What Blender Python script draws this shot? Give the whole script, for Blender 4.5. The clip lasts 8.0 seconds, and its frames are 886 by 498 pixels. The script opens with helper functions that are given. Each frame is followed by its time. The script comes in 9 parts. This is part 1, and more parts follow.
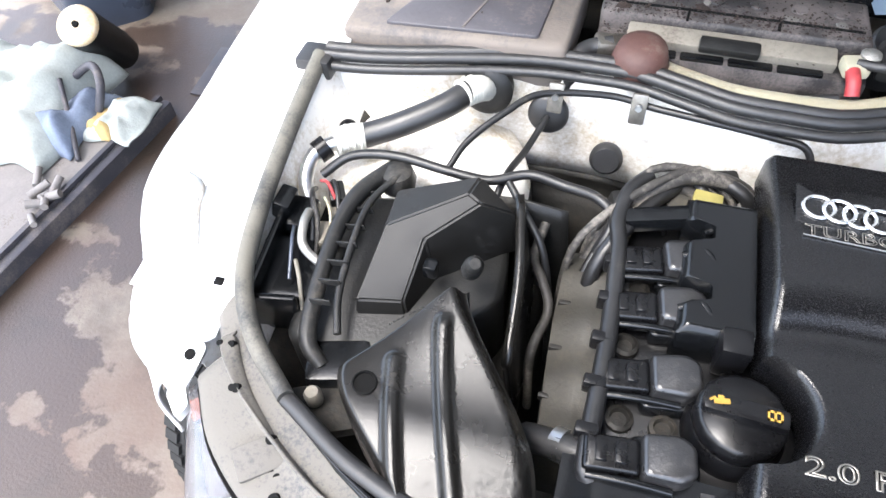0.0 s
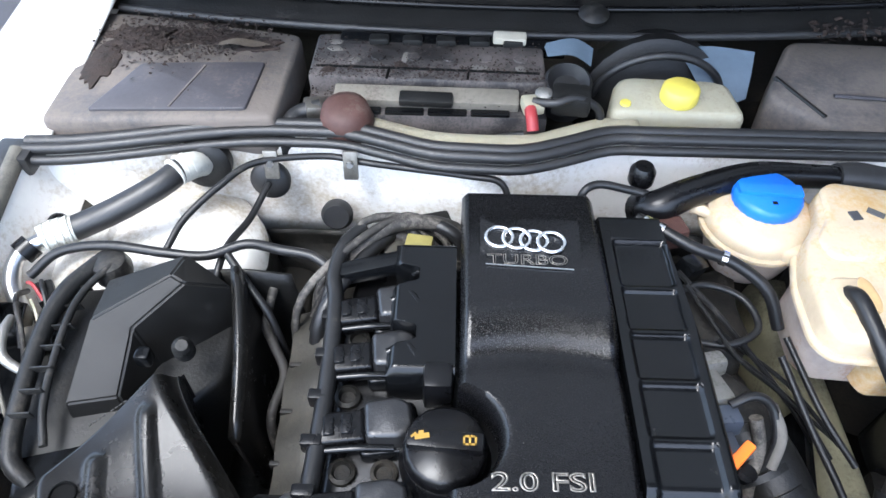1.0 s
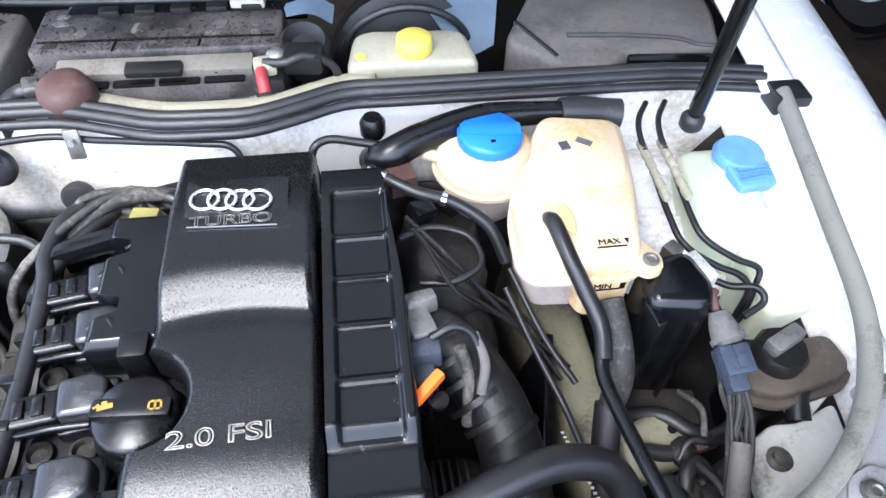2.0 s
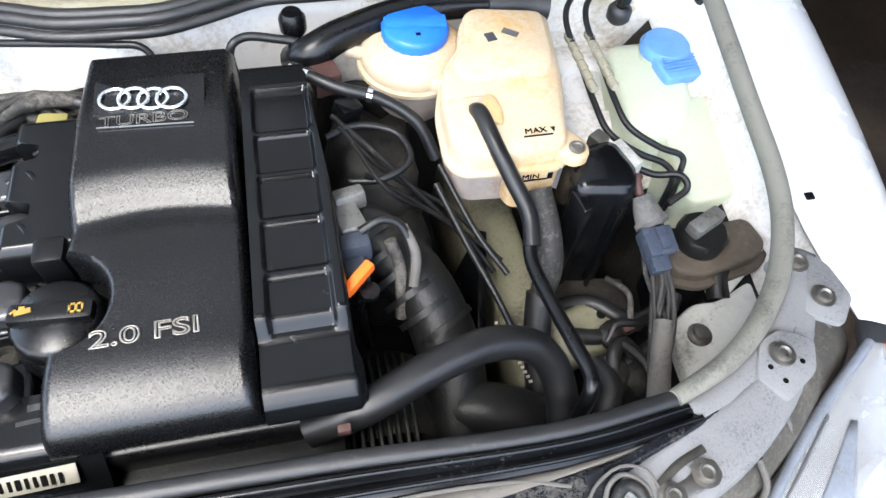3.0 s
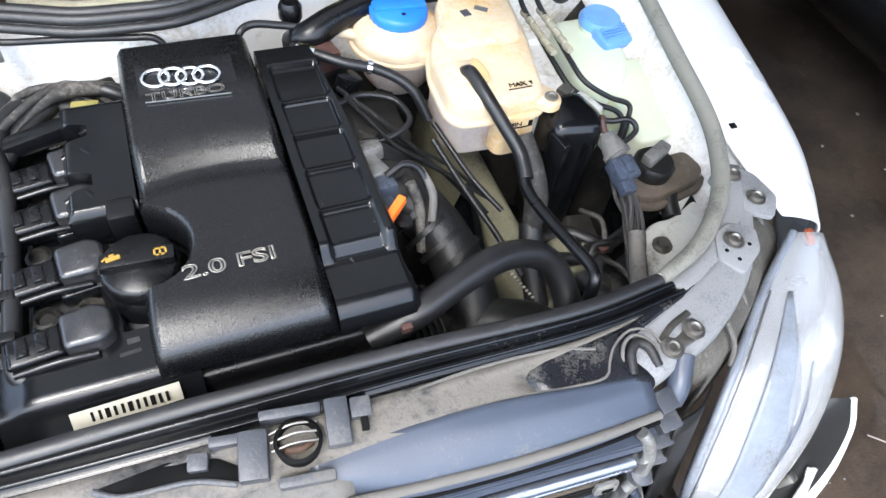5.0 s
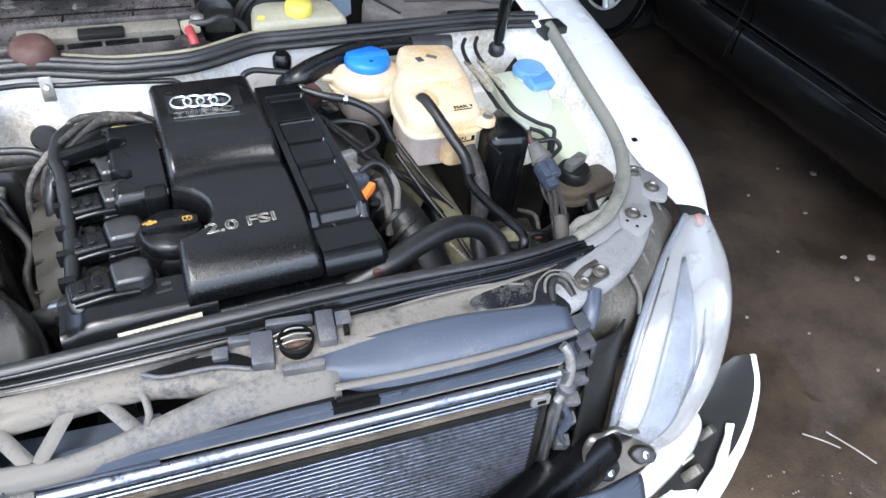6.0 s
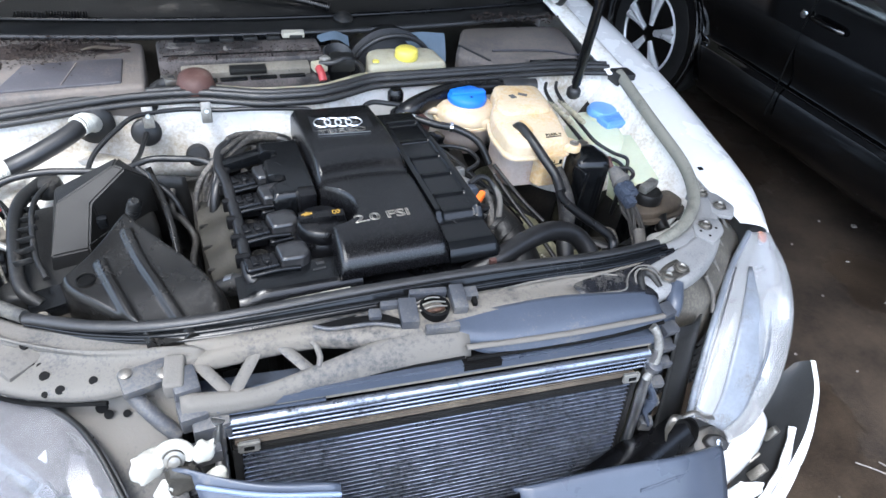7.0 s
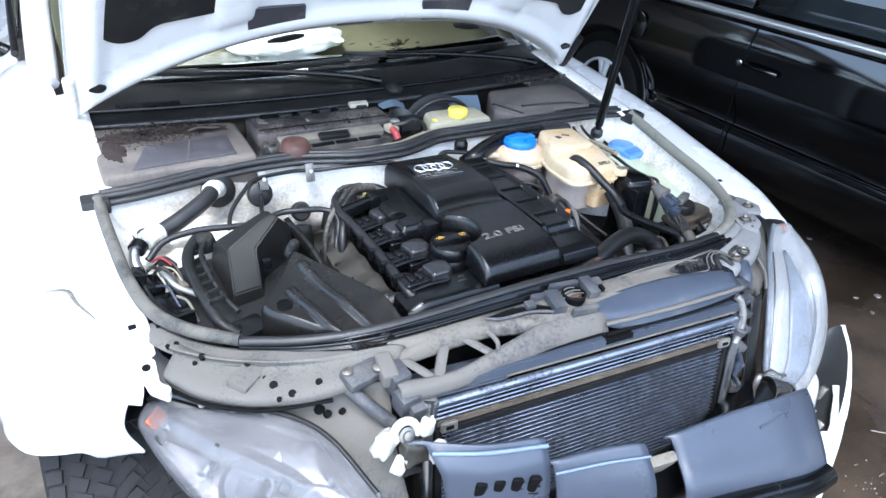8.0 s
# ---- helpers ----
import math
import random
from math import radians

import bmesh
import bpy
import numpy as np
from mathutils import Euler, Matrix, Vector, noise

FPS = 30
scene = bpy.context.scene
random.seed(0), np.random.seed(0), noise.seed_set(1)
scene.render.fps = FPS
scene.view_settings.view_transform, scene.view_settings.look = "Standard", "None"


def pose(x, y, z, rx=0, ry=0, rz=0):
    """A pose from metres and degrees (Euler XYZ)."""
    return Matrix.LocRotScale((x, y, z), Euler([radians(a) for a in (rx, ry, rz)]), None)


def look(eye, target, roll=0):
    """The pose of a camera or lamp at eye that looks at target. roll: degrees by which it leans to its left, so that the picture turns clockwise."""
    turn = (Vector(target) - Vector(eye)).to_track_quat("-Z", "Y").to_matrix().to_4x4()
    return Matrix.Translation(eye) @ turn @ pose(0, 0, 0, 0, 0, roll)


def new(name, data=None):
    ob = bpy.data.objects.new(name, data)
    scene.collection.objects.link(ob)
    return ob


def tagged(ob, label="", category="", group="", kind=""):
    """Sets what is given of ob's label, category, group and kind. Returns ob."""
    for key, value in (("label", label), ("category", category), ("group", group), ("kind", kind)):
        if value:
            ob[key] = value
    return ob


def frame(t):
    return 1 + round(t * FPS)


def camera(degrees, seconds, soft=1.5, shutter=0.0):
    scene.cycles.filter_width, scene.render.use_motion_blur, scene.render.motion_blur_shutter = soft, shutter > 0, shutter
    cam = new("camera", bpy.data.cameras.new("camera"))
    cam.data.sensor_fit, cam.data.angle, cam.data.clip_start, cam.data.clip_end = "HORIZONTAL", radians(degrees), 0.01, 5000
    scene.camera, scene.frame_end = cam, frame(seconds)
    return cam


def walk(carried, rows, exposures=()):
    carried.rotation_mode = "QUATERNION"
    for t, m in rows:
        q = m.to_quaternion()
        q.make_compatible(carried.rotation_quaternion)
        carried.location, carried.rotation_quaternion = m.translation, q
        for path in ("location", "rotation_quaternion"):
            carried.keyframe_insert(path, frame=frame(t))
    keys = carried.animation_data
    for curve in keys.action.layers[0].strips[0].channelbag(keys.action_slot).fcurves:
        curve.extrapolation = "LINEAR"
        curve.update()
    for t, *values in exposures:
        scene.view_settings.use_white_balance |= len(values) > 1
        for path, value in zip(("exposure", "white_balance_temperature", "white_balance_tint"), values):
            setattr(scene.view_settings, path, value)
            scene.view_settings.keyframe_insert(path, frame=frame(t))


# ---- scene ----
cam = camera(67.1, 8.0)
PATH = [
    (0, (-0.291, 0.066, 1.443), (-0.702, 1.211, -0.145), -4.4),
    (0.5, (-0.298, 0.078, 1.45), (-0.467, 1.361, -0.075), -0.1),
    (1, (-0.127, 0.092, 1.462), (-0.146, 1.411, -0.043), 0.9),
    (1.5, (0.041, 0.094, 1.457), (0.169, 1.422, -0.033), 2.8),
    (2, (0.111, 0.056, 1.447), (0.31, 1.32, -0.09), 2.1),
    (2.2, (0.123, 0.033, 1.441), (0.359, 1.24, -0.136), 3.0),
    (3.3, (0.13, 0.022, 1.419), (0.464, 1.069, -0.252), 6.7),
    (3.5, (0.132, 0.022, 1.419), (0.454, 1.051, -0.265), 6.5),
    (4, (0.132, 0.019, 1.42), (0.447, 1.022, -0.282), 6.5),
    (4.2, (0.126, 0.015, 1.42), (0.452, 1.009, -0.285), 7.2),
    (5.3, (-0.092, -0.148, 1.489), (0.653, 0.878, -0.058), 13.0),
    (5.5, (-0.109, -0.189, 1.507), (0.705, 0.821, -0.015), 14.4),
    (6, (-0.121, -0.356, 1.509), (0.596, 0.888, 0.116), 8.7),
    (6.5, (-0.178, -0.45, 1.514), (0.375, 0.91, 0.156), 5.1),
    (7, (-0.322, -0.487, 1.522), (0.363, 0.914, 0.271), 7.6),
    (7.5, (-0.584, -0.556, 1.513), (0.308, 0.861, 0.42), 6.3),
    (8, (-0.72, -0.549, 1.505), (0.191, 0.902, 0.473), 4.3),
]
EXPOSURES = [(0.0, 3.28, 6250, 9), (0.5, 2.82, 6000, 8), (1.0, 2.85, 5750, 7), (1.5, 3.28, 5700, 9), (2.2, 3.24, 5800, 8.5), (3.3, 3.0, 6250, 7), (4.2, 3.0, 6250, 7), (5.5, 2.98, 5950, 7), (6.5, 2.82, 5900, 7), (8.0, 2.78, 5550, 6)]
walk(cam, [(t, look(eye, target, roll)) for t, eye, target, roll in PATH], EXPOSURES)

# ---- light: an open workshop door towards the car's front and side, sky outside ----
world = bpy.data.worlds.new("overcast")
scene.world = world
world.use_nodes = True
wn = world.node_tree
sky = wn.nodes.new("ShaderNodeTexSky")
sky.sky_type, sky.sun_disc = "NISHITA", False
sky.sun_elevation, sky.sun_rotation = radians(65), radians(217)
sky.air_density, sky.dust_density = 1.0, 4.0
haze = wn.nodes.new("ShaderNodeHueSaturation")
haze.inputs["Saturation"].default_value = 0.75
wn.links.new(sky.outputs["Color"], haze.inputs["Color"])
wn.links.new(haze.outputs["Color"], wn.nodes["Background"].inputs["Color"])
wn.nodes["Background"].inputs["Strength"].default_value = 0.15

sun_data = bpy.data.lights.new("sun", "SUN")
sun_data.energy, sun_data.angle, sun_data.color = 0.5, radians(25), (1.0, 0.97, 0.93)
sun = new("sun", sun_data)
sun.matrix_world = look((-1.5, -2.0, 5.4), (0, 0, 0.0))

# ---- materials ----
def mat(name, base, rough=0.5, metal=0.0, vary=0.25, scale=6.0, fine=140.0, bump=0.12, dust=None,
        dust_amount=0.0, dust_scale=9.0, coat=0.0, spec=0.5, trans=0.0, sss=0.0, ior=1.45, rough_vary=0.12, speck=0.45, grain=False):
    """Principled surface with a broad and a fine variation of colour, gloss and relief; optional dust lying in patches."""
    m = bpy.data.materials.new(name)
    m.use_nodes = True
    nt = m.node_tree
    n, l = nt.nodes, nt.links
    b = n["Principled BSDF"]
    tc = n.new("ShaderNodeTexCoord")

    def noise_at(sc, detail, rough_n=0.6):
        t = n.new("ShaderNodeTexNoise")
        t.inputs["Scale"].default_value, t.inputs["Detail"].default_value = sc, detail
        t.inputs["Roughness"].default_value = rough_n
        l.new(tc.outputs["Object"], t.inputs["Vector"])
        return t

    big, small = noise_at(scale, 5), noise_at(fine, 3)
    mixf = n.new("ShaderNodeMath")
    mixf.operation = "MULTIPLY_ADD"
    l.new(small.outputs["Fac"], mixf.inputs[0])
    mixf.inputs[1].default_value = 0.35
    l.new(big.outputs["Fac"], mixf.inputs[2])
    ramp = n.new("ShaderNodeValToRGB")
    lo, hi = [c * (1 - vary) for c in base], [min(1, c * (1 + vary)) for c in base]
    ramp.color_ramp.elements[0].position, ramp.color_ramp.elements[1].position = 0.42, 0.92
    ramp.color_ramp.elements[0].color, ramp.color_ramp.elements[1].color = (*lo, 1), (*hi, 1)
    l.new(mixf.outputs[0], ramp.inputs["Fac"])
    colour = ramp.outputs["Color"]
    rr = n.new("ShaderNodeMapRange")
    rr.inputs["To Min"].default_value, rr.inputs["To Max"].default_value = max(0.02, rough - rough_vary), min(1, rough + rough_vary)
    l.new((small if grain else big).outputs["Fac"], rr.inputs["Value"])
    if grain:
        rr.inputs["From Min"].default_value, rr.inputs["From Max"].default_value = 0.35, 0.65
    rough_out = rr.outputs[0]
    if dust:
        dn, d2 = noise_at(dust_scale, 8, 0.7), noise_at(dust_scale * 22, 4, 0.7)
        add = n.new("ShaderNodeMath")
        add.operation = "MULTIPLY_ADD"
        l.new(d2.outputs["Fac"], add.inputs[0])
        add.inputs[1].default_value = speck
        l.new(dn.outputs["Fac"], add.inputs[2])
        dm = n.new("ShaderNodeMapRange")
        edge = 0.835 + 0.5 * speck - 0.62 * dust_amount
        dm.inputs["From Min"].default_value, dm.inputs["From Max"].default_value = edge - 0.09, edge + 0.11
        l.new(add.outputs[0], dm.inputs["Value"])
        mx = n.new("ShaderNodeMix")
        mx.data_type = "RGBA"
        l.new(dm.outputs[0], mx.inputs["Factor"])
        l.new(colour, mx.inputs["A"])
        mx.inputs["B"].default_value = (*dust, 1)
        colour = mx.outputs["Result"]
        mr = n.new("ShaderNodeMix")
        l.new(dm.outputs[0], mr.inputs["Factor"])
        l.new(rough_out, mr.inputs["A"])
        mr.inputs["B"].default_value = 0.9
        rough_out = mr.outputs["Result"]
    l.new(colour, b.inputs["Base Color"])
    l.new(rough_out, b.inputs["Roughness"])
    b.inputs["Metallic"].default_value = metal
    b.inputs["Specular IOR Level"].default_value = spec
    b.inputs["Coat Weight"].default_value = coat
    b.inputs["Coat Roughness"].default_value = 0.08
    b.inputs["Transmission Weight"].default_value = trans
    b.inputs["IOR"].default_value = ior
    if sss:
        b.inputs["Subsurface Weight"].default_value = sss
        b.inputs["Subsurface Radius"].default_value = (0.02, 0.014, 0.008)
    if bump:
        bp = n.new("ShaderNodeBump")
        bp.inputs["Strength"].default_value, bp.inputs["Distance"].default_value = bump, 0.002
        l.new(small.outputs["Fac"], bp.inputs["Height"])
        l.new(bp.outputs["Normal"], b.inputs["Normal"])
    return m


M_WHITE = mat("white_paint", (0.68, 0.68, 0.675), 0.28, vary=0.05, scale=3, bump=0.01, coat=0.6, dust=(0.55, 0.52, 0.47), dust_amount=0.12, dust_scale=5)
M_WHITE_DIRTY = mat("white_bay_paint", (0.73, 0.715, 0.68), 0.38, vary=0.08, scale=8, bump=0.05, dust=(0.44, 0.38, 0.285), dust_amount=0.42, dust_scale=6)
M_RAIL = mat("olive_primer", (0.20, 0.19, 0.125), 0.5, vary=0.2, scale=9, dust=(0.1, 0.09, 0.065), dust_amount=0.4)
M_BLACK = mat("black_plastic", (0.0035, 0.0035, 0.004), 0.28, vary=0.4, scale=14, fine=700, bump=0.08, dust=(0.03, 0.029, 0.027), dust_amount=0.14, dust_scale=6, spec=0.4, coat=0.0, rough_vary=0.08, grain=False)
M_COVER = mat("black_grained_cover_plastic", (0.0035, 0.0035, 0.004), 0.21, vary=0.4, scale=14, fine=700, bump=0.2, dust=(0.02, 0.0195, 0.018), dust_amount=0.14, dust_scale=6, spec=0.58, coat=0.0, rough_vary=0.12, grain=True)
M_BLACK_GLOSS = mat("glossy_black_plastic", (0.004, 0.0044, 0.005), 0.2, vary=0.4, scale=10, fine=300, bump=0.08, dust=(0.065, 0.06, 0.055), dust_amount=0.12, spec=0.4)
M_BLACK_MATT = mat("dull_black_plastic", (0.009, 0.009, 0.0088), 0.45, vary=0.4, scale=10, fine=240, bump=0.25, dust=(0.06, 0.054, 0.046), dust_amount=0.25, spec=0.4)
M_DUCT = mat("grey_black_duct_plastic", (0.007, 0.0066, 0.006), 0.27, vary=0.3, scale=7, fine=1400, bump=0.12, dust=(0.035, 0.032, 0.028), dust_amount=0.3, spec=0.5)
# Grime on metal; also stands for shade on the tower skirts and lower wings.
M_DARK = mat("grimy_metal_and_bay_shade", (0.009, 0.0085, 0.0075), 0.6, metal=0.2, vary=0.5, scale=25, bump=0.5, dust=(0.042, 0.036, 0.028), dust_amount=0.42)
M_DUSTY = mat("dusty_grey_plastic", (0.032, 0.034, 0.039), 0.5, vary=0.25, scale=12, fine=260, bump=0.3, dust=(0.115, 0.107, 0.096), dust_amount=0.76, dust_scale=7, speck=0.6)
M_BLUEGREY = mat("blue_grey_plastic", (0.046, 0.055, 0.075), 0.3, vary=0.15, scale=8, fine=380, bump=0.06, dust=(0.13, 0.12, 0.105), dust_amount=0.22, dust_scale=8)
M_RUBBER = mat("black_rubber", (0.0121, 0.0121, 0.0127), 0.48, vary=0.35, scale=20, fine=200, bump=0.15, dust=(0.075, 0.068, 0.058), dust_amount=0.22, dust_scale=14, spec=0.7)
M_RUBBER_DUSTY = mat("dusty_grey_rubber", (0.035, 0.035, 0.034), 0.6, vary=0.3, scale=16, fine=240, bump=0.25, dust=(0.11, 0.104, 0.088), dust_amount=0.66, dust_scale=16)
M_HOSE = mat("black_hose", (0.01, 0.01, 0.0105), 0.4, vary=0.3, scale=20, bump=0.06, dust=(0.08, 0.072, 0.06), dust_amount=0.15, spec=0.5, coat=0.0)
M_TANK = mat("cream_tank_plastic", (0.50, 0.41, 0.285), 0.35, vary=0.14, scale=7, bump=0.05, sss=0.35, dust=(0.50, 0.33, 0.14), dust_amount=0.42, dust_scale=6)
M_WASHER = mat("milky_washer_plastic", (0.55, 0.595, 0.455), 0.38, vary=0.1, scale=6, bump=0.05, sss=0.4, dust=(0.36, 0.38, 0.26), dust_amount=0.2)
M_BLUECAP = mat("blue_cap_plastic", (0.02, 0.15, 0.62), 0.35, vary=0.12, scale=30, bump=0.1)
M_LIGHTBLUE = mat("pale_blue_cap_plastic", (0.13, 0.30, 0.62), 0.4, vary=0.12, scale=30, bump=0.1)
M_YELLOW = mat("yellow_cap_plastic", (0.62, 0.53, 0.09), 0.4, vary=0.1, scale=30, bump=0.1)
M_RESERVOIR = mat("dusty_fluid_tank_plastic", (0.31, 0.29, 0.215), 0.5, vary=0.15, scale=10, sss=0.2, dust=(0.2, 0.18, 0.14), dust_amount=0.35)
M_ORANGE = mat("orange_plastic", (0.95, 0.17, 0.02), 0.4, vary=0.12, scale=40, bump=0.08)
M_ALU = mat("bright_aluminium", (0.6, 0.61, 0.62), 0.3, metal=1.0, vary=0.12, scale=18, bump=0.1, dust=(0.4, 0.36, 0.26), dust_amount=0.25)
M_ALU_DULL = mat("dull_aluminium", (0.3, 0.294, 0.276), 0.5, metal=0.8, vary=0.2, scale=22, bump=0.4, dust=(0.11, 0.095, 0.075), dust_amount=0.4)
# Near-black: the shade between the condenser tubes is put into the colour.
M_FIN = mat("condenser_fin_shade", (0.003, 0.003, 0.0033), 0.6, metal=0.0, vary=0.3, scale=14, fine=500, bump=0.4, spec=0.08)
# Its near-black patches stand for dirt and for shade on the lower tubes.
M_TUBE = mat("condenser_tube_metal", (0.30, 0.33, 0.40), 0.3, metal=0.9, vary=0.2, scale=12, bump=0.1, dust=(0.01, 0.009, 0.008), dust_amount=0.42, dust_scale=4)
M_CHROME = mat("bright_chrome", (0.9, 0.9, 0.9), 0.16, metal=1.0, vary=0.04, scale=20, bump=0.03)
M_TRIM = mat("brushed_bright_trim", (0.92, 0.92, 0.90), 0.38, metal=0.85, vary=0.05, scale=20, bump=0.02)
M_STEEL = mat("zinc_steel", (0.25, 0.235, 0.21), 0.42, metal=0.9, vary=0.25, scale=40, bump=0.3, dust=(0.2, 0.18, 0.15), dust_amount=0.35)
M_GASKET = mat("grimy_grey_casting", (0.032, 0.030, 0.025), 0.6, metal=0.2, vary=0.3, scale=25, bump=0.4, dust=(0.072, 0.063, 0.0495), dust_amount=0.4)
# The white share of the colour stands for sky reflected in the lens.
M_GLASS = mat("sky_white_clear_plastic", (0.80, 0.81, 0.82), 0.14, vary=0.04, scale=9, trans=0.86, bump=0.0, ior=1.4, rough_vary=0.06)
M_SCREEN = mat("tinted_windscreen_glass", (0.98, 1.0, 0.97), 0.03, vary=0.02, trans=1.0, bump=0.0, ior=1.5, rough_vary=0.02)
M_REFLECTOR = mat("silver_reflector", (0.24, 0.24, 0.245), 0.3, metal=0.75, vary=0.15, scale=14, bump=0.05)
M_AMBER = mat("amber_lens", (0.38, 0.09, 0.035), 0.2, vary=0.1, bump=0.0)
M_DEBRIS = mat("dry_leaf_debris", (0.02, 0.013, 0.010), 0.9, vary=0.6, scale=60, bump=0.6)
M_COWL = mat("dusty_plenum_plastic", (0.065, 0.06, 0.06), 0.6, vary=0.25, scale=9, bump=0.3, dust=(0.13, 0.112, 0.098), dust_amount=0.66, dust_scale=6)
M_PANEL = mat("slate_plastic_panel", (0.0495, 0.0473, 0.054), 0.55, vary=0.2, scale=10, bump=0.2, dust=(0.14, 0.12, 0.11), dust_amount=0.35)
M_BATTERY = mat("dusty_battery_case", (0.0225, 0.021, 0.021), 0.55, vary=0.3, scale=12, bump=0.3, dust=(0.10, 0.086, 0.08), dust_amount=0.5, dust_scale=13)
M_BATT_TAN = mat("tan_battery_strip", (0.15, 0.137, 0.112), 0.6, vary=0.25, scale=14, bump=0.3, dust=(0.07, 0.05, 0.04), dust_amount=0.35)
M_MAROON = mat("faded_maroon_rubber", (0.055, 0.025, 0.02), 0.6, vary=0.3, scale=18, bump=0.3, dust=(0.1, 0.08, 0.066), dust_amount=0.3)
M_RED = mat("red_plastic", (0.26, 0.03, 0.033), 0.45, vary=0.15, scale=30)
M_SKYBLUE = mat("pale_blue_bag", (0.10, 0.135, 0.175), 0.5, vary=0.15, scale=12)
M_PAPER = mat("printed_label_paper", (0.36, 0.34, 0.28), 0.6, vary=0.1, scale=30)
# Near-black for print, and for the shade inside holes, slots and gaps.
M_INK = mat("dark_print_and_hole_shade", (0.006, 0.006, 0.006), 0.6, vary=0.2, spec=0.05)
M_GOLD = mat("yellow_print", (0.30, 0.18, 0.03), 0.5, vary=0.2)
M_TYRE = mat("tyre_rubber", (0.011, 0.011, 0.011), 0.75, vary=0.3, scale=20, bump=0.3, dust=(0.1, 0.09, 0.075), dust_amount=0.15)
M_RIM = mat("silver_wheel_paint", (0.72, 0.73, 0.75), 0.3, metal=0.25, vary=0.1, scale=12)
M_BLACKCAR = mat("black_car_paint", (0.002, 0.002, 0.0022), 0.08, vary=0.3, scale=2, bump=0.0, coat=1.0, dust=(0.012, 0.011, 0.01), dust_amount=0.1, rough_vary=0.04)
M_CARGLASS = mat("dark_car_glass", (0.02, 0.025, 0.028), 0.04, vary=0.2, bump=0.0, rough_vary=0.02)
M_CLOTH = mat("pale_rag_cloth", (0.34, 0.36, 0.33), 0.9, vary=0.2, scale=12, bump=0.5)
M_BLUECLOTH = mat("blue_grey_rag_cloth", (0.16, 0.19, 0.25), 0.9, vary=0.25, scale=14, bump=0.5)
M_YCLOTH = mat("stained_yellow_cloth", (0.36, 0.26, 0.11), 0.9, vary=0.3, scale=14, bump=0.5)
M_BOARD = mat("pale_worn_board", (0.19, 0.172, 0.158), 0.7, vary=0.2, scale=9, bump=0.3, dust=(0.10, 0.085, 0.07), dust_amount=0.3)
M_WALL = mat("grey_block_wall", (0.07, 0.065, 0.06), 0.9, vary=0.2, scale=2, fine=60, bump=0.3)
M_ROOF = mat("dark_roof_sheet", (0.02, 0.02, 0.021), 0.8, vary=0.2, scale=2)
M_SEAT = mat("beige_dash_plastic", (0.22, 0.21, 0.12), 0.7, vary=0.15, scale=8)
M_AIRBAG = mat("white_airbag_fabric", (0.80, 0.86, 0.86), 0.8, vary=0.08, scale=20, bump=0.3)
M_WIRE = mat("taped_wire", (0.022, 0.02, 0.018), 0.65, vary=0.4, scale=40, bump=0.4, dust=(0.16, 0.145, 0.125), dust_amount=0.45)

# Darker tone of the tank plastic, used only below the seam.
M_TANK_LOW = mat("darker_stained_tank_plastic", (0.34, 0.295, 0.265), 0.4, vary=0.2, scale=12, bump=0.05, sss=0.2, dust=(0.26, 0.16, 0.10), dust_amount=0.3)
M_STAIN = mat("brown_seepage_stain", (0.50, 0.35, 0.17), 0.4, vary=0.25, scale=30, bump=0.05)
M_GLASS_OLD = mat("clouded_lens_plastic", (0.5, 0.5, 0.52), 0.05, vary=0.25, scale=14, trans=0.9, bump=0.0, ior=1.4, dust=(0.2, 0.19, 0.18), dust_amount=0.22, rough_vary=0.03)
M_COIL = mat("grey_coil_plastic", (0.013, 0.013, 0.014), 0.3, vary=0.25, scale=20, fine=300, bump=0.2, spec=0.8, dust=(0.052, 0.05, 0.046), dust_amount=0.4)
M_PALEBLUE = mat("pale_blue_grey_plastic", (0.13, 0.17, 0.25), 0.4, vary=0.12, scale=8, bump=0.1)
M_LENSEDGE = mat("grey_lens_edge_plastic", (0.15, 0.165, 0.19), 0.3, vary=0.25, scale=14, bump=0.05, dust=(0.1, 0.095, 0.085), dust_amount=0.35, dust_scale=12)
M_RUST = mat("brown_rust", (0.06, 0.032, 0.02), 0.85, vary=0.4, scale=60, bump=0.5)

M_SANDY = mat("sand_strewn_black_plastic", (0.018, 0.019, 0.023), 0.32, vary=0.3, scale=10, fine=400, bump=0.3, dust=(0.128, 0.116, 0.099), dust_amount=0.70, dust_scale=6, speck=0.55)
M_PALEMETAL = mat("pale_grey_bracket_metal", (0.46, 0.46, 0.42), 0.5, vary=0.2, scale=16, bump=0.2, dust=(0.15, 0.13, 0.09), dust_amount=0.42)

M_CLIP = mat("grey_clip_plastic", (0.045, 0.048, 0.056), 0.42, vary=0.25, scale=14, fine=300, bump=0.2, dust=(0.11, 0.104, 0.095), dust_amount=0.45, dust_scale=12, speck=0.7)
M_STRIP = mat("brown_dirt_strip", (0.075, 0.06, 0.045), 0.7, vary=0.35, scale=20, bump=0.3, dust=(0.16, 0.14, 0.10), dust_amount=0.35)

M_LID = mat("dusty_black_lid_plastic", (0.007, 0.0067, 0.0062), 0.55, vary=0.3, scale=9, fine=900, bump=0.15, dust=(0.02, 0.0185, 0.0165), dust_amount=0.4, spec=0.4, dust_scale=7)

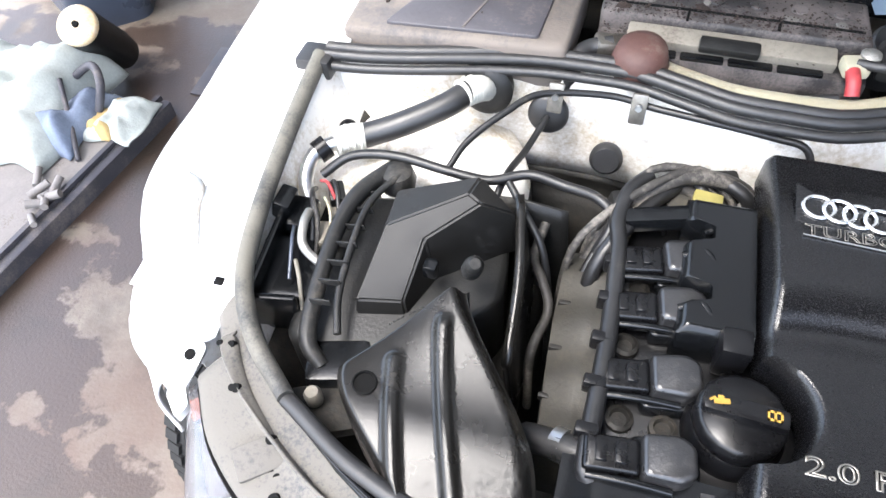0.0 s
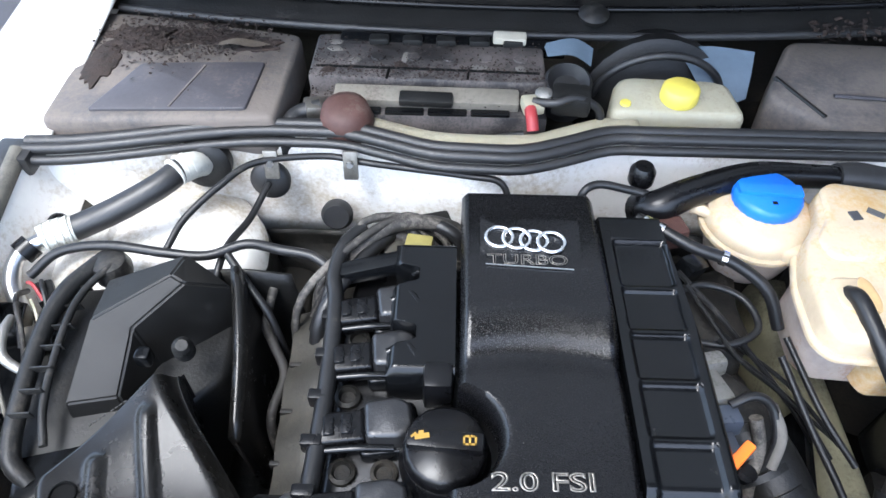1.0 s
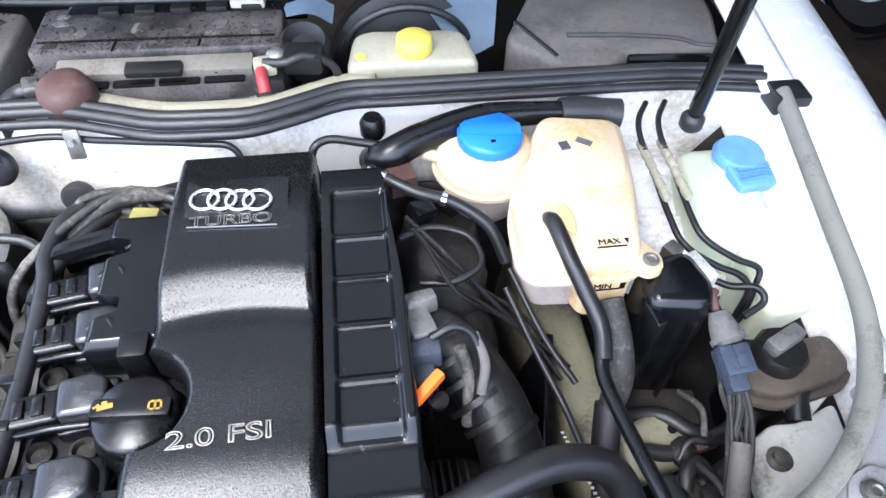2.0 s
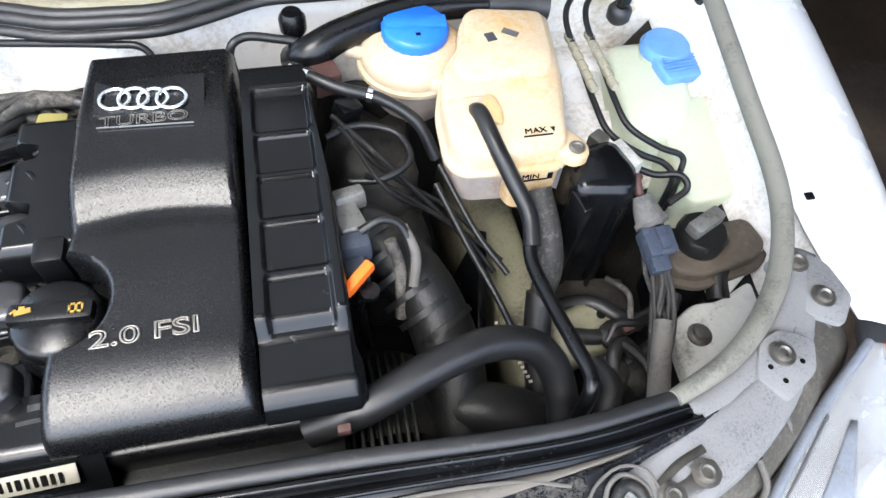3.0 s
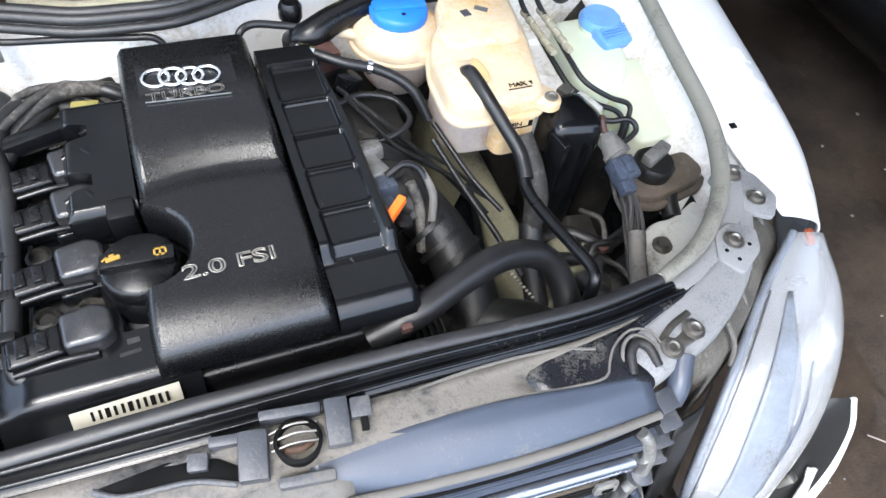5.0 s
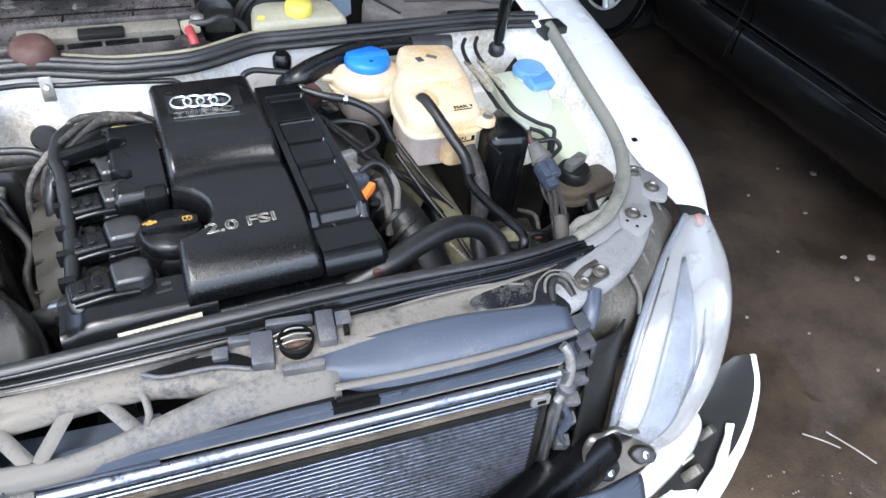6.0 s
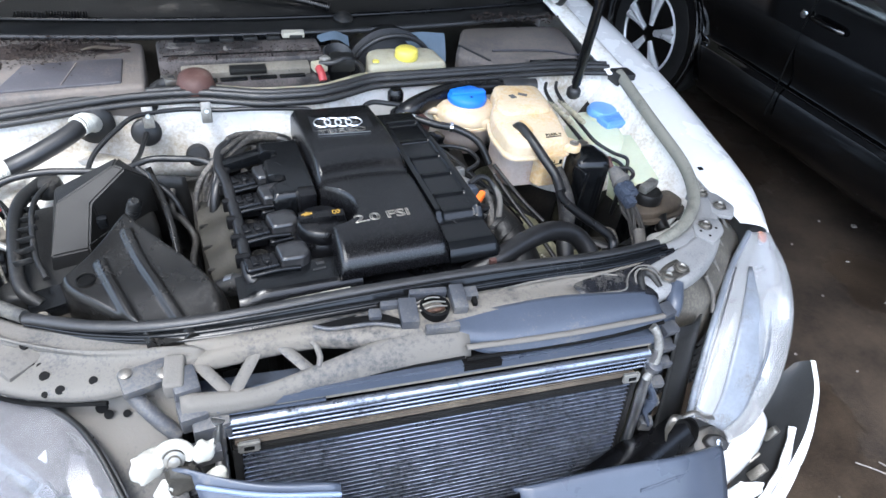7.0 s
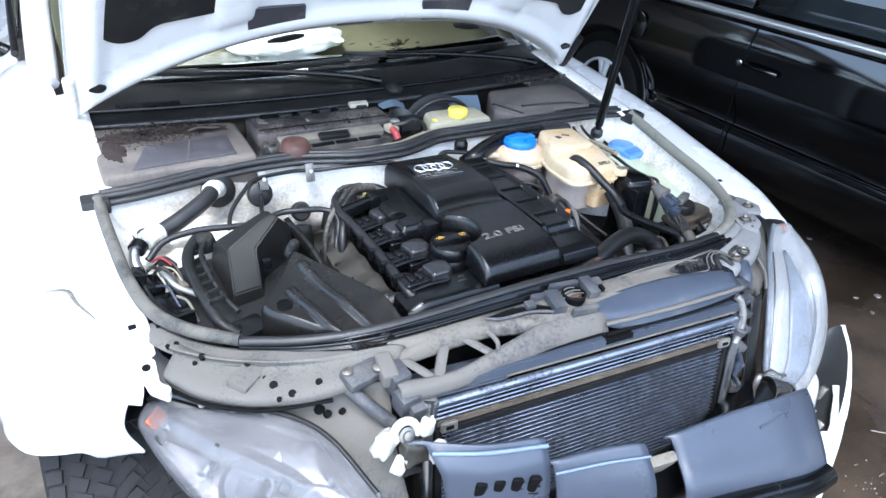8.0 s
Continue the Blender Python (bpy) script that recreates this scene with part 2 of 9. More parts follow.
M_PALEDUST = mat("pale_dust_on_grey_plastic", (0.05, 0.05, 0.052), 0.5, vary=0.3, scale=10, fine=300, bump=0.25, dust=(0.118, 0.11, 0.098), dust_amount=0.76, dust_scale=11, speck=0.9)
M_CHANNEL = mat("olive_dirty_plastic", (0.055, 0.05, 0.042), 0.55, vary=0.3, scale=9, fine=260, bump=0.3, dust=(0.13, 0.12, 0.10), dust_amount=0.5, dust_scale=8, speck=0.9)
M_TAG = mat("faded_yellow_plastic", (0.22, 0.19, 0.06), 0.5, vary=0.2, scale=30, bump=0.1)
M_FITTING = mat("white_broken_plastic", (0.45, 0.44, 0.39), 0.45, vary=0.12, scale=30, bump=0.2, dust=(0.25, 0.21, 0.14), dust_amount=0.28, dust_scale=22)
M_POWDER = mat("powdery_blue_white_dust", (0.12, 0.122, 0.128), 0.5, vary=0.3, scale=10, fine=300, bump=0.3, dust=(0.195, 0.195, 0.193), dust_amount=0.8, dust_scale=16, speck=1.2)
M_SEAL_POWDER = mat("powdered_olive_rubber", (0.085, 0.083, 0.07), 0.6, vary=0.25, scale=14, fine=240, bump=0.25, dust=(0.185, 0.18, 0.15), dust_amount=0.74, dust_scale=14)
M_BLACK_SAND = mat("glossy_black_plastic_with_sand", (0.012, 0.0125, 0.015), 0.24, vary=0.3, scale=10, fine=400, bump=0.2, dust=(0.14, 0.13, 0.11), dust_amount=0.40, dust_scale=16, speck=0.4)


def floor_material():
    m = bpy.data.materials.new("wet_stained_concrete")
    m.use_nodes = True
    nt = m.node_tree
    n, l = nt.nodes, nt.links
    b = n["Principled BSDF"]
    tc = n.new("ShaderNodeTexCoord")

    def nz(scale, detail, rough=0.6, off=0.0):
        mp = n.new("ShaderNodeMapping")
        mp.inputs["Location"].default_value = (off, off * 0.7, 0)
        l.new(tc.outputs["Object"], mp.inputs["Vector"])
        t = n.new("ShaderNodeTexNoise")
        t.inputs["Scale"].default_value, t.inputs["Detail"].default_value, t.inputs["Roughness"].default_value = scale, detail, rough
        l.new(mp.outputs["Vector"], t.inputs["Vector"])
        return t.outputs["Fac"]

    def ranged(v, a, c):
        r = n.new("ShaderNodeMapRange")
        r.inputs["From Min"].default_value, r.inputs["From Max"].default_value = a, c
        l.new(v, r.inputs["Value"])
        return r.outputs[0]

    def blend(f, a, c):
        x = n.new("ShaderNodeMix")
        x.data_type = "RGBA"
        l.new(f, x.inputs["Factor"])
        for v, s in ((a, "A"), (c, "B")):
            if isinstance(v, tuple):
                x.inputs[s].default_value = (*v, 1)
            else:
                l.new(v, x.inputs[s])
        return x.outputs["Result"]

    grain = blend(nz(55, 8, 0.75), (0.105, 0.085, 0.065), (0.19, 0.165, 0.135))
    broad = blend(ranged(nz(1.3, 6), 0.42, 0.6), grain, (0.10, 0.07, 0.052))
    wet = ranged(nz(1.15, 7, 0.62, 3.1), 0.49, 0.505)
    soaked = blend(wet, broad, (0.045, 0.03, 0.022))
    oily = ranged(nz(2.2, 5, 0.6, 9.0), 0.52, 0.66)
    # the workshop's inner side turns a much darker brown, its edge ragged
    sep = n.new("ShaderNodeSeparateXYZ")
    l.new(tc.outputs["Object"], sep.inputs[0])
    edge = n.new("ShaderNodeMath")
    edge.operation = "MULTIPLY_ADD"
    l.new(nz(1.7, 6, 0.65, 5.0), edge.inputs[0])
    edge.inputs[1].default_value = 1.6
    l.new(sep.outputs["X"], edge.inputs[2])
    inner_tone = blend(ranged(nz(2.6, 8, 0.7, 7.0), 0.42, 0.72), blend(ranged(nz(38, 8, 0.8, 2.0), 0.35, 0.7), (0.006, 0.0045, 0.0035), (0.036, 0.026, 0.018)), (0.066, 0.048, 0.033))
    l.new(blend(ranged(edge.outputs[0], -0.1, 0.4), blend(oily, soaked, (0.03, 0.022, 0.016)), inner_tone), b.inputs["Base Color"])
    r = n.new("ShaderNodeMix")
    l.new(wet, r.inputs["Factor"])
    r.inputs["A"].default_value, r.inputs["B"].default_value = 0.62, 0.4
    l.new(r.outputs["Result"], b.inputs["Roughness"])
    bp = n.new("ShaderNodeBump")
    bp.inputs["Strength"].default_value, bp.inputs["Distance"].default_value = 0.35, 0.004
    l.new(nz(120, 5), bp.inputs["Height"])
    l.new(bp.outputs["Normal"], b.inputs["Normal"])
    return m


M_FLOOR = floor_material()


# ---- mesh tools ----
def thing(name, loc, label, category, group="", kind=""):
    """An Empty at the base of a thing; its parts are given in world places."""
    ob = new(name)
    ob.empty_display_size = 0.02
    ob.location = loc
    return tagged(ob, label, category, group, kind)


def base_of(parent):
    p = Vector((0, 0, 0))
    while parent is not None:
        p += parent.location
        parent = parent.parent
    return p


def part(name, bm, material, parent, label="", smooth=50, solid=0.0):
    """Links a bmesh, in world places, as one mesh under a thing or a part."""
    if parent is not None:
        bmesh.ops.translate(bm, verts=bm.verts, vec=-base_of(parent))
    bmesh.ops.recalc_face_normals(bm, faces=bm.faces)
    me = bpy.data.meshes.new(name)
    bm.to_mesh(me)
    bm.free()
    me.materials.append(material)
    if smooth:
        me.shade_smooth()
        me.set_sharp_from_angle(angle=radians(smooth))
    ob = new(name, me)
    if parent is not None:
        ob.parent = parent
    if solid:
        md = ob.modifiers.new("thickness", "SOLIDIFY")
        md.thickness, md.offset = solid, -1.0
    if label:
        ob["label"] = label
    return ob


def single(name, bm, material, label, category, group="", kind="", smooth=50, solid=0.0):
    return tagged(part(name, bm, material, None, "", smooth, solid), label, category, group, kind)


def cr(pts, n=6, closed=False):
    """Catmull-Rom samples through control points of any dimension."""
    p = np.array(pts, float)
    k = len(p)
    out = []
    for i in range(k if closed else k - 1):
        a = p[(i - 1) % k] if closed or i else 2 * p[0] - p[1]
        b, c = p[i], p[(i + 1) % k]
        d = p[(i + 2) % k] if closed or i + 2 < k else 2 * p[-1] - p[-2]
        for s in range(n):
            t = s / n
            out.append(0.5 * (2 * b + (c - a) * t + (2 * a - 5 * b + 4 * c - d) * t * t + (3 * b - a - 3 * c + d) * t**3))
    if not closed:
        out.append(p[-1])
    return np.array(out)


def tube(bm, pts, r, seg=10, n=6, closed=False, cap=True, flat=1.0):
    """A round or flattened tube along smoothed points; r is a number or one per control point."""
    ctrl = [(*p, (r if isinstance(r, (int, float)) else r[i])) for i, p in enumerate(pts)]
    path = cr(ctrl, n, closed) if n > 1 else np.array(ctrl)
    k = len(path)
    rings = []
    up = Vector((0, 0, 1))
    for i in range(k):
        a = path[(i - 1) % k if closed else max(i - 1, 0)][:3]
        b = path[(i + 1) % k if closed else min(i + 1, k - 1)][:3]
        d = Vector(b - a).normalized()
        side = d.cross(up)
        if side.length < 0.05:
            side = d.cross(Vector((1, 0, 0)))
        side.normalize()
        top = side.cross(d)
        c, rad = Vector(path[i][:3]), float(path[i][3])
        rings.append([bm.verts.new(c + rad * (math.cos(2 * math.pi * j / seg) * side + flat * math.sin(2 * math.pi * j / seg) * top)) for j in range(seg)])
    for i in range(k if closed else k - 1):
        a, b = rings[i], rings[(i + 1) % k]
        for j in range(seg):
            bm.faces.new((a[j], a[(j + 1) % seg], b[(j + 1) % seg], b[j]))
    if cap and not closed:
        bm.faces.new(rings[0][::-1])
        bm.faces.new(rings[-1])
    return bm


def tubes(pts, r, **kw):
    return tube(bmesh.new(), pts, r, **kw)


def box(bm, c, size, rot=(0, 0, 0), bevel=0.004, seg=2):
    """A bevelled box at c."""
    made = bmesh.ops.create_cube(bm, size=1.0, matrix=pose(*c, *rot) @ Matrix.Diagonal((*size, 1)))
    if bevel:
        edges = list({e for v in made["verts"] for e in v.link_edges})
        bmesh.ops.bevel(bm, geom=edges, offset=min(bevel, 0.45 * min(size)), segments=seg, affect="EDGES", profile=0.6)
    return bm


def boxes(*a, **kw):
    return box(bmesh.new(), *a, **kw)


def rounded(pts, r, n=4):
    """A polygon with its corners rounded."""
    out = []
    k = len(pts)
    for i in range(k):
        p, a, b = Vector(pts[i]), Vector(pts[i - 1]), Vector(pts[(i + 1) % k])
        da, db = a - p, b - p
        q = min(r, 0.45 * da.length, 0.45 * db.length)
        s, e = p + da.normalized() * q, p + db.normalized() * q
        for j in range(n + 1):
            t = j / n
            out.append(tuple((1 - t) ** 2 * s + 2 * t * (1 - t) * p + t * t * e))
    return out


def prism(bm, pts, z0, z1, bevel=0.004, r=0.0, zf=None, m=None):
    """An upright prism on a plan outline, its top edge rounded. zf(x, y) adds to the top's height."""
    if r:
        pts = rounded(pts, r)
    c = sum((Vector(p) for p in pts), Vector((0, 0))) / len(pts)
    h = (lambda x, y: zf(x, y)) if zf else (lambda x, y: 0.0)
    levels = [(0, z0, 0), (0, z1 - bevel, 1), (0.3 * bevel, z1 - 0.3 * bevel, 1), (bevel, z1, 1)]
    rings = []
    for inset, z, lift in levels:
        ring = []
        for p in pts:
            v = Vector(p)
            d = c - v
            v = v + d.normalized() * min(inset, 0.5 * d.length)
            q = Vector((v.x, v.y, z + lift * h(v.x, v.y)))
            ring.append(bm.verts.new(m @ q if m else q))
        rings.append(ring)
    k = len(pts)
    for a, b in zip(rings, rings[1:]):
        for j in range(k):
            bm.faces.new((a[j], a[(j + 1) % k], b[(j + 1) % k], b[j]))
    bm.faces.new(rings[0][::-1])
    bm.faces.new(rings[-1])
    return bm


def prisms(*a, **kw):
    return prism(bmesh.new(), *a, **kw)


def lump(bm, c, size, seed, rough=0.3, rot=(0, 0, 0)):
    """An irregular broken lump at c."""
    made = bmesh.ops.create_icosphere(bm, subdivisions=3, radius=1.0)["verts"]
    m = pose(*c, *rot)
    for v in made:
        p = v.co.normalized()
        p = Vector([math.copysign(abs(q) ** 0.55, q) for q in p])
        k = 1 + rough * noise.noise(p * 1.3 + Vector((seed, 2 * seed, 0))) + 0.4 * rough * noise.noise(p * 3.5 + Vector((0, seed, seed)))
        v.co = m @ Vector((p.x * size[0] * k, p.y * size[1] * k, p.z * size[2] * k))
    return bm


def lathe(bm, c, profile, seg=28, rot=(0, 0, 0), wave=None):
    """A turned body: (radius, height) pairs round an upright axis at c. wave(angle, i) scales the radius."""
    m = pose(*c, *rot)
    rings = []
    for i, (r, z) in enumerate(profile):
        ring = []
        for j in range(seg):
            a = 2 * math.pi * j / seg
            q = max(r, 1e-4) * (wave(a, i) if wave else 1)
            ring.append(bm.verts.new(m @ Vector((q * math.cos(a), q * math.sin(a), z))))
        rings.append(ring)
    for a, b in zip(rings, rings[1:]):
        for j in range(seg):
            bm.faces.new((a[j], a[(j + 1) % seg], b[(j + 1) % seg], b[j]))
    bm.faces.new(rings[0][::-1])
    bm.faces.new(rings[-1])
    return bm


def lathes(*a, **kw):
    return lathe(bmesh.new(), *a, **kw)


def sheet(bm, rows, n=5, k=5, ripple=None):
    """A smooth surface through a grid of control points. ripple(p) moves a point."""
    across = [cr(r, k) for r in rows]
    grid = [cr([a[j] for a in across], n) for j in range(len(across[0]))]
    vs = [[bm.verts.new(Vector(p) + (Vector(ripple(p)) if ripple else Vector())) for p in col] for col in grid]
    for a, b in zip(vs, vs[1:]):
        for i in range(len(a) - 1):
            bm.faces.new((a[i], a[i + 1], b[i + 1], b[i]))
    return bm


def sheets(*a, **kw):
    return sheet(bmesh.new(), *a, **kw)


def relief(fn, left, right, y0, y1, floor_z, nx=30, ny=60):
    """A solid under a height field z = fn(x, y), between the edges left(y) and right(y)."""
    bm = bmesh.new()
    top = []
    for j in range(ny + 1):
        y = y0 + (y1 - y0) * j / ny
        a, b = left(y), right(y)
        top.append([bm.verts.new((a + (b - a) * i / nx, y, fn(a + (b - a) * i / nx, y))) for i in range(nx + 1)])
    for j in range(ny):
        for i in range(nx):
            bm.faces.new((top[j][i], top[j][i + 1], top[j + 1][i + 1], top[j + 1][i]))
    rim = top[0] + [r[-1] for r in top[1:]] + top[-1][-2::-1] + [r[0] for r in top[-2:0:-1]]
    low = [bm.verts.new((v.co.x, v.co.y, floor_z)) for v in rim]
    for i in range(len(rim)):
        bm.faces.new((rim[i], low[i], low[(i + 1) % len(rim)], rim[(i + 1) % len(rim)]))
    return bm


def letters(name, text, size, m, material, parent, depth=0.001, label="", width=1.0, line=0.0):
    """Raised lettering as a mesh under a thing or a part, laid by the pose m."""
    cu = bpy.data.curves.new(name, "FONT")
    cu.body, cu.size, cu.extrude = text, size, depth
    if line:
        cu.fill_mode, cu.bevel_depth, cu.bevel_resolution, cu.resolution_u = "NONE", line, 1, 5
    tmp = bpy.data.objects.new(name, cu)
    scene.collection.objects.link(tmp)
    me = bpy.data.meshes.new_from_object(tmp.evaluated_get(bpy.context.evaluated_depsgraph_get()))
    bpy.data.objects.remove(tmp)
    bm = bmesh.new()
    bm.from_mesh(me)
    bpy.data.meshes.remove(me)
    bm.transform(m @ Matrix.Diagonal((width, 1, 1, 1)))
    return part(name, bm, material, parent, label, smooth=0)


def ss(a, b, x):
    t = min(1, max(0, (x - a) / (b - a)))
    return t * t * (3 - 2 * t)

# ---- the workshop ----
bm = bmesh.new()
bmesh.ops.create_grid(bm, x_segments=8, y_segments=8, size=60)
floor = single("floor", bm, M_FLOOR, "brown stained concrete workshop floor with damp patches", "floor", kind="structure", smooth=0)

single("wall_back", boxes((0.6, 6.3, 1.6), (9.6, 0.2, 3.2), bevel=0), M_WALL, "grey block workshop wall", "wall", kind="structure", smooth=0)
single("wall_side", boxes((5.3, 0.6, 1.6), (0.2, 11.2, 3.2), bevel=0), M_WALL, "grey block workshop wall", "wall", kind="structure", smooth=0)
# unseen wall, added to hold back light from the front right
single("wall_front", boxes((3.8, -2.7, 1.6), (3.0, 0.2, 3.2), bevel=0), M_WALL, "unseen grey block wall that holds back light from the front", "wall", kind="structure", smooth=0)
RX0, RX1, RY0, RY1 = -1.75, -0.54, -0.85, 0.8  # the rooflight
# unseen roof, added to keep open sky off the car and the right side
roof_bm = bmesh.new()
for x0, x1, y0, y1 in ((-3.2, 5.4, RY1, 6.4), (-3.2, 5.4, -1.15, RY0), (-3.2, RX0, RY0, RY1), (RX1, 5.4, RY0, RY1)):
    box(roof_bm, ((x0 + x1) / 2, (y0 + y1) / 2, 3.3), (x1 - x0, y1 - y0, 0.2), bevel=0)
single("ceiling", roof_bm, M_ROOF, "unseen dark sheet roof that holds back the sky, with an open rooflight", "ceiling", kind="structure", smooth=0)


# ---- the black car parked alongside ----
def black_car(x0):
    car = thing("parked_car", (x0 + 0.8, 0.6, 0), "glossy black saloon car with silver wheels and chrome window trim", "car")
    prof = [(0.10, 0.17), (0.03, 0.26), (0.02, 0.40), (0.035, 0.46), (0.0, 0.62), (0.015, 0.80), (0.05, 0.93)]
    wheels = (-0.95, 2.28)
    rows = []
    for y in np.linspace(-1.95, 3.65, 120):
        e = 0.28 * ss(2.8, 3.7, y) + 0.35 * ss(-1.3, -2.0, y)
        arch = max([0.33 + math.sqrt(0.350**2 - (y - w) ** 2) for w in wheels if abs(y - w) < 0.350] + [0.0])
        rows.append([(x0 + dx + e * (1.1 - 0.4 * z), y, max(z, min(arch, 0.70 + 0.02 * i))) for i, (dx, z) in enumerate(prof)])
    part("body_side", sheets(rows, n=1, k=3), M_BLACKCAR, car, "glossy black side panel with a body crease", smooth=60, solid=0.02)
    roof = [[(x0 + 0.06 + e, y, 0.94), (x0 + 0.16 + e, y, z1 - 0.10), (x0 + 0.34 + e, y, z1), (x0 + 0.9, y, z1 + 0.02), (x0 + 1.5, y, z1 - 0.02)]
            for y, z1, e in ((-0.9, 0.98, 0.0), (-0.2, 1.34, 0.0), (0.7, 1.42, 0), (1.6, 1.40, 0), (2.3, 1.22, 0), (2.9, 0.99, 0.05))]
    part("cabin", sheets(roof, n=6, k=4), M_BLACKCAR, car, "black roof and pillars", smooth=60, solid=0.02)
    part("deck", sheets([[(x0 + 0.05, y, 0.93), (x0 + 0.4, y, 0.97), (x0 + 0.9, y, 0.98), (x0 + 1.6, y, 0.95)] for y in (-2.2, -1.0, 1.0, 2.4, 3.0)], n=3, k=3), M_BLACKCAR, car, smooth=60, solid=0.02)
    for y0, y1 in ((-0.5, 0.40), (0.47, 1.42), (1.47, 2.0)):
        g = bmesh.new()
        sheet(g, [[(x0 + 0.050, y, 0.965), (x0 + 0.10, y, 1.10), (x0 + 0.165, y, 1.235)] for y in (y0, (y0 + y1) / 2, y1)], n=2, k=3)
        part("side_window", g, M_CARGLASS, car, "dark reflective side window", smooth=60, solid=0.006)
    part("window_trim", tubes([(x0 + 0.032, -0.9, 0.926), (x0 + 0.032, 0.2, 0.928), (x0 + 0.032, 1.4, 0.928), (x0 + 0.041, 2.3, 0.926)], 0.018, seg=10, n=8), M_TRIM, car, "bright strip below the windows")
    for y in (0.10, 1.22):
        h = part("door_handle", tubes([(x0 - 0.004, y, 0.735), (x0 - 0.028, y + 0.03, 0.742), (x0 - 0.03, y + 0.12, 0.745), (x0 - 0.004, y + 0.155, 0.742)], 0.012, seg=8), M_BLACKCAR, car, "black pull handle")
        part("lock", lathes((x0 - 0.012, y + 0.19, 0.74), [(0.017, 0), (0.017, 0.004), (0.012, 0.007)], seg=12, rot=(0, -90, 0)), M_CHROME, h)
    part("fuel_flap", lathes((x0 + 0.006, 2.10, 0.755), [(0.075, 0), (0.075, 0.004), (0.066, 0.006)], seg=24, rot=(0, -90, 0)), M_BLACKCAR, car)
    for y in (-0.45, 0.40, 1.40):
        part("door_gap", tubes([(x0 + 0.001, y, 0.30), (x0 + 0.001, y, 0.62), (x0 + 0.014, y, 0.80), (x0 + 0.045, y, 0.93)], 0.004, seg=6, n=6), M_INK, car)
    part("sill_strip", tubes([(x0 + 0.022, -0.6, 0.435), (x0 + 0.020, 0.6, 0.437), (x0 + 0.022, 1.80, 0.440)], 0.007, seg=8, n=8), M_BLACKCAR, car, "raised sill crease")
    for y in wheels:
        part("wheel_arch", lathes((x0 - 0.003, y, 0.33), [(0.340, -0.01), (0.346, 0.0), (0.362, 0.004), (0.366, -0.01), (0.355, -0.03)], seg=40, rot=(0, -90, 0)), M_BLACKCAR, car)
        w = part("wheel", lathes((x0 + 0.12, y, 0.315), [(0.2, -0.1), (0.29, -0.1), (0.315, -0.07), (0.315, 0.09), (0.3, 0.115), (0.215, 0.12), (0.205, 0.11)], seg=40, rot=(0, -90, 0)), M_TYRE, car, "black tyre")
        part("rim", lathes((x0 + 0.12, y, 0.315), [(0.208, 0.06), (0.212, 0.118), (0.2, 0.122), (0.192, 0.10), (0.188, 0.03)], seg=40, rot=(0, -90, 0)), M_RIM, w, "silver alloy rim")
        part("hub", lathes((x0 + 0.12, y, 0.315), [(0.06, 0.03), (0.055, 0.105), (0.03, 0.112)], seg=20, rot=(0, -90, 0)), M_RIM, w)
        for k in range(5):
            a = 2 * math.pi * k / 5 + 0.3
            s = bmesh.new()
            for off in (-0.13, 0.13):
                tube(s, [(x0 + 0.016, y + 0.045 * math.cos(a), 0.315 + 0.045 * math.sin(a)), (x0 + 0.008, y + 0.12 * math.cos(a + off * 0.5), 0.315 + 0.12 * math.sin(a + off * 0.5)),
                         (x0 + 0.006, y + 0.20 * math.cos(a + off), 0.315 + 0.20 * math.sin(a + off))], [0.020, 0.018, 0.021], seg=8, n=3)
            part("spoke", s, M_RIM, w, "silver spoke")
    part("underbody", boxes((x0 + 0.85, 0.4, 0.33), (1.45, 4.6, 0.3), bevel=0.03), M_BLACK_MATT, car)
    return car


black_car(2.05)


# ---- the white car: outer panels ----
def crumple(p):
    f = max(0.0, 1 - abs(p[1] - 0.46) / 0.34) * ss(0.70, 0.78, -p[0])
    q = Vector((p[0] * 9, p[1] * 9, p[2] * 9))
    g = noise.noise(q * 2.3)
    return 0.032 * f * noise.noise(q) + 0.010 * f * g, 0.012 * f * noise.noise(q + Vector((5, 1, 2))), 0.026 * f * noise.noise(q + Vector((1, 7, 3))) + 0.012 * f * g


def hole_plate(c, size, rot=(0, 0, 0)):
    return boxes(c, size, rot=rot, bevel=0.001, seg=1)


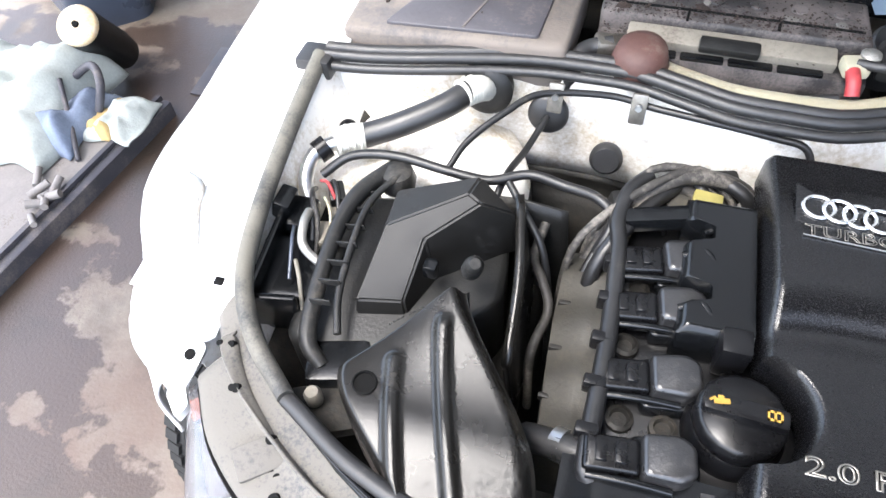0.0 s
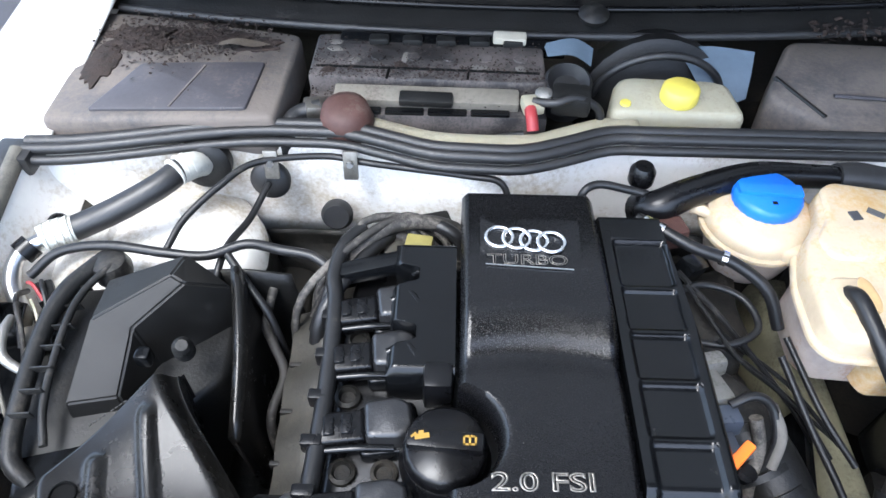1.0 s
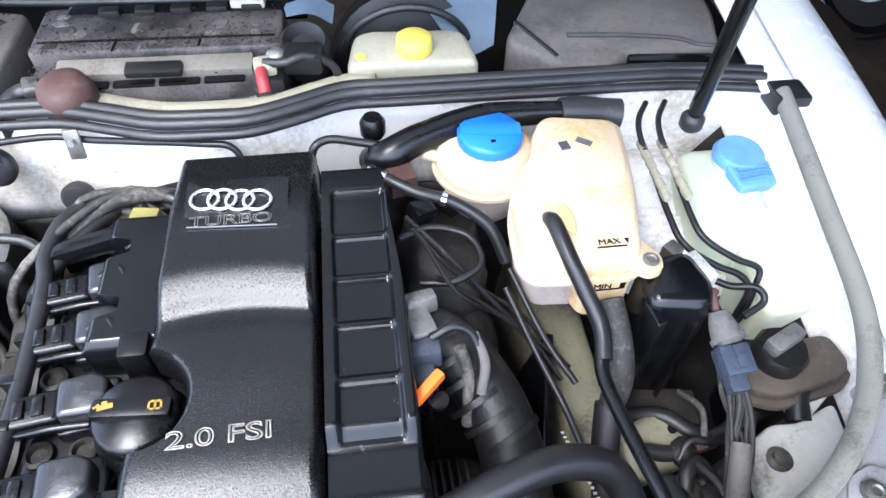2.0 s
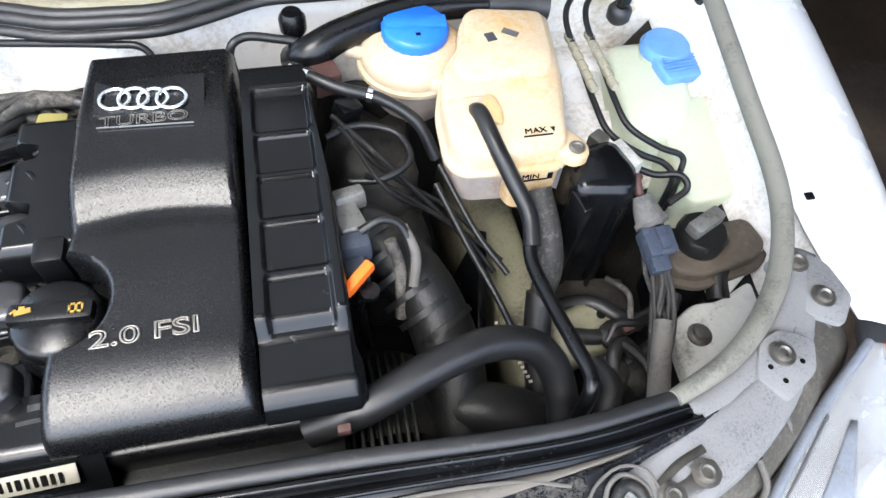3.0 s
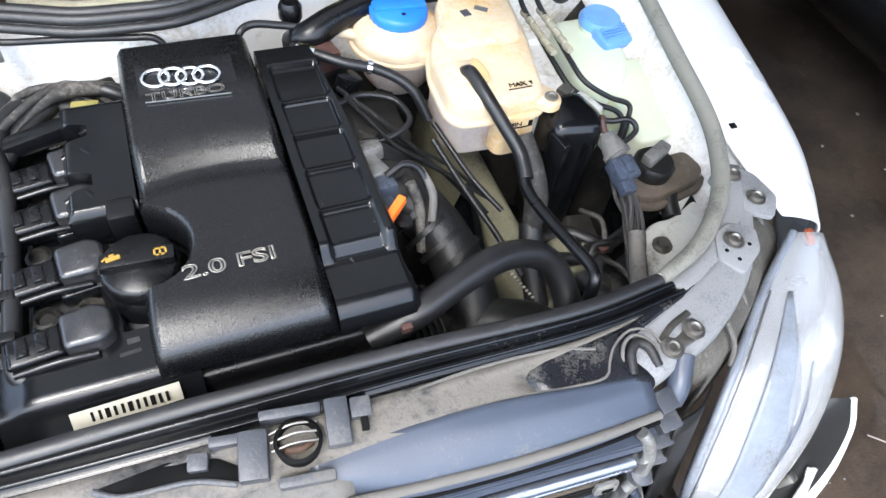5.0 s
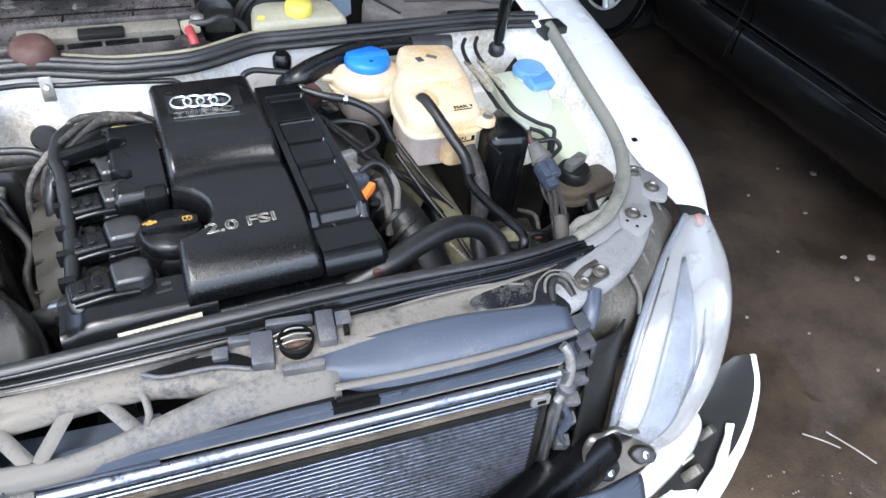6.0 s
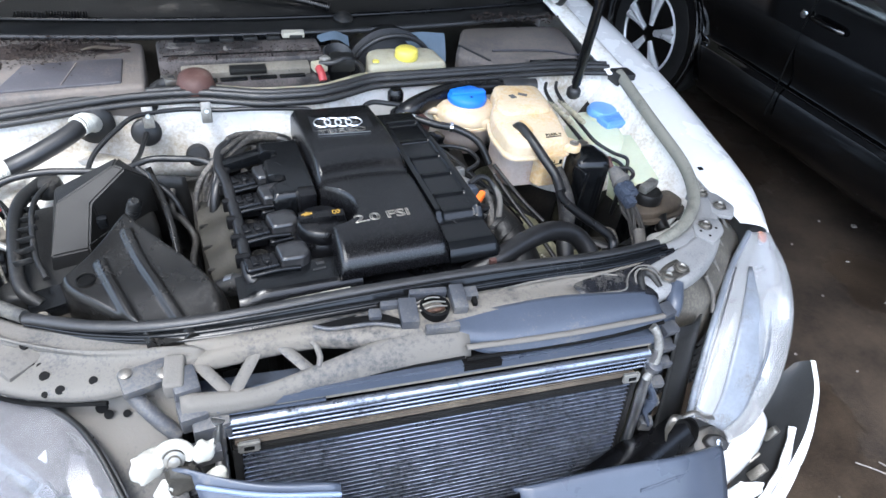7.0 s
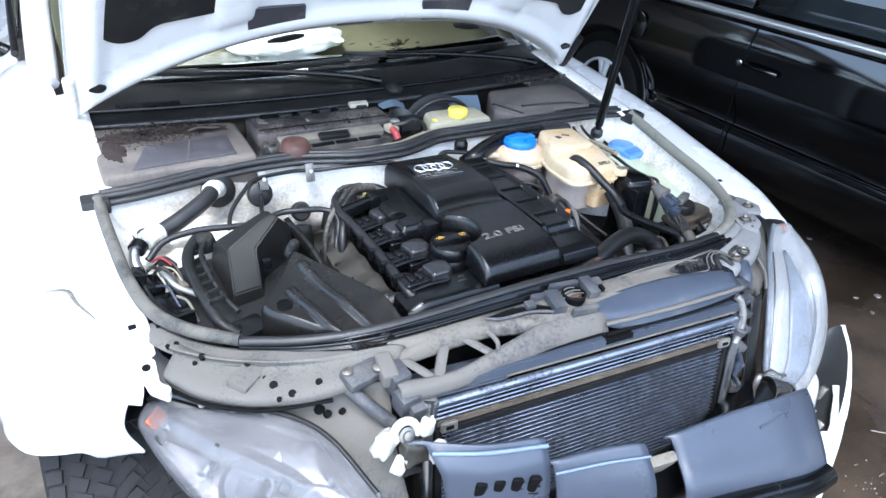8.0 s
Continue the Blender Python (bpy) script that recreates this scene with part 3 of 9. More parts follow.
RF = [
    [(0.690, 0.262, 0.794), (0.708, 0.256, 0.793), (0.735, 0.245, 0.789), (0.752, 0.240, 0.775), (0.765, 0.238, 0.74), (0.77, 0.236, 0.66)],
    [(0.672, 0.330, 0.812), (0.698, 0.325, 0.813), (0.762, 0.315, 0.803), (0.797, 0.305, 0.77), (0.815, 0.30, 0.71), (0.82, 0.30, 0.63)],
    [(0.668, 0.420, 0.826), (0.692, 0.411, 0.826), (0.785, 0.400, 0.817), (0.835, 0.400, 0.775), (0.86, 0.40, 0.70), (0.865, 0.40, 0.64)],
    [(0.682, 0.600, 0.855), (0.702, 0.600, 0.856), (0.805, 0.600, 0.846), (0.865, 0.600, 0.80), (0.885, 0.60, 0.73), (0.89, 0.60, 0.68)],
    [(0.692, 0.780, 0.886), (0.712, 0.780, 0.887), (0.812, 0.780, 0.878), (0.868, 0.780, 0.83), (0.888, 0.78, 0.75), (0.89, 0.78, 0.66)],
    [(0.705, 1.050, 0.925), (0.722, 1.050, 0.926), (0.800, 1.050, 0.920), (0.855, 1.050, 0.875), (0.88, 1.05, 0.78), (0.88, 1.05, 0.40)],
    [(0.730, 1.450, 0.965), (0.742, 1.450, 0.967), (0.790, 1.450, 0.962), (0.845, 1.450, 0.915), (0.875, 1.45, 0.80), (0.88, 1.45, 0.35)],
]
fr = thing("front_fender", (0.8, 0.75, 0.5), "white painted front fender with a square hole in its flange", "fender", "front fenders")
part("panel", sheets(RF, n=6, k=5), M_WHITE, fr, smooth=60, solid=0.004)
part("square_hole", hole_plate((0.692, 0.411, 0.8245), (0.012, 0.010, 0.006), (8, 0, 0)), M_INK, fr, "black square hole")

LF = [
    [(-0.668, 0.345, 0.806), (-0.692, 0.325, 0.800), (-0.712, 0.300, 0.785), (-0.728, 0.285, 0.755), (-0.732, 0.278, 0.725), (-0.715, 0.268, 0.685)],
    [(-0.666, 0.420, 0.822), (-0.690, 0.407, 0.820), (-0.760, 0.395, 0.805), (-0.805, 0.385, 0.765), (-0.822, 0.375, 0.715), (-0.800, 0.330, 0.665)],
    [(-0.676, 0.500, 0.836), (-0.700, 0.500, 0.838), (-0.780, 0.500, 0.826), (-0.840, 0.490, 0.785), (-0.857, 0.480, 0.725), (-0.865, 0.385, 0.655)],
    [(-0.685, 0.600, 0.852), (-0.705, 0.600, 0.854), (-0.805, 0.600, 0.846), (-0.880, 0.590, 0.800), (-0.925, 0.575, 0.750), (-0.92, 0.50, 0.66)],
    [(-0.692, 0.780, 0.886), (-0.712, 0.780, 0.887), (-0.810, 0.780, 0.880), (-0.870, 0.780, 0.835), (-0.905, 0.78, 0.755), (-0.90, 0.78, 0.66)],
    [(-0.705, 1.050, 0.925), (-0.722, 1.050, 0.926), (-0.800, 1.050, 0.920), (-0.855, 1.050, 0.875), (-0.88, 1.05, 0.78), (-0.88, 1.05, 0.40)],
    [(-0.730, 1.450, 0.965), (-0.742, 1.450, 0.967), (-0.790, 1.450, 0.962), (-0.845, 1.450, 0.915), (-0.875, 1.45, 0.80), (-0.88, 1.45, 0.35)],
]
fl = thing("front_fender", (-0.8, 0.75, 0.5), "dented white front fender, buckled outwards over the tyre", "fender", "front fenders")
dent = part("panel", sheets(LF, n=7, k=6, ripple=crumple), M_WHITE, fl, smooth=60, solid=0.004)
SCUFF = [(-0.801, 0.544), (-0.77, 0.524), (-0.759, 0.491), (-0.738, 0.446)]
CREASES = [[(-0.796, 0.503), (-0.808, 0.456), (-0.812, 0.392)], [(-0.833, 0.377), (-0.796, 0.372), (-0.755, 0.365)], [(-0.742, 0.60), (-0.768, 0.53), (-0.776, 0.46)], [(-0.722, 0.345), (-0.760, 0.330), (-0.800, 0.345)]]
part("square_hole", hole_plate((-0.690, 0.407, 0.819), (0.012, 0.010, 0.006), (8, 0, 0)), M_INK, fl, "black square hole")
def on_panel(ob, pts, lift=0.001):
    """Points (x, y) laid on the upper side of a panel."""
    base = base_of(ob)
    vs = [v.co + base for v in ob.data.vertices]
    out = []
    for x, y in pts:
        near = sorted(vs, key=lambda v: (v.x - x) ** 2 + (v.y - y) ** 2)[:3]
        out.append((x, y, max(v.z for v in near) + lift))
    return out


part("scuff", tubes(on_panel(dent, SCUFF), [0.002, 0.004, 0.003, 0.0015], seg=8, flat=0.3), M_ALU_DULL, fl, "grey paint scuff")
for line in CREASES:
    part("crease", tubes(on_panel(dent, line, 0.0), 0.0035, seg=8, n=6, flat=0.5), M_WHITE, fl, "sharp crease in the dented panel")
LTAB = [(-0.702, 0.352), (-0.671, 0.332), (-0.674, 0.284), (-0.660, 0.266), (-0.667, 0.250), (-0.690, 0.272), (-0.695, 0.294), (-0.714, 0.304)]
part("tab", prisms(LTAB, 0.7985, 0.8025, bevel=0.001, r=0.006, zf=lambda x, y: 0.25 * (y - 0.32)), M_WHITE, fl, "bent white mounting tab")
part("tab_skirt", sheets([[(-0.6955, 0.294, 0.794), (-0.698, 0.290, 0.780), (-0.704, 0.284, 0.764)], [(-0.715, 0.304, 0.797), (-0.719, 0.300, 0.782), (-0.724, 0.294, 0.766)]], n=3, k=3), M_WHITE, fl, "folded edge below the tab", solid=0.002)
part("tab_hole", lathes((-0.686, 0.3200, 0.8010), [(0.0065, 0), (0.0065, 0.003)], seg=14, rot=(14, 0, 0)), M_INK, fl)


# door, pillar and roof on both sides
def side_body(sgn, name_label):
    d = thing("front_door", (sgn * 0.86, 2.0, 0.4), "white front door beside the windscreen pillar", "car door", "front doors")
    rows = [[(sgn * 0.79, y, 0.965), (sgn * 0.85, y, 0.91), (sgn * 0.878, y, 0.78), (sgn * 0.885, y, 0.55), (sgn * 0.87, y, 0.30)] for y in (1.456, 1.8, 2.2, 2.6)]
    part("panel", sheets(rows, n=4, k=4), M_WHITE, d, smooth=60, solid=0.02)
    part("window", sheets([[(sgn * 0.775, 1.62, 0.985), (sgn * 0.72, 1.95, 1.12)], [(sgn * 0.77, 2.0, 0.985), (sgn * 0.68, 2.2, 1.28)], [(sgn * 0.77, 2.55, 0.985), (sgn * 0.64, 2.55, 1.38)]], n=3, k=4), M_SCREEN, d, smooth=60, solid=0.004).visible_shadow = False
    part("belt_seal", tubes([(sgn * 0.785, 1.50, 0.972), (sgn * 0.785, 2.0, 0.978), (sgn * 0.785, 2.6, 0.982)], 0.009, seg=8), M_RUBBER, d)
    mr = part("mirror", lathes((sgn * 0.93, 1.66, 1.02), [(0.02, -0.07), (0.075, -0.055), (0.085, 0.0), (0.075, 0.055), (0.02, 0.07)], seg=20, rot=(90, 0, 0)), M_BLACK, d, "black door mirror")
    part("mirror_foot", tubes([(sgn * 0.80, 1.60, 0.95), (sgn * 0.84, 1.62, 0.97), (sgn * 0.90, 1.65, 1.0)], 0.02, seg=8), M_BLACK, mr)
    return d


side_body(-1, "")
side_body(1, "")
pil = thing("windscreen_surround", (0, 1.6, 0.9), "white windscreen pillars and roof edge of the car", "car body", kind="structure")
for sgn in (-1, 1):
    part("pillar", tubes([(sgn * 0.735, 1.28, 0.955), (sgn * 0.70, 1.60, 1.15), (sgn * 0.62, 2.05, 1.37), (sgn * 0.58, 2.35, 1.42)], 0.034, seg=10, flat=0.8), M_WHITE, pil)
part("roof", sheets([[(-0.60, y, z), (-0.3, y, z + 0.04), (0, y, z + 0.05), (0.3, y, z + 0.04), (0.60, y, z)] for y, z in ((2.05, 1.375), (2.3, 1.41), (2.9, 1.42), (3.6, 1.36))], n=4, k=4), M_WHITE, pil, smooth=60, solid=0.01)

ws = [[(x, 1.20 - 0.02 + 0.11 * (abs(x) / 0.7) ** 2 + t * 0.80, 0.945 + t * 0.43 - 0.01 * (abs(x) / 0.7) ** 2) for x in (-0.69 + 0.1 * t, -0.35, 0.0, 0.35, 0.69 - 0.1 * t)] for t in (0, 0.35, 0.7, 1.0)]
wsc = thing("windscreen", (0, 1.2, 0.945), "clear windscreen with a greenish tint and a black border", "windscreen")
screen = part("pane", sheets(ws, n=4, k=5), M_SCREEN, wsc, smooth=60, solid=0.005)
screen.visible_shadow = False


def glass_at(x, t, lift=0.003):
    return (x, 1.18 + 0.11 * (abs(x) / 0.7) ** 2 + t * 0.80, 0.945 + t * 0.43 - 0.01 * (abs(x) / 0.7) ** 2 + lift)


part("border", sheets([[glass_at(x, t) for x in np.linspace(-0.67, 0.67, 13)] for t in (0.002, 0.010, 0.018)], n=2, k=3), M_BLACK_GLOSS, wsc, "black printed border", smooth=60)
part("sticker", sheets([[glass_at(x, t) for x in (0.33, 0.37, 0.41)] for t in (0.28, 0.33, 0.38)], n=2, k=2), M_PAPER, wsc, "pale sticker", smooth=60)
dash = thing("dashboard", (0, 1.7, 0.7), "beige grey dashboard seen through the windscreen", "dashboard")
part("top", sheets([[(x, y, z - 0.03 * abs(x)) for x in (-0.68, -0.3, 0, 0.3, 0.68)] for y, z in ((1.30, 0.925), (1.5, 0.96), (1.75, 0.97), (1.9, 0.90), (1.95, 0.7))], n=4, k=4), M_SEAT, dash, smooth=60, solid=0.02)
bag = bmesh.new()
bmesh.ops.create_icosphere(bag, subdivisions=4, radius=1.0)
for v in bag.verts:
    k = 1 + 0.18 * noise.noise(v.co * 2.2) + 0.06 * noise.noise(v.co * 6)
    v.co = Vector((-0.10 + 0.175 * v.co.x * k, 1.41 + 0.115 * v.co.y * k, 0.985 + 0.045 * v.co.z * k))
single("airbag", bag, M_AIRBAG, "deflated pale airbag lying on the dashboard", "airbag", smooth=80)
film = sheets([[(x, y, 0.953 + 0.08 * (y - 1.26)) for x in (-0.47, -0.40, -0.32, -0.25, -0.20)] for y in (1.265, 1.31, 1.35, 1.39)], n=8, k=8, ripple=lambda p: (0, 0, 0.012 * noise.noise(Vector(p) * 28) + 0.006 * noise.noise(Vector(p) * 70)))
single("plastic_film", film, M_GLASS, "crumpled clear plastic film lying on the dashboard", "plastic film", smooth=20)
lv_ = bmesh.new()
rnd = random.Random(31)
for k in range(26):
    p = Vector((rnd.gauss(0.24, 0.045), rnd.gauss(1.36, 0.02), 0.958 + rnd.uniform(0, 0.012)))
    m = pose(*p, rnd.uniform(-20, 20), rnd.uniform(-20, 20), rnd.uniform(0, 360))
    q = rnd.uniform(0.010, 0.026)
    lv_.faces.new([lv_.verts.new(m @ Vector(v)) for v in ((-q, 0, 0), (-0.3 * q, 0.35 * q, 0.1 * q), (q, 0.1 * q, 0), (0.1 * q, -0.4 * q, 0))])
single("leaf_litter", lv_, M_DEBRIS, "dry brown leaves lying behind the windscreen", "leaves", kind="stuff", smooth=0)
single("cabin_back", boxes((0, 3.4, 0.7), (1.3, 0.1, 0.5), bevel=0.03), M_SEAT, "beige grey rear of the cabin", "car interior", kind="structure")

# ---- raised bonnet ----
HOOD = Matrix.Translation((0, 1.1, 0.93)) @ Matrix(((1, 0, 0, 0), (0, -math.cos(radians(58)), math.sin(radians(58)), 0), (0, math.sin(radians(58)), math.cos(radians(58)), 0), (0, 0, 0, 1)))


def hp(x, s, h=0.0):
    """A place on the raised bonnet: across, up along it from the hinge line, out of its upper face."""
    return tuple(HOOD @ Vector((x, s, h)))


def hood_edge(x):
    return 0.242 * (1 - min(1, abs(x) / 0.695) ** 2.5)


hood = thing("bonnet", (0, 1.1, 0.93), "white bonnet propped open, its underside showing", "bonnet")
XS = [-0.70, -0.69, -0.6, -0.45, -0.3, -0.15, 0, 0.15, 0.3, 0.45, 0.6, 0.69, 0.70]
rows = [[hp(x * (1 - 0.10 * f), hood_edge(x) * (1 - f) + (1.06 - 0.16 * (abs(x) / 0.7) ** 2) * f, 0.012 + 0.04 * math.sin(math.pi * (x + 0.7) / 1.4) * (1 - 0.3 * f)) for x in XS] for f in (0, 0.03, 0.2, 0.4, 0.6, 0.8, 1.0)]
part("outer_skin", sheets(rows, n=4, k=3), M_WHITE, hood, smooth=60, solid=-0.003)
bm = bmesh.new()


def inner(x, f):
    e = hood_edge(x)
    s = e + (1.03 - e) * f
    d = min(s - e, 0.70 * (1 - 0.1 * f) - abs(x))
    h = -0.012 - 0.022 * ss(0.0, 0.035, d) + 0.014 * ss(0.045, 0.075, d) - 0.014 * ss(0.30, 0.33, abs(x)) * ss(0.42, 0.39, abs(x)) * ss(0.05, 0.1, s - e)
    return hp(x * (1 - 0.10 * f), s, h)


NX, NF = 90, 60
vs = [[bm.verts.new(inner(-0.695 + 1.39 * i / NX, j / NF)) for i in range(NX + 1)] for j in range(NF + 1)]
for j in range(NF):
    for i in range(NX):
        bm.faces.new((vs[j][i], vs[j][i + 1], vs[j + 1][i + 1], vs[j + 1][i]))
part("inner_panel", bm, M_WHITE, hood, "white stamped inner panel", smooth=60)


def hood_patch(pts, h=-0.027, r=0.012):
    bm = bmesh.new()
    ring = rounded(pts, r, 5)
    lo, hi = [bm.verts.new(hp(x, s, h)) for x, s in ring], [bm.verts.new(hp(x, s, h + 0.006)) for x, s in ring]
    bm.faces.new(lo)
    bm.faces.new(hi[::-1])
    for j in range(len(ring)):
        bm.faces.new((lo[j], lo[(j + 1) % len(ring)], hi[(j + 1) % len(ring)], hi[j]))
    return bm


for sgn in (-1, 1):
    part("opening", hood_patch([(sgn * 0.628, 0.312), (sgn * 0.622, 0.262), (sgn * 0.588, 0.240), (sgn * 0.548, 0.248), (sgn * 0.515, 0.288), (sgn * 0.40, 0.312), (sgn * 0.31, 0.335), (sgn * 0.30, 0.40), (sgn * 0.615, 0.36)], r=0.03), M_BLACK_MATT, hood, "dark cut-out in the inner panel")
    part("buffer", hood_patch([(sgn * 0.66, 0.118), (sgn * 0.64, 0.134), (sgn * 0.615, 0.124), (sgn * 0.632, 0.106)], -0.034, 0.012), M_BLACK_MATT, hood, "dark oval plug")
    part("edge_slot", hood_patch([(sgn * 0.285, 0.226), (sgn * 0.265, 0.236), (sgn * 0.225, 0.243), (sgn * 0.195, 0.242), (sgn * 0.205, 0.234), (sgn * 0.245, 0.224)], -0.037, 0.006), M_BLACK_MATT, hood, "dark slot in the rim")
part("pad", hood_patch([(-0.332, 0.320), (-0.205, 0.325), (-0.198, 0.256), (-0.325, 0.250)], -0.030, 0.003), M_PANEL, hood, "grey sticker pad")
part("pad", hood_patch([(0.087, 0.320), (0.225, 0.32), (0.230, 0.258), (0.10, 0.262)], -0.030, 0.003), M_PANEL, hood, "grey sticker pad")
part("label", hood_patch([(-0.127, 0.278), (-0.035, 0.280), (-0.030, 0.262), (-0.120, 0.258)], -0.030, 0.002), M_PANEL, hood, "narrow grey sticker")
for sgn in (-1, 1):
    hg = bmesh.new()
    tube(hg, [(sgn * 0.705, 1.20, 0.90), (sgn * 0.705, 1.12, 0.925), hp(sgn * 0.69, 0.03, -0.02), hp(sgn * 0.69, 0.14, -0.02)], 0.011, seg=8, n=3)
    box(hg, (sgn * 0.705, 1.17, 0.90), (0.012, 0.09, 0.05), bevel=0.003)
    part("hinge", hg, M_BLACK_MATT if sgn > 0 else M_WHITE_DIRTY, hood, "bonnet hinge arm")

st = thing("bonnet_prop", (0.566, 0.745, 0.84), "black gas strut holding the bonnet open", "gas strut")
TOPS = (0.500, 0.610, 1.42)
part("rod", tubes([(0.566, 0.742, 0.852), TOPS], 0.0085, seg=12, n=1), M_BLACK_GLOSS, st)
part("sleeve", tubes([(0.5634, 0.7367, 0.875), (0.520, 0.649, 1.26)], 0.0115, seg=14, n=1), M_BLACK_GLOSS, st, "thicker black cylinder")
part("foot", lathes((0.566, 0.742, 0.836), [(0.012, 0), (0.017, 0.006), (0.017, 0.02), (0.01, 0.028)], seg=16), M_RUBBER, st, "round ball socket")

# ---- engine bay shell ----
bay = thing("engine_bay_shell", (0, 0.5, 0.3), "white painted bulkhead and inner wings of the engine bay, dark low down", "car body", kind="structure")
BX = [-0.70, -0.55, -0.40, -0.25, -0.10, 0.0, 0.12, 0.28, 0.45, 0.60, 0.70]


def seal_y(x):
    """The bulkhead seal's way across the car: it swings forward round the engine's back."""
    return 0.752 + 0.05 * ss(-0.68, -0.36, x) * ss(0.9, 0.5, x) - 0.044 * ss(-0.30, -0.12, x) * ss(0.10, -0.04, x)


rows = [[(x, seal_y(x) + dy, z) for x in BX] for dy, z in ((0.022, 0.878), (0.012, 0.868), (-0.004, 0.84), (-0.006, 0.79), (-0.004, 0.695))]
part("lower_bulkhead", sheets([[(x, seal_y(x) + dy, z) for x in BX] for dy, z in ((-0.003, 0.697), (-0.010, 0.66), (-0.04, 0.60), (-0.1, 0.25))], n=3, k=3), M_DARK, bay, "dark lower bulkhead", smooth=60, solid=0.004)
part("bulkhead", sheets(rows, n=3, k=4), M_WHITE_DIRTY, bay, smooth=60, solid=0.004)
for sgn in (-1, 1):
    rows = [[(sgn * 0.684, y0, z0 - 0.008), (sgn * 0.672, y0, z0 - 0.05), (sgn * 0.660, y0, z0 - 0.075), (sgn * 0.645, y0, z0 - 0.10)]
            for y0, z0 in ((0.32, 0.81), (0.42, 0.83), (0.55, 0.85), (0.70, 0.88), (0.80, 0.90))]
    part("inner_wing", sheets(rows, n=4, k=4), M_WHITE_DIRTY, bay, smooth=60, solid=0.004)
    # shade low on the inner wing is put into the dark colour
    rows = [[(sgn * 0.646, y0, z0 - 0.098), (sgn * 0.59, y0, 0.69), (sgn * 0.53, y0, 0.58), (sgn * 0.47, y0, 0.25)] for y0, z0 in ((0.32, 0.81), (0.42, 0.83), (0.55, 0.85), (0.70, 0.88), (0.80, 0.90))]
    part("lower_wing", sheets(rows, n=3, k=3), M_DARK, bay, "lower wing with its shade put into a dark colour", smooth=60, solid=0.004)
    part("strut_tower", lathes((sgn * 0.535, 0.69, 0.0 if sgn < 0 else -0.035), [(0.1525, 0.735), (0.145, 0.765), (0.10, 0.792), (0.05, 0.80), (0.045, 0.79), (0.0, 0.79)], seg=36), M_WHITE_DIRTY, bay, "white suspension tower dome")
    # the dark colour stands in for the shade under the tower dome
    part("tower_skirt", lathes((sgn * 0.535, 0.69, 0.0 if sgn < 0 else -0.035), [(0.165, 0.60), (0.16, 0.66), (0.155, 0.72), (0.1520, 0.737)], seg=36), M_DARK, bay, "lower side of the tower with its shade painted dark")
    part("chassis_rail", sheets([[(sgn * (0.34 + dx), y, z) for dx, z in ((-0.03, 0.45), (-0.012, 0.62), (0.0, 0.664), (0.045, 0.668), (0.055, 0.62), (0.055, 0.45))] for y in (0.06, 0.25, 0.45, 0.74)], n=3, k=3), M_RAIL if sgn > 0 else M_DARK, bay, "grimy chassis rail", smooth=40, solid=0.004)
part("undertray", boxes((0, 0.42, 0.245), (1.25, 0.95, 0.02), bevel=0), M_DARK, bay, "dark undertray")
for sgn in (-1, 1):
    part("wheel_housing", sheets([[(sgn * 0.50, y, 0.2), (sgn * 0.52, y, 0.55), (sgn * 0.60, y, 0.66), (sgn * 0.74, y, 0.675)] for y in (0.36, 0.5, 0.7, 0.9)], n=3, k=3), M_BLACK_MATT, bay, smooth=60, solid=0.004)
    part("sill_block", boxes((sgn * 0.5, 1.3, 0.5), (0.6, 0.5, 0.55), bevel=0.02), M_DARK, bay)

# front wheels
for sgn in (-1, 1):
    wh = part("wheel", lathes((sgn * 0.765, 0.60, 0.318), [(0.20, -0.10), (0.285, -0.108), (0.31, -0.095), (0.3125, -0.06), (0.3125, 0.06), (0.31, 0.095), (0.285, 0.108), (0.20, 0.10)], seg=64, rot=(0, 90, 0)), M_TYRE, bay, "black treaded tyre standing on the floor")
    tread = bmesh.new()
    for k in range(76):
        a = 2 * math.pi * k / 76
        for side in (-1, 1):
            for dx, yaw, sx, sy in ((0.020, 34, 0.030, 0.018), (0.056, 26, 0.030, 0.020), (0.088, 8, 0.024, 0.021)):
                c = Matrix.Translation((sgn * 0.765, 0.60, 0.318)) @ Matrix.Rotation(a + 0.3 * dx, 4, "X") @ pose(side * dx, 0, 0.3145 - (0.004 if dx > 0.05 else 0.0), 0, side * (12 if dx > 0.05 else 0), side * yaw)
                bmesh.ops.create_cube(tread, size=1, matrix=c @ Matrix.Diagonal((sx, sy, 0.010, 1)))
    part("tread", tread, M_TYRE, wh, "angled tread blocks", smooth=0)
    part("rim", lathes((sgn * 0.765, 0.60, 0.318), [(0.19, -0.09), (0.203, -0.09), (0.203, 0.09), (0.19, 0.09)], seg=40, rot=(0, 90, 0)), M_RIM, wh, "silver rim")

# ---- seals ----
LOOP = [(-0.690, 0.745, 0.887), (-0.686, 0.63, 0.868), (-0.676, 0.50, 0.845), (-0.655, 0.41, 0.835), (-0.612, 0.345, 0.831), (-0.55, 0.290, 0.831), (-0.45, 0.237, 0.840), (-0.33, 0.206, 0.850), (-0.10, 0.200, 0.857),
        (0.10, 0.195, 0.857), (0.30, 0.187, 0.851), (0.42, 0.197, 0.846), (0.50, 0.230, 0.841), (0.57, 0.285, 0.836), (0.62, 0.350, 0.833), (0.652, 0.43, 0.838), (0.668, 0.55, 0.853), (0.682, 0.70, 0.878), (0.684, 0.745, 0.887)]
sealt = thing("bonnet_seal", (0, 0.2, 0.83), "grey dusty rubber seal running round the engine bay rim", "rubber seal")
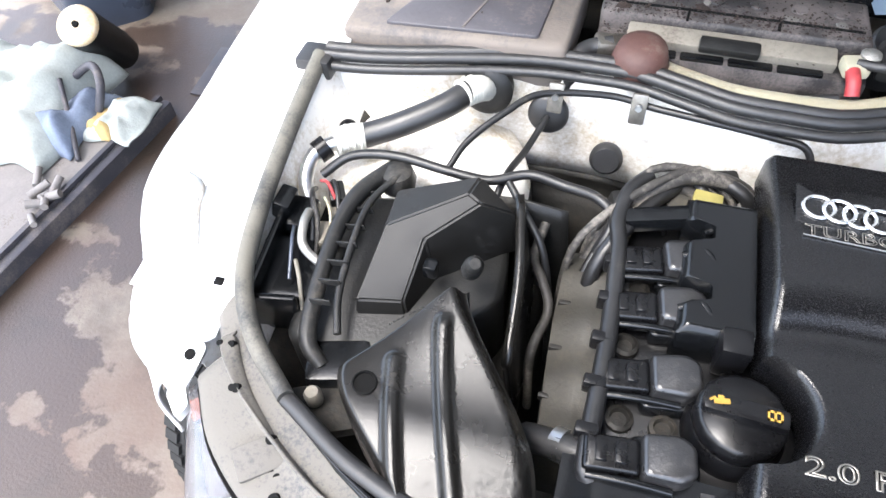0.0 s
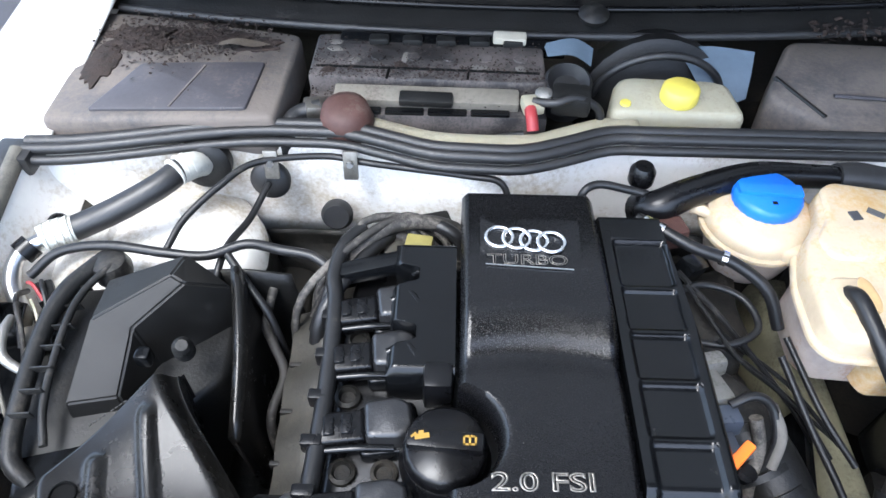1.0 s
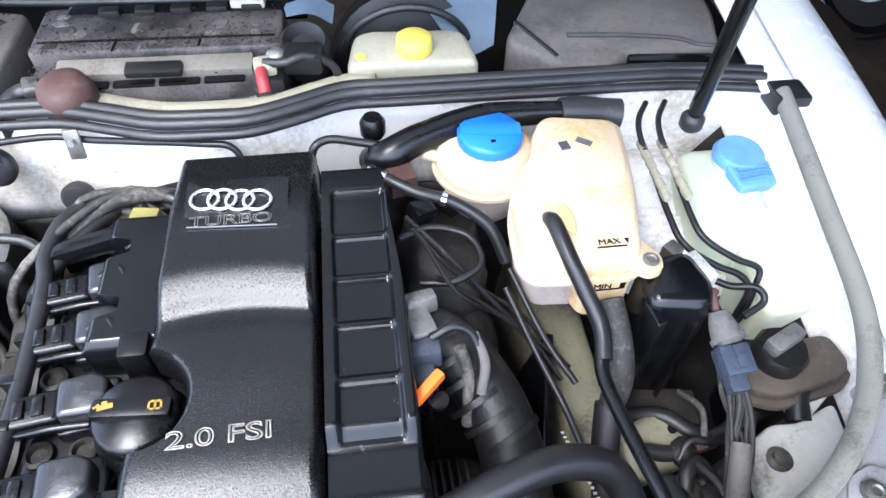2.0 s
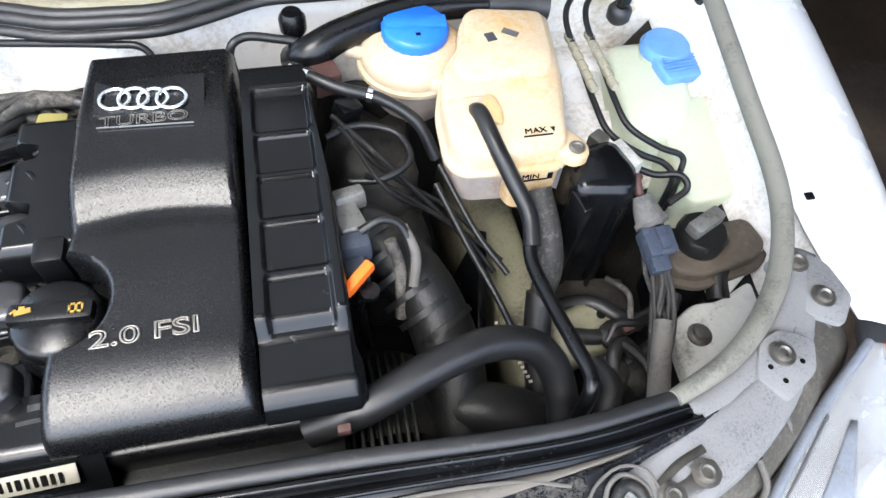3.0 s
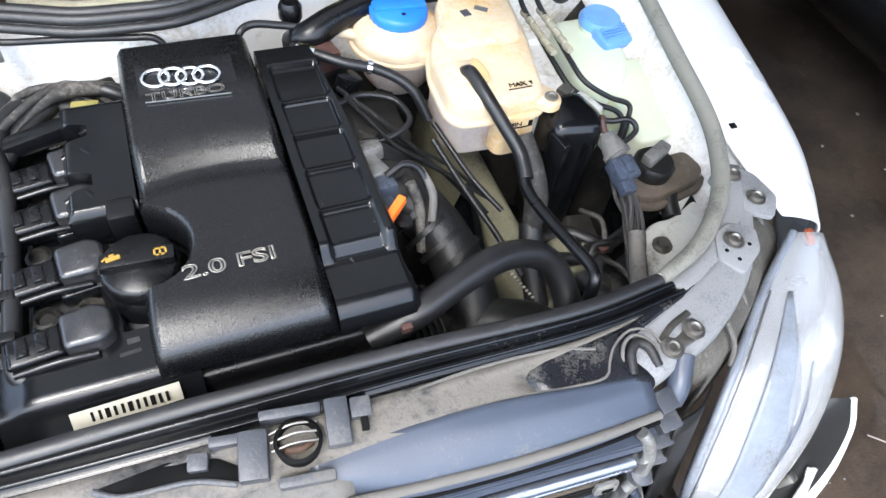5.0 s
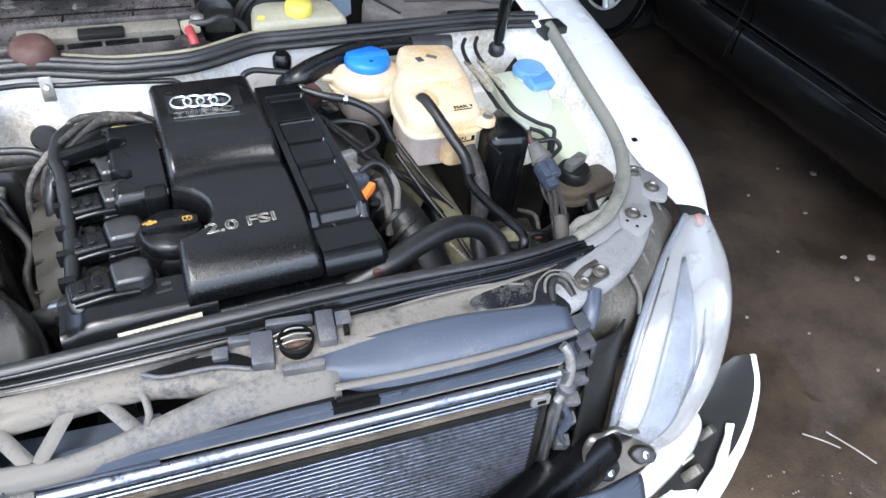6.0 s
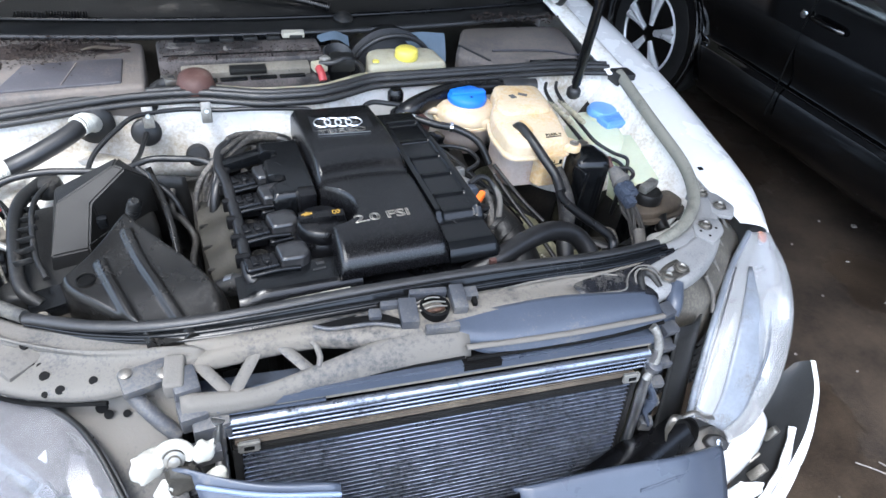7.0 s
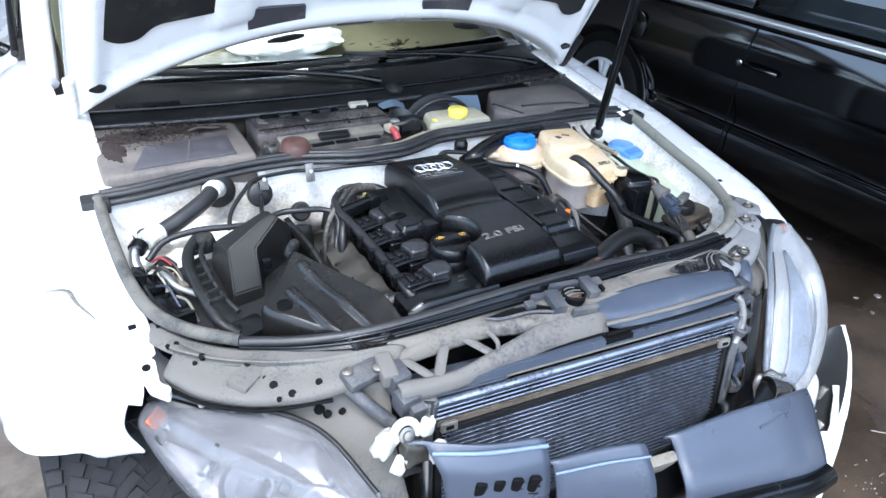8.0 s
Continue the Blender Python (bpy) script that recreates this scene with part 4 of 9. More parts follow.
part("side_seal", tubes(LOOP[:6], [0.0108, 0.0108, 0.0108, 0.0108, 0.0104, 0.0092], seg=12, n=8, flat=1.15), M_RUBBER_DUSTY, sealt, "dusty grey rubber")
part("front_seal", tubes([(p[0], p[1], p[2] - 0.003) for p in LOOP[5:12]], 0.0088, seg=12, n=8, flat=0.85), M_RUBBER, sealt, "darker rubber lip")
part("side_seal", tubes([(p[0], p[1], p[2] - (0.003 if i == 0 else 0)) for i, p in enumerate(LOOP[11:])], [0.0090, 0.0108] + [0.0118] * (len(LOOP) - 13), seg=12, n=8, flat=1.15), M_SEAL_POWDER, sealt, "rubber under pale powdery dust")
rs = thing("bulkhead_seal", (0, 0.78, 0.87), "black triple-lobed rubber seal along the bulkhead", "rubber seal")
for dy, dz, r in ((0.010, 0.004, 0.0085), (-0.004, 0.003, 0.0075), (-0.017, -0.006, 0.0065)):
    part("lobe", tubes([(x, seal_y(x) + dy, 0.886 + dz) for x in np.linspace(-0.685, 0.675, 24)], r, seg=8, n=3), M_RUBBER, rs)
for sgn in (-1, 1):
    part("end_block", boxes((sgn * 0.695, 0.745, 0.878), (0.05, 0.045, 0.03), bevel=0.006), M_RUBBER, rs)

# ---- lock carrier ----
lc = thing("lock_carrier", (0, 0.14, 0.78), "dusty grey plastic front carrier across the nose of the car", "front panel")


def off(p, q, d):
    """p moved outwards (forward and to the side) by d."""
    v = Vector((p[0] - 0.0, p[1] - 0.62, 0))
    v.normalize()
    return (p[0] + v.x * d, p[1] + v.y * d, q)


CH = ((0.004, -0.012), (0.012, -0.006), (0.017, 0.000), (0.021, -0.006), (0.028, -0.003), (0.033, -0.008), (0.042, -0.010))
TUCK = (0.10, 0.35, 0.75)  # the strip slips from under the seal at the corner
ch = [[off(p, p[2] + dz - (0.010 * (1 - TUCK[i]) if i < 3 else 0), d * (TUCK[i] if i < 3 else 1)) for d, dz in CH] for i, p in enumerate(LOOP[5:12])]
slope = [[off(p, p[2] + dz, d) for d, dz in ((0.004, -0.010), (0.012, -0.005), (0.020, -0.004), (0.030, -0.006), (0.042, -0.010))] for p in LOOP[11:15]]
part("dusty_slope", sheets(slope, n=6, k=2), M_POWDER, lc, "powdered slope outside the seal", smooth=50, solid=0.003)
part("dusty_slope", sheets([[off(p, p[2] + dz, d) for d, dz in ((0.002, -0.016), (0.014, -0.017), (0.026, -0.019), (0.038, -0.022))] for p in LOOP[3:8]], n=6, k=2), M_PALEDUST, lc, "dusty slope at the corner", smooth=50, solid=0.003)
part("seal_channel", sheets(ch, n=6, k=2), M_BLACK_GLOSS, lc, "ridged black strip in front of the seal", smooth=50, solid=0.003)
for d, dz, r in ((0.014, -0.001, 0.0034), (0.029, -0.004, 0.0028)):
    part("ridge", tubes([off(p, p[2] + dz - (0.010 * (1 - TUCK[i]) if i < 3 else 0), d * (TUCK[i] if i < 3 else 1)) for i, p in enumerate(LOOP[5:12])], r, seg=8, n=8), M_BLACK_GLOSS, lc, "fine ridge of the black strip")
TOPB = [(-0.640, 0.335, 0.812), (-0.595, 0.285, 0.808), (-0.530, 0.235, 0.808), (-0.44, 0.185, 0.822), (-0.33, 0.158, 0.836), (-0.20, 0.150, 0.846), (-0.10, 0.146, 0.848), (0.10, 0.142, 0.848), (0.22, 0.138, 0.844), (0.34, 0.135, 0.838), (0.45, 0.145, 0.834), (0.54, 0.205, 0.830), (0.61, 0.29, 0.823)]
OUTB = [(-0.665, 0.300, 0.800), (-0.62, 0.240, 0.797), (-0.55, 0.190, 0.797), (-0.455, 0.150, 0.812), (-0.345, 0.150, 0.831), (-0.20, 0.140, 0.843), (-0.10, 0.118, 0.842), (0.10, 0.118, 0.846), (0.22, 0.110, 0.842), (0.35, 0.095, 0.832), (0.460, 0.128, 0.829), (0.556, 0.192, 0.826), (0.630, 0.284, 0.819)]
NEAR = [off(LOOP[3:16][i] if i < 13 else LOOP[15], LOOP[3:16][i][2] - 0.012, 0.040) for i in range(13)]
NEAR[0], NEAR[12] = (-0.640, 0.352, 0.816), (0.632, 0.322, 0.824)
rows = [[NEAR[i], tuple((NEAR[i][k] + TOPB[i][k]) / 2 + (0.003 if k == 2 else 0) for k in range(3)), TOPB[i], OUTB[i], (OUTB[i][0], OUTB[i][1] - 0.004, OUTB[i][2] - 0.016)] for i in range(13)]
part("top_panel", sheets(rows[:5], n=5, k=4), M_PALEDUST, lc, "pale dusty end of the top panel", smooth=50, solid=0.004)
part("top_panel", sheets(rows[4:9], n=5, k=4), M_SANDY, lc, "black top panel strewn with sand and dust", smooth=50, solid=0.004)
part("top_panel", sheets(rows[8:10], n=5, k=4), M_BLACK_SAND, lc, "glossy black stretch with a little sand", smooth=50, solid=0.004)
part("top_panel", sheets(rows[9:], n=5, k=4), M_POWDER, lc, "powdery blue-white end of the top panel", smooth=50, solid=0.004)
# black tube drawn as the undercut's shadow line
part("shadow_gap", tubes([(p[0] * 1.004, p[1] - 0.006, p[2] - 0.020) for p in OUTB[:4]], 0.0035, seg=6), M_INK, lc, "black line painted as the shadow under the panel edge")

bar = [[(-0.37, 0.110, 0.821), (-0.37, 0.092, 0.816), (-0.37, 0.088, 0.795)], [(-0.28, 0.096, 0.819), (-0.28, 0.082, 0.814), (-0.28, 0.079, 0.795)], [(-0.195, 0.102, 0.830), (-0.195, 0.084, 0.821), (-0.195, 0.080, 0.800)],
       [(-0.08, 0.116, 0.842), (-0.08, 0.092, 0.832), (-0.08, 0.080, 0.805)], [(0.02, 0.116, 0.845), (0.02, 0.090, 0.835), (0.02, 0.074, 0.806)]]
part("front_lip", sheets(bar, n=5, k=3), M_DUSTY, lc, smooth=50, solid=0.004)
for a, b in (((-0.350, 0.160, 0.829), (-0.312, 0.100, 0.815)), ((-0.262, 0.154, 0.833), (-0.304, 0.098, 0.815)), ((-0.240, 0.150, 0.836), (-0.202, 0.094, 0.822))):
    part("strut", tubes([a, b], 0.0085, seg=8, n=1, flat=0.45), M_DUSTY, lc, "flat diagonal strut")
part("recess_floor", boxes((-0.277, 0.118, 0.782), (0.18, 0.075, 0.004), rot=(-12, 0, -6), bevel=0), M_BLUEGREY, lc, "shaded floor of the recess behind the struts")
part("recess_edge", tubes([(-0.362, 0.164, 0.829), (-0.30, 0.158, 0.832), (-0.24, 0.150, 0.836), (-0.198, 0.138, 0.838), (-0.190, 0.114, 0.834), (-0.194, 0.100, 0.826)], 0.0042, seg=8), M_DUSTY, lc, "rounded dusty edge of the recess")
for c, sz, rz in (((-0.372, 0.140, 0.822), (0.026, 0.050, 0.030), -8),):
    part("shoulder", boxes(c, sz, rot=(8, 0, rz), bevel=0.006, seg=3), M_DUSTY, lc)
part("cable_cover", tubes([(0.330, 0.104, 0.836), (0.336, 0.124, 0.845), (0.347, 0.131, 0.848), (0.358, 0.122, 0.845), (0.362, 0.104, 0.836)], 0.0055, seg=10), M_BLACK_MATT, lc, "black arched cable cover")
part("cable_cover", tubes([(0.322, 0.108, 0.834), (0.330, 0.132, 0.846), (0.347, 0.140, 0.849), (0.364, 0.128, 0.845), (0.369, 0.108, 0.834)], 0.0022, seg=8), M_PALEDUST, lc, "dust-edged lip")
part("ledge", tubes([(0.06, 0.150, 0.850), (0.16, 0.156, 0.850), (0.25, 0.152, 0.848), (0.30, 0.140, 0.845)], 0.0018, seg=6), M_DUSTY, lc)
part("ledge", tubes([(0.200, 0.116, 0.847), (0.262, 0.108, 0.845), (0.296, 0.108, 0.843), (0.308, 0.122, 0.845), (0.322, 0.137, 0.847), (0.346, 0.147, 0.849), (0.368, 0.140, 0.848), (0.376, 0.122, 0.842)], 0.0015, seg=6, n=3), M_PALEDUST, lc, "dust-lined moulded edge")
part("dirt_wedge", tubes([(0.375, 0.125, 0.842), (0.40, 0.140, 0.841), (0.43, 0.150, 0.840)], 0.004, seg=8, flat=0.5), M_GASKET, lc, "grimy bracket edge")
# smooth scoop on the other half
sc = [[(-0.015, 0.119, 0.847), (-0.014, 0.113, 0.846), (-0.012, 0.106, 0.843), (-0.010, 0.100, 0.838)], [(0.030, 0.119, 0.849), (0.030, 0.101, 0.842), (0.030, 0.086, 0.832), (0.030, 0.078, 0.812)], [(0.09, 0.120, 0.851), (0.09, 0.098, 0.842), (0.09, 0.074, 0.828), (0.09, 0.062, 0.806)],
      [(0.18, 0.116, 0.851), (0.18, 0.092, 0.844), (0.18, 0.066, 0.828), (0.18, 0.055, 0.805)], [(0.27, 0.105, 0.846), (0.27, 0.084, 0.840), (0.27, 0.064, 0.826), (0.27, 0.052, 0.805)], [(0.345, 0.098, 0.836), (0.345, 0.082, 0.830), (0.345, 0.066, 0.820), (0.345, 0.054, 0.806)]]
part("scoop", sheets(sc, n=5, k=4), M_BLUEGREY, lc, "clean blue-grey scoop with a dusty lip", smooth=60, solid=0.004)
part("scoop_lip", tubes([(0.012, 0.078, 0.826), (0.09, 0.069, 0.826), (0.18, 0.061, 0.826), (0.27, 0.058, 0.824), (0.345, 0.060, 0.818)], 0.005, seg=8, flat=0.7), M_DUSTY, lc)
part("shadow_gap", tubes([(0.012, 0.072, 0.808), (0.09, 0.064, 0.808), (0.18, 0.057, 0.807), (0.27, 0.054, 0.807), (0.345, 0.056, 0.808)], 0.0032, seg=6), M_INK, lc, "dark joint below the scoop")
part("shadow_gap", tubes([(-0.36, 0.094, 0.797), (-0.28, 0.087, 0.797), (-0.195, 0.084, 0.802), (-0.08, 0.082, 0.807), (0.01, 0.076, 0.808)], 0.0028, seg=6), M_INK, lc, "dark joint below the lip")
# bonnet catch
lt = thing("bonnet_catch", (-0.02, 0.145, 0.84), "dusty steel bonnet catch in a plastic housing", "latch")
for c, sz, rz in (((-0.058, 0.136, 0.854), (0.026, 0.044, 0.024), -10), ((0.020, 0.142, 0.857), (0.022, 0.044, 0.024), -8), ((-0.104, 0.146, 0.852), (0.018, 0.016, 0.020), -10), ((-0.076, 0.156, 0.856), (0.034, 0.010, 0.018), -8), ((0.044, 0.150, 0.856), (0.020, 0.020, 0.016), -8), ((-0.019, 0.164, 0.858), (0.056, 0.010, 0.020), -8), ((-0.018, 0.103, 0.848), (0.050, 0.010, 0.016), -8)):
    part("housing", boxes(c, sz, rot=(8, 0, rz), bevel=0.003), M_CLIP, lt)
part("mouth", lathes((-0.018, 0.136, 0.846), [(0.020, 0.0), (0.022, 0.016), (0.0185, 0.018), (0.017, 0.004), (0.0, 0.003)], seg=28), M_INK, lt, "dark round latch mouth")
part("hook", tubes([(-0.030, 0.132, 0.856), (-0.018, 0.128, 0.860), (-0.006, 0.133, 0.856)], 0.0035, seg=8), M_RUST, lt, "rusty catch hook")
for k in range(3):
    part("spring", tubes([(-0.042, 0.150 - 0.008 * k, 0.859), (-0.020, 0.152 - 0.009 * k, 0.863), (0.002, 0.149 - 0.009 * k, 0.860)], 0.0014, seg=8), M_STEEL, lt, "bare steel spring turn")
part("dark_slot", prisms([(-0.188, 0.151), (-0.166, 0.139), (-0.112, 0.133), (-0.076, 0.119), (-0.070, 0.131), (-0.088, 0.146), (-0.130, 0.156)], 0.840, 0.8532, bevel=0.0008, r=0.004), M_INK, lc, "black recess beside the catch")
part("slot_frame", tubes([(-0.190, 0.150, 0.853), (-0.166, 0.137, 0.854), (-0.112, 0.131, 0.855), (-0.076, 0.117, 0.854)], 0.0028, seg=8), M_CLIP, lc, "plastic edge of the recess")
part("dark_slot", boxes((0.045, 0.142, 0.8565), (0.007, 0.028, 0.010), rot=(6, 0, -8), bevel=0.001), M_INK, lc)

for x, y, z, r in ((-0.528, 0.200, 0.804, 0.0065), (-0.509, 0.172, 0.803, 0.006), (-0.528, 0.175, 0.797, 0.004), (-0.609, 0.290, 0.820, 0.005), (-0.620, 0.294, 0.807, 0.004), (-0.637, 0.335, 0.821, 0.004), (-0.469, 0.168, 0.813, 0.0055), (-0.552, 0.250, 0.816, 0.005), (-0.650, 0.333, 0.822, 0.0035)):
    part("hole", lathes((x, y, z), [(r, -0.006), (r, 0.0015), (0.0, 0.0015)], seg=12, rot=(28, -10, 0)), M_INK, lc, "dark round hole")

# wing pieces beside the headlamps
wl = thing("headlamp_bracket", (-0.56, 0.22, 0.72), "dusty grey moulded bracket behind a headlamp", "bracket", "headlamp brackets")
rows = [[(-0.655, 0.31, 0.792), (-0.60, 0.25, 0.788), (-0.52, 0.20, 0.786), (-0.43, 0.165, 0.79), (-0.37, 0.14, 0.80)],
        [(-0.665, 0.295, 0.760), (-0.60, 0.235, 0.757), (-0.52, 0.19, 0.755), (-0.43, 0.15, 0.755), (-0.37, 0.125, 0.765)],
        [(-0.67, 0.285, 0.745), (-0.60, 0.215, 0.748), (-0.52, 0.155, 0.745), (-0.44, 0.11, 0.735), (-0.38, 0.09, 0.725)],
        [(-0.68, 0.26, 0.70), (-0.61, 0.17, 0.70), (-0.53, 0.10, 0.69), (-0.45, 0.05, 0.67), (-0.38, 0.03, 0.64)]]
part("panel", sheets(rows, n=5, k=5), M_DUSTY, wl, smooth=50, solid=0.004)
for x, y, z, r in ((-0.513, 0.205, 0.771, 0.0075), (-0.488, 0.190, 0.770, 0.007), (-0.545, 0.222, 0.773, 0.006), (-0.47, 0.168, 0.758, 0.008), (-0.462, 0.155, 0.7565, 0.006), (-0.575, 0.243, 0.786, 0.005), (-0.44, 0.150, 0.757, 0.005), (-0.562, 0.238, 0.802, 0.004), (-0.545, 0.225, 0.8015, 0.005), (-0.535, 0.222, 0.8015, 0.004)):
    part("hole", lathes((x, y, z), [(r, -0.004), (r, 0.003)], seg=12, rot=(35, 10, 0)), M_INK, wl)
part("clip", boxes((-0.560, 0.235, 0.800), (0.05, 0.035, 0.022), rot=(15, 0, 38), bevel=0.004), M_DUSTY, wl)
part("clip_block", boxes((-0.405, 0.150, 0.818), (0.0663, 0.0351, 0.0172), rot=(12, 0, 12), bevel=0.004), M_CLIP, wl, "dusty plastic clip")
part("clip_block", boxes((-0.362, 0.128, 0.812), (0.0328, 0.039, 0.039), rot=(10, 0, 8), bevel=0.005), M_CLIP, wl, "dusty plastic clip")
part("clip_block", boxes((-0.358, 0.098, 0.790), (0.0351, 0.0312, 0.0351), rot=(10, 0, 8), bevel=0.004), M_CLIP, wl, "dusty plastic clip")
part("clip_block", boxes((-0.338, 0.085, 0.772), (0.0468, 0.0234, 0.039), rot=(10, 0, 4), bevel=0.004), M_CLIP, wl, "dusty plastic clip")
part("clip_block", boxes((-0.348, 0.068, 0.745), (0.0351, 0.0234, 0.0312), rot=(10, 0, 4), bevel=0.004), M_CLIP, wl, "dusty plastic clip")
part("clip_arm", tubes([(-0.43, 0.150, 0.80), (-0.405, 0.12, 0.775), (-0.38, 0.10, 0.75)], 0.011, seg=8), M_CLIP, wl)
for x, y in ((-0.43, 0.153), (-0.385, 0.142)):
    part("screw", lathes((x, y, 0.828), [(0.008, 0), (0.009, 0.003), (0.005, 0.005)], seg=10), M_STEEL, wl)

part("ridge", tubes([(-0.664, 0.292, 0.763), (-0.60, 0.233, 0.760), (-0.545, 0.203, 0.758)], 0.0035, seg=8), M_CLIP, wl)
part("joint", tubes([(-0.664, 0.289, 0.757), (-0.60, 0.229, 0.754), (-0.545, 0.198, 0.752)], 0.0022, seg=6), M_INK, wl, "dark joint line")
for x, y, z in ((-0.545, 0.195, 0.757), (-0.585, 0.222, 0.759), (-0.625, 0.252, 0.761)):
    part("rivet", lathes((x, y, z), [(0.006, 0), (0.006, 0.002), (0.003, 0.003)], seg=10, rot=(30, 5, 0)), M_STEEL, wl)
wr = thing("headlamp_bracket", (0.56, 0.2, 0.72), "dusty grey moulded bracket with bolts behind a headlamp", "bracket", "headlamp brackets")
rows = [[(0.40, 0.13, 0.812), (0.47, 0.15, 0.812), (0.56, 0.215, 0.808), (0.64, 0.31, 0.803)], [(0.41, 0.10, 0.786), (0.49, 0.125, 0.778), (0.585, 0.185, 0.780), (0.665, 0.27, 0.790)],
        [(0.40, 0.08, 0.75), (0.49, 0.105, 0.74), (0.59, 0.165, 0.75), (0.68, 0.245, 0.77)], [(0.39, 0.06, 0.62), (0.47, 0.085, 0.64), (0.58, 0.14, 0.68), (0.68, 0.225, 0.74)]]
part("panel", sheets(rows, n=5, k=5), M_CHANNEL, wr, smooth=50, solid=0.004)
for pts, z, m_ in (([(0.512, 0.205), (0.532, 0.176), (0.575, 0.200), (0.590, 0.232), (0.560, 0.250), (0.532, 0.240)], 0.836, M_POWDER), ([(0.378, 0.106), (0.440, 0.122), (0.436, 0.142), (0.372, 0.128)], 0.836, M_STEEL), ([(0.590, 0.330), (0.602, 0.268), (0.640, 0.245), (0.668, 0.275), (0.662, 0.320), (0.630, 0.352)], 0.824, M_POWDER)):
    part("plate", prisms(pts, z - 0.004, z + 0.003, bevel=0.0015, r=0.008), m_, wr, "dusty mounting plate")
for x, y in ((0.530, 0.212), (0.538, 0.196), (0.565, 0.212)):
    part("plate_hole", lathes((x, y, 0.8375), [(0.0028, 0), (0.0028, 0.002)], seg=10), M_INK, wr)
for x, y, z in ((0.547, 0.222, 0.841), (0.384, 0.115, 0.843), (0.421, 0.128, 0.843), (0.625, 0.325, 0.830), (0.633, 0.280, 0.830)):
    part("bolt", lathes((x, y, z), [(0.013, 0), (0.013, 0.0015), (0.009, 0.002), (0.0085, 0.006), (0.006, 0.0065), (0.0045, 0.004), (0.0, 0.004)], seg=18), M_STEEL, wr, "zinc bolt head")
for c, s in (((0.358, 0.072, 0.815), (0.04, 0.04, 0.03)), ((0.366, 0.058, 0.786), (0.045, 0.035, 0.028)), ((0.362, 0.050, 0.756), (0.05, 0.035, 0.028)), ((0.360, 0.040, 0.725), (0.05, 0.03, 0.03)), ((0.352, 0.030, 0.690), (0.045, 0.03, 0.03)), ((0.350, 0.020, 0.655), (0.04, 0.03, 0.03)), ((0.345, 0.008, 0.61), (0.035, 0.03, 0.05))):
    part("clip_block", boxes(c, (0.62 * s[0], 0.62 * s[1], 0.5 * s[2]), rot=(10, 0, -6 + 140 * (c[2] - 0.72)), bevel=0.003), M_CLIP, wr, "blue-grey plastic clip")
for k in range(4):
    f = k / 3
    p = Vector((0.50, 0.140, 0.800)).lerp(Vector((0.645, 0.275, 0.806)), f)
    part("rib", tubes([tuple(p), tuple(p + Vector((0.014, -0.020, -0.030))), tuple(p + Vector((0.018, -0.032, -0.065)))], 0.0035, seg=8), M_DUSTY, wr)
part("joint", tubes([(0.42, 0.128, 0.815), (0.50, 0.150, 0.812), (0.575, 0.208, 0.812), (0.652, 0.300, 0.812)], 0.0022, seg=6), M_INK, wr, "dark joint line")
part("clip_arm", tubes([(0.40, 0.11, 0.83), (0.385, 0.085, 0.815), (0.375, 0.075, 0.80)], 0.014, seg=10), M_BLUEGREY, wr)
part("bracket_plate", sheets([[(0.332, 0.072, 0.815), (0.360, 0.075, 0.818), (0.388, 0.082, 0.812)], [(0.334, 0.050, 0.755), (0.362, 0.054, 0.757), (0.392, 0.064, 0.750)], [(0.330, 0.030, 0.690), (0.356, 0.036, 0.690), (0.384, 0.046, 0.688)], [(0.326, 0.008, 0.600), (0.350, 0.012, 0.600), (0.372, 0.022, 0.600)]], n=5, k=4), M_BLUEGREY, wr, "blue-grey upright of the bracket", smooth=50, solid=0.004)
part("pipe_elbow", tubes([(0.318, 0.050, 0.812), (0.325, 0.042, 0.802), (0.330, 0.033, 0.780), (0.329, 0.027, 0.755), (0.322, 0.022, 0.735), (0.316, 0.020, 0.722)], 0.0072, seg=12, n=6), M_ALU_DULL, wr, "bright pipe elbow")
part("pipe_clamp", lathes((0.3265, 0.024, 0.745), [(0.010, -0.008), (0.0125, -0.006), (0.0125, 0.006), (0.010, 0.008)], seg=16, rot=(14, 2, 0)), M_CLIP, wr)
part("pinched_edge", tubes([(0.332, 0.020, 0.700), (0.344, 0.014, 0.672), (0.338, 0.008, 0.640), (0.346, 0.004, 0.615)], [0.007, 0.010, 0.006, 0.009], seg=8, flat=0.6), M_BLUEGREY, wr, "crumpled plastic edge")
part("side_sheet", sheets([[(0.375, 0.05, 0.79), (0.42, 0.06, 0.78), (0.47, 0.09, 0.76)], [(0.37, 0.02, 0.68), (0.42, 0.03, 0.66), (0.46, 0.05, 0.64)], [(0.36, -0.01, 0.56), (0.40, 0.0, 0.55), (0.44, 0.01, 0.55)]], n=4, k=4), M_BLACK_MATT, wr, "dark torn shield", smooth=50, solid=0.003)

# ---- condenser and its cross bar ----
cd = thing("condenser", (0.0, 0.05, 0.36), "aluminium air-conditioning condenser, dusty on top and slightly askew", "condenser")
TL, RV, DV = Vector((-0.325, 0.086, 0.790)), Vector((0.648, -0.045, -0.012)), Vector((-0.035, -0.155, -0.98)).normalized()
NV = RV.cross(DV).normalized()
NV = NV if NV.y < 0 else -NV


def cp(u, d, o=0.0):
    """A place on the condenser: share of its width, metres down, metres out towards the front."""
    return tuple(TL + RV * u + DV * d + NV * o)


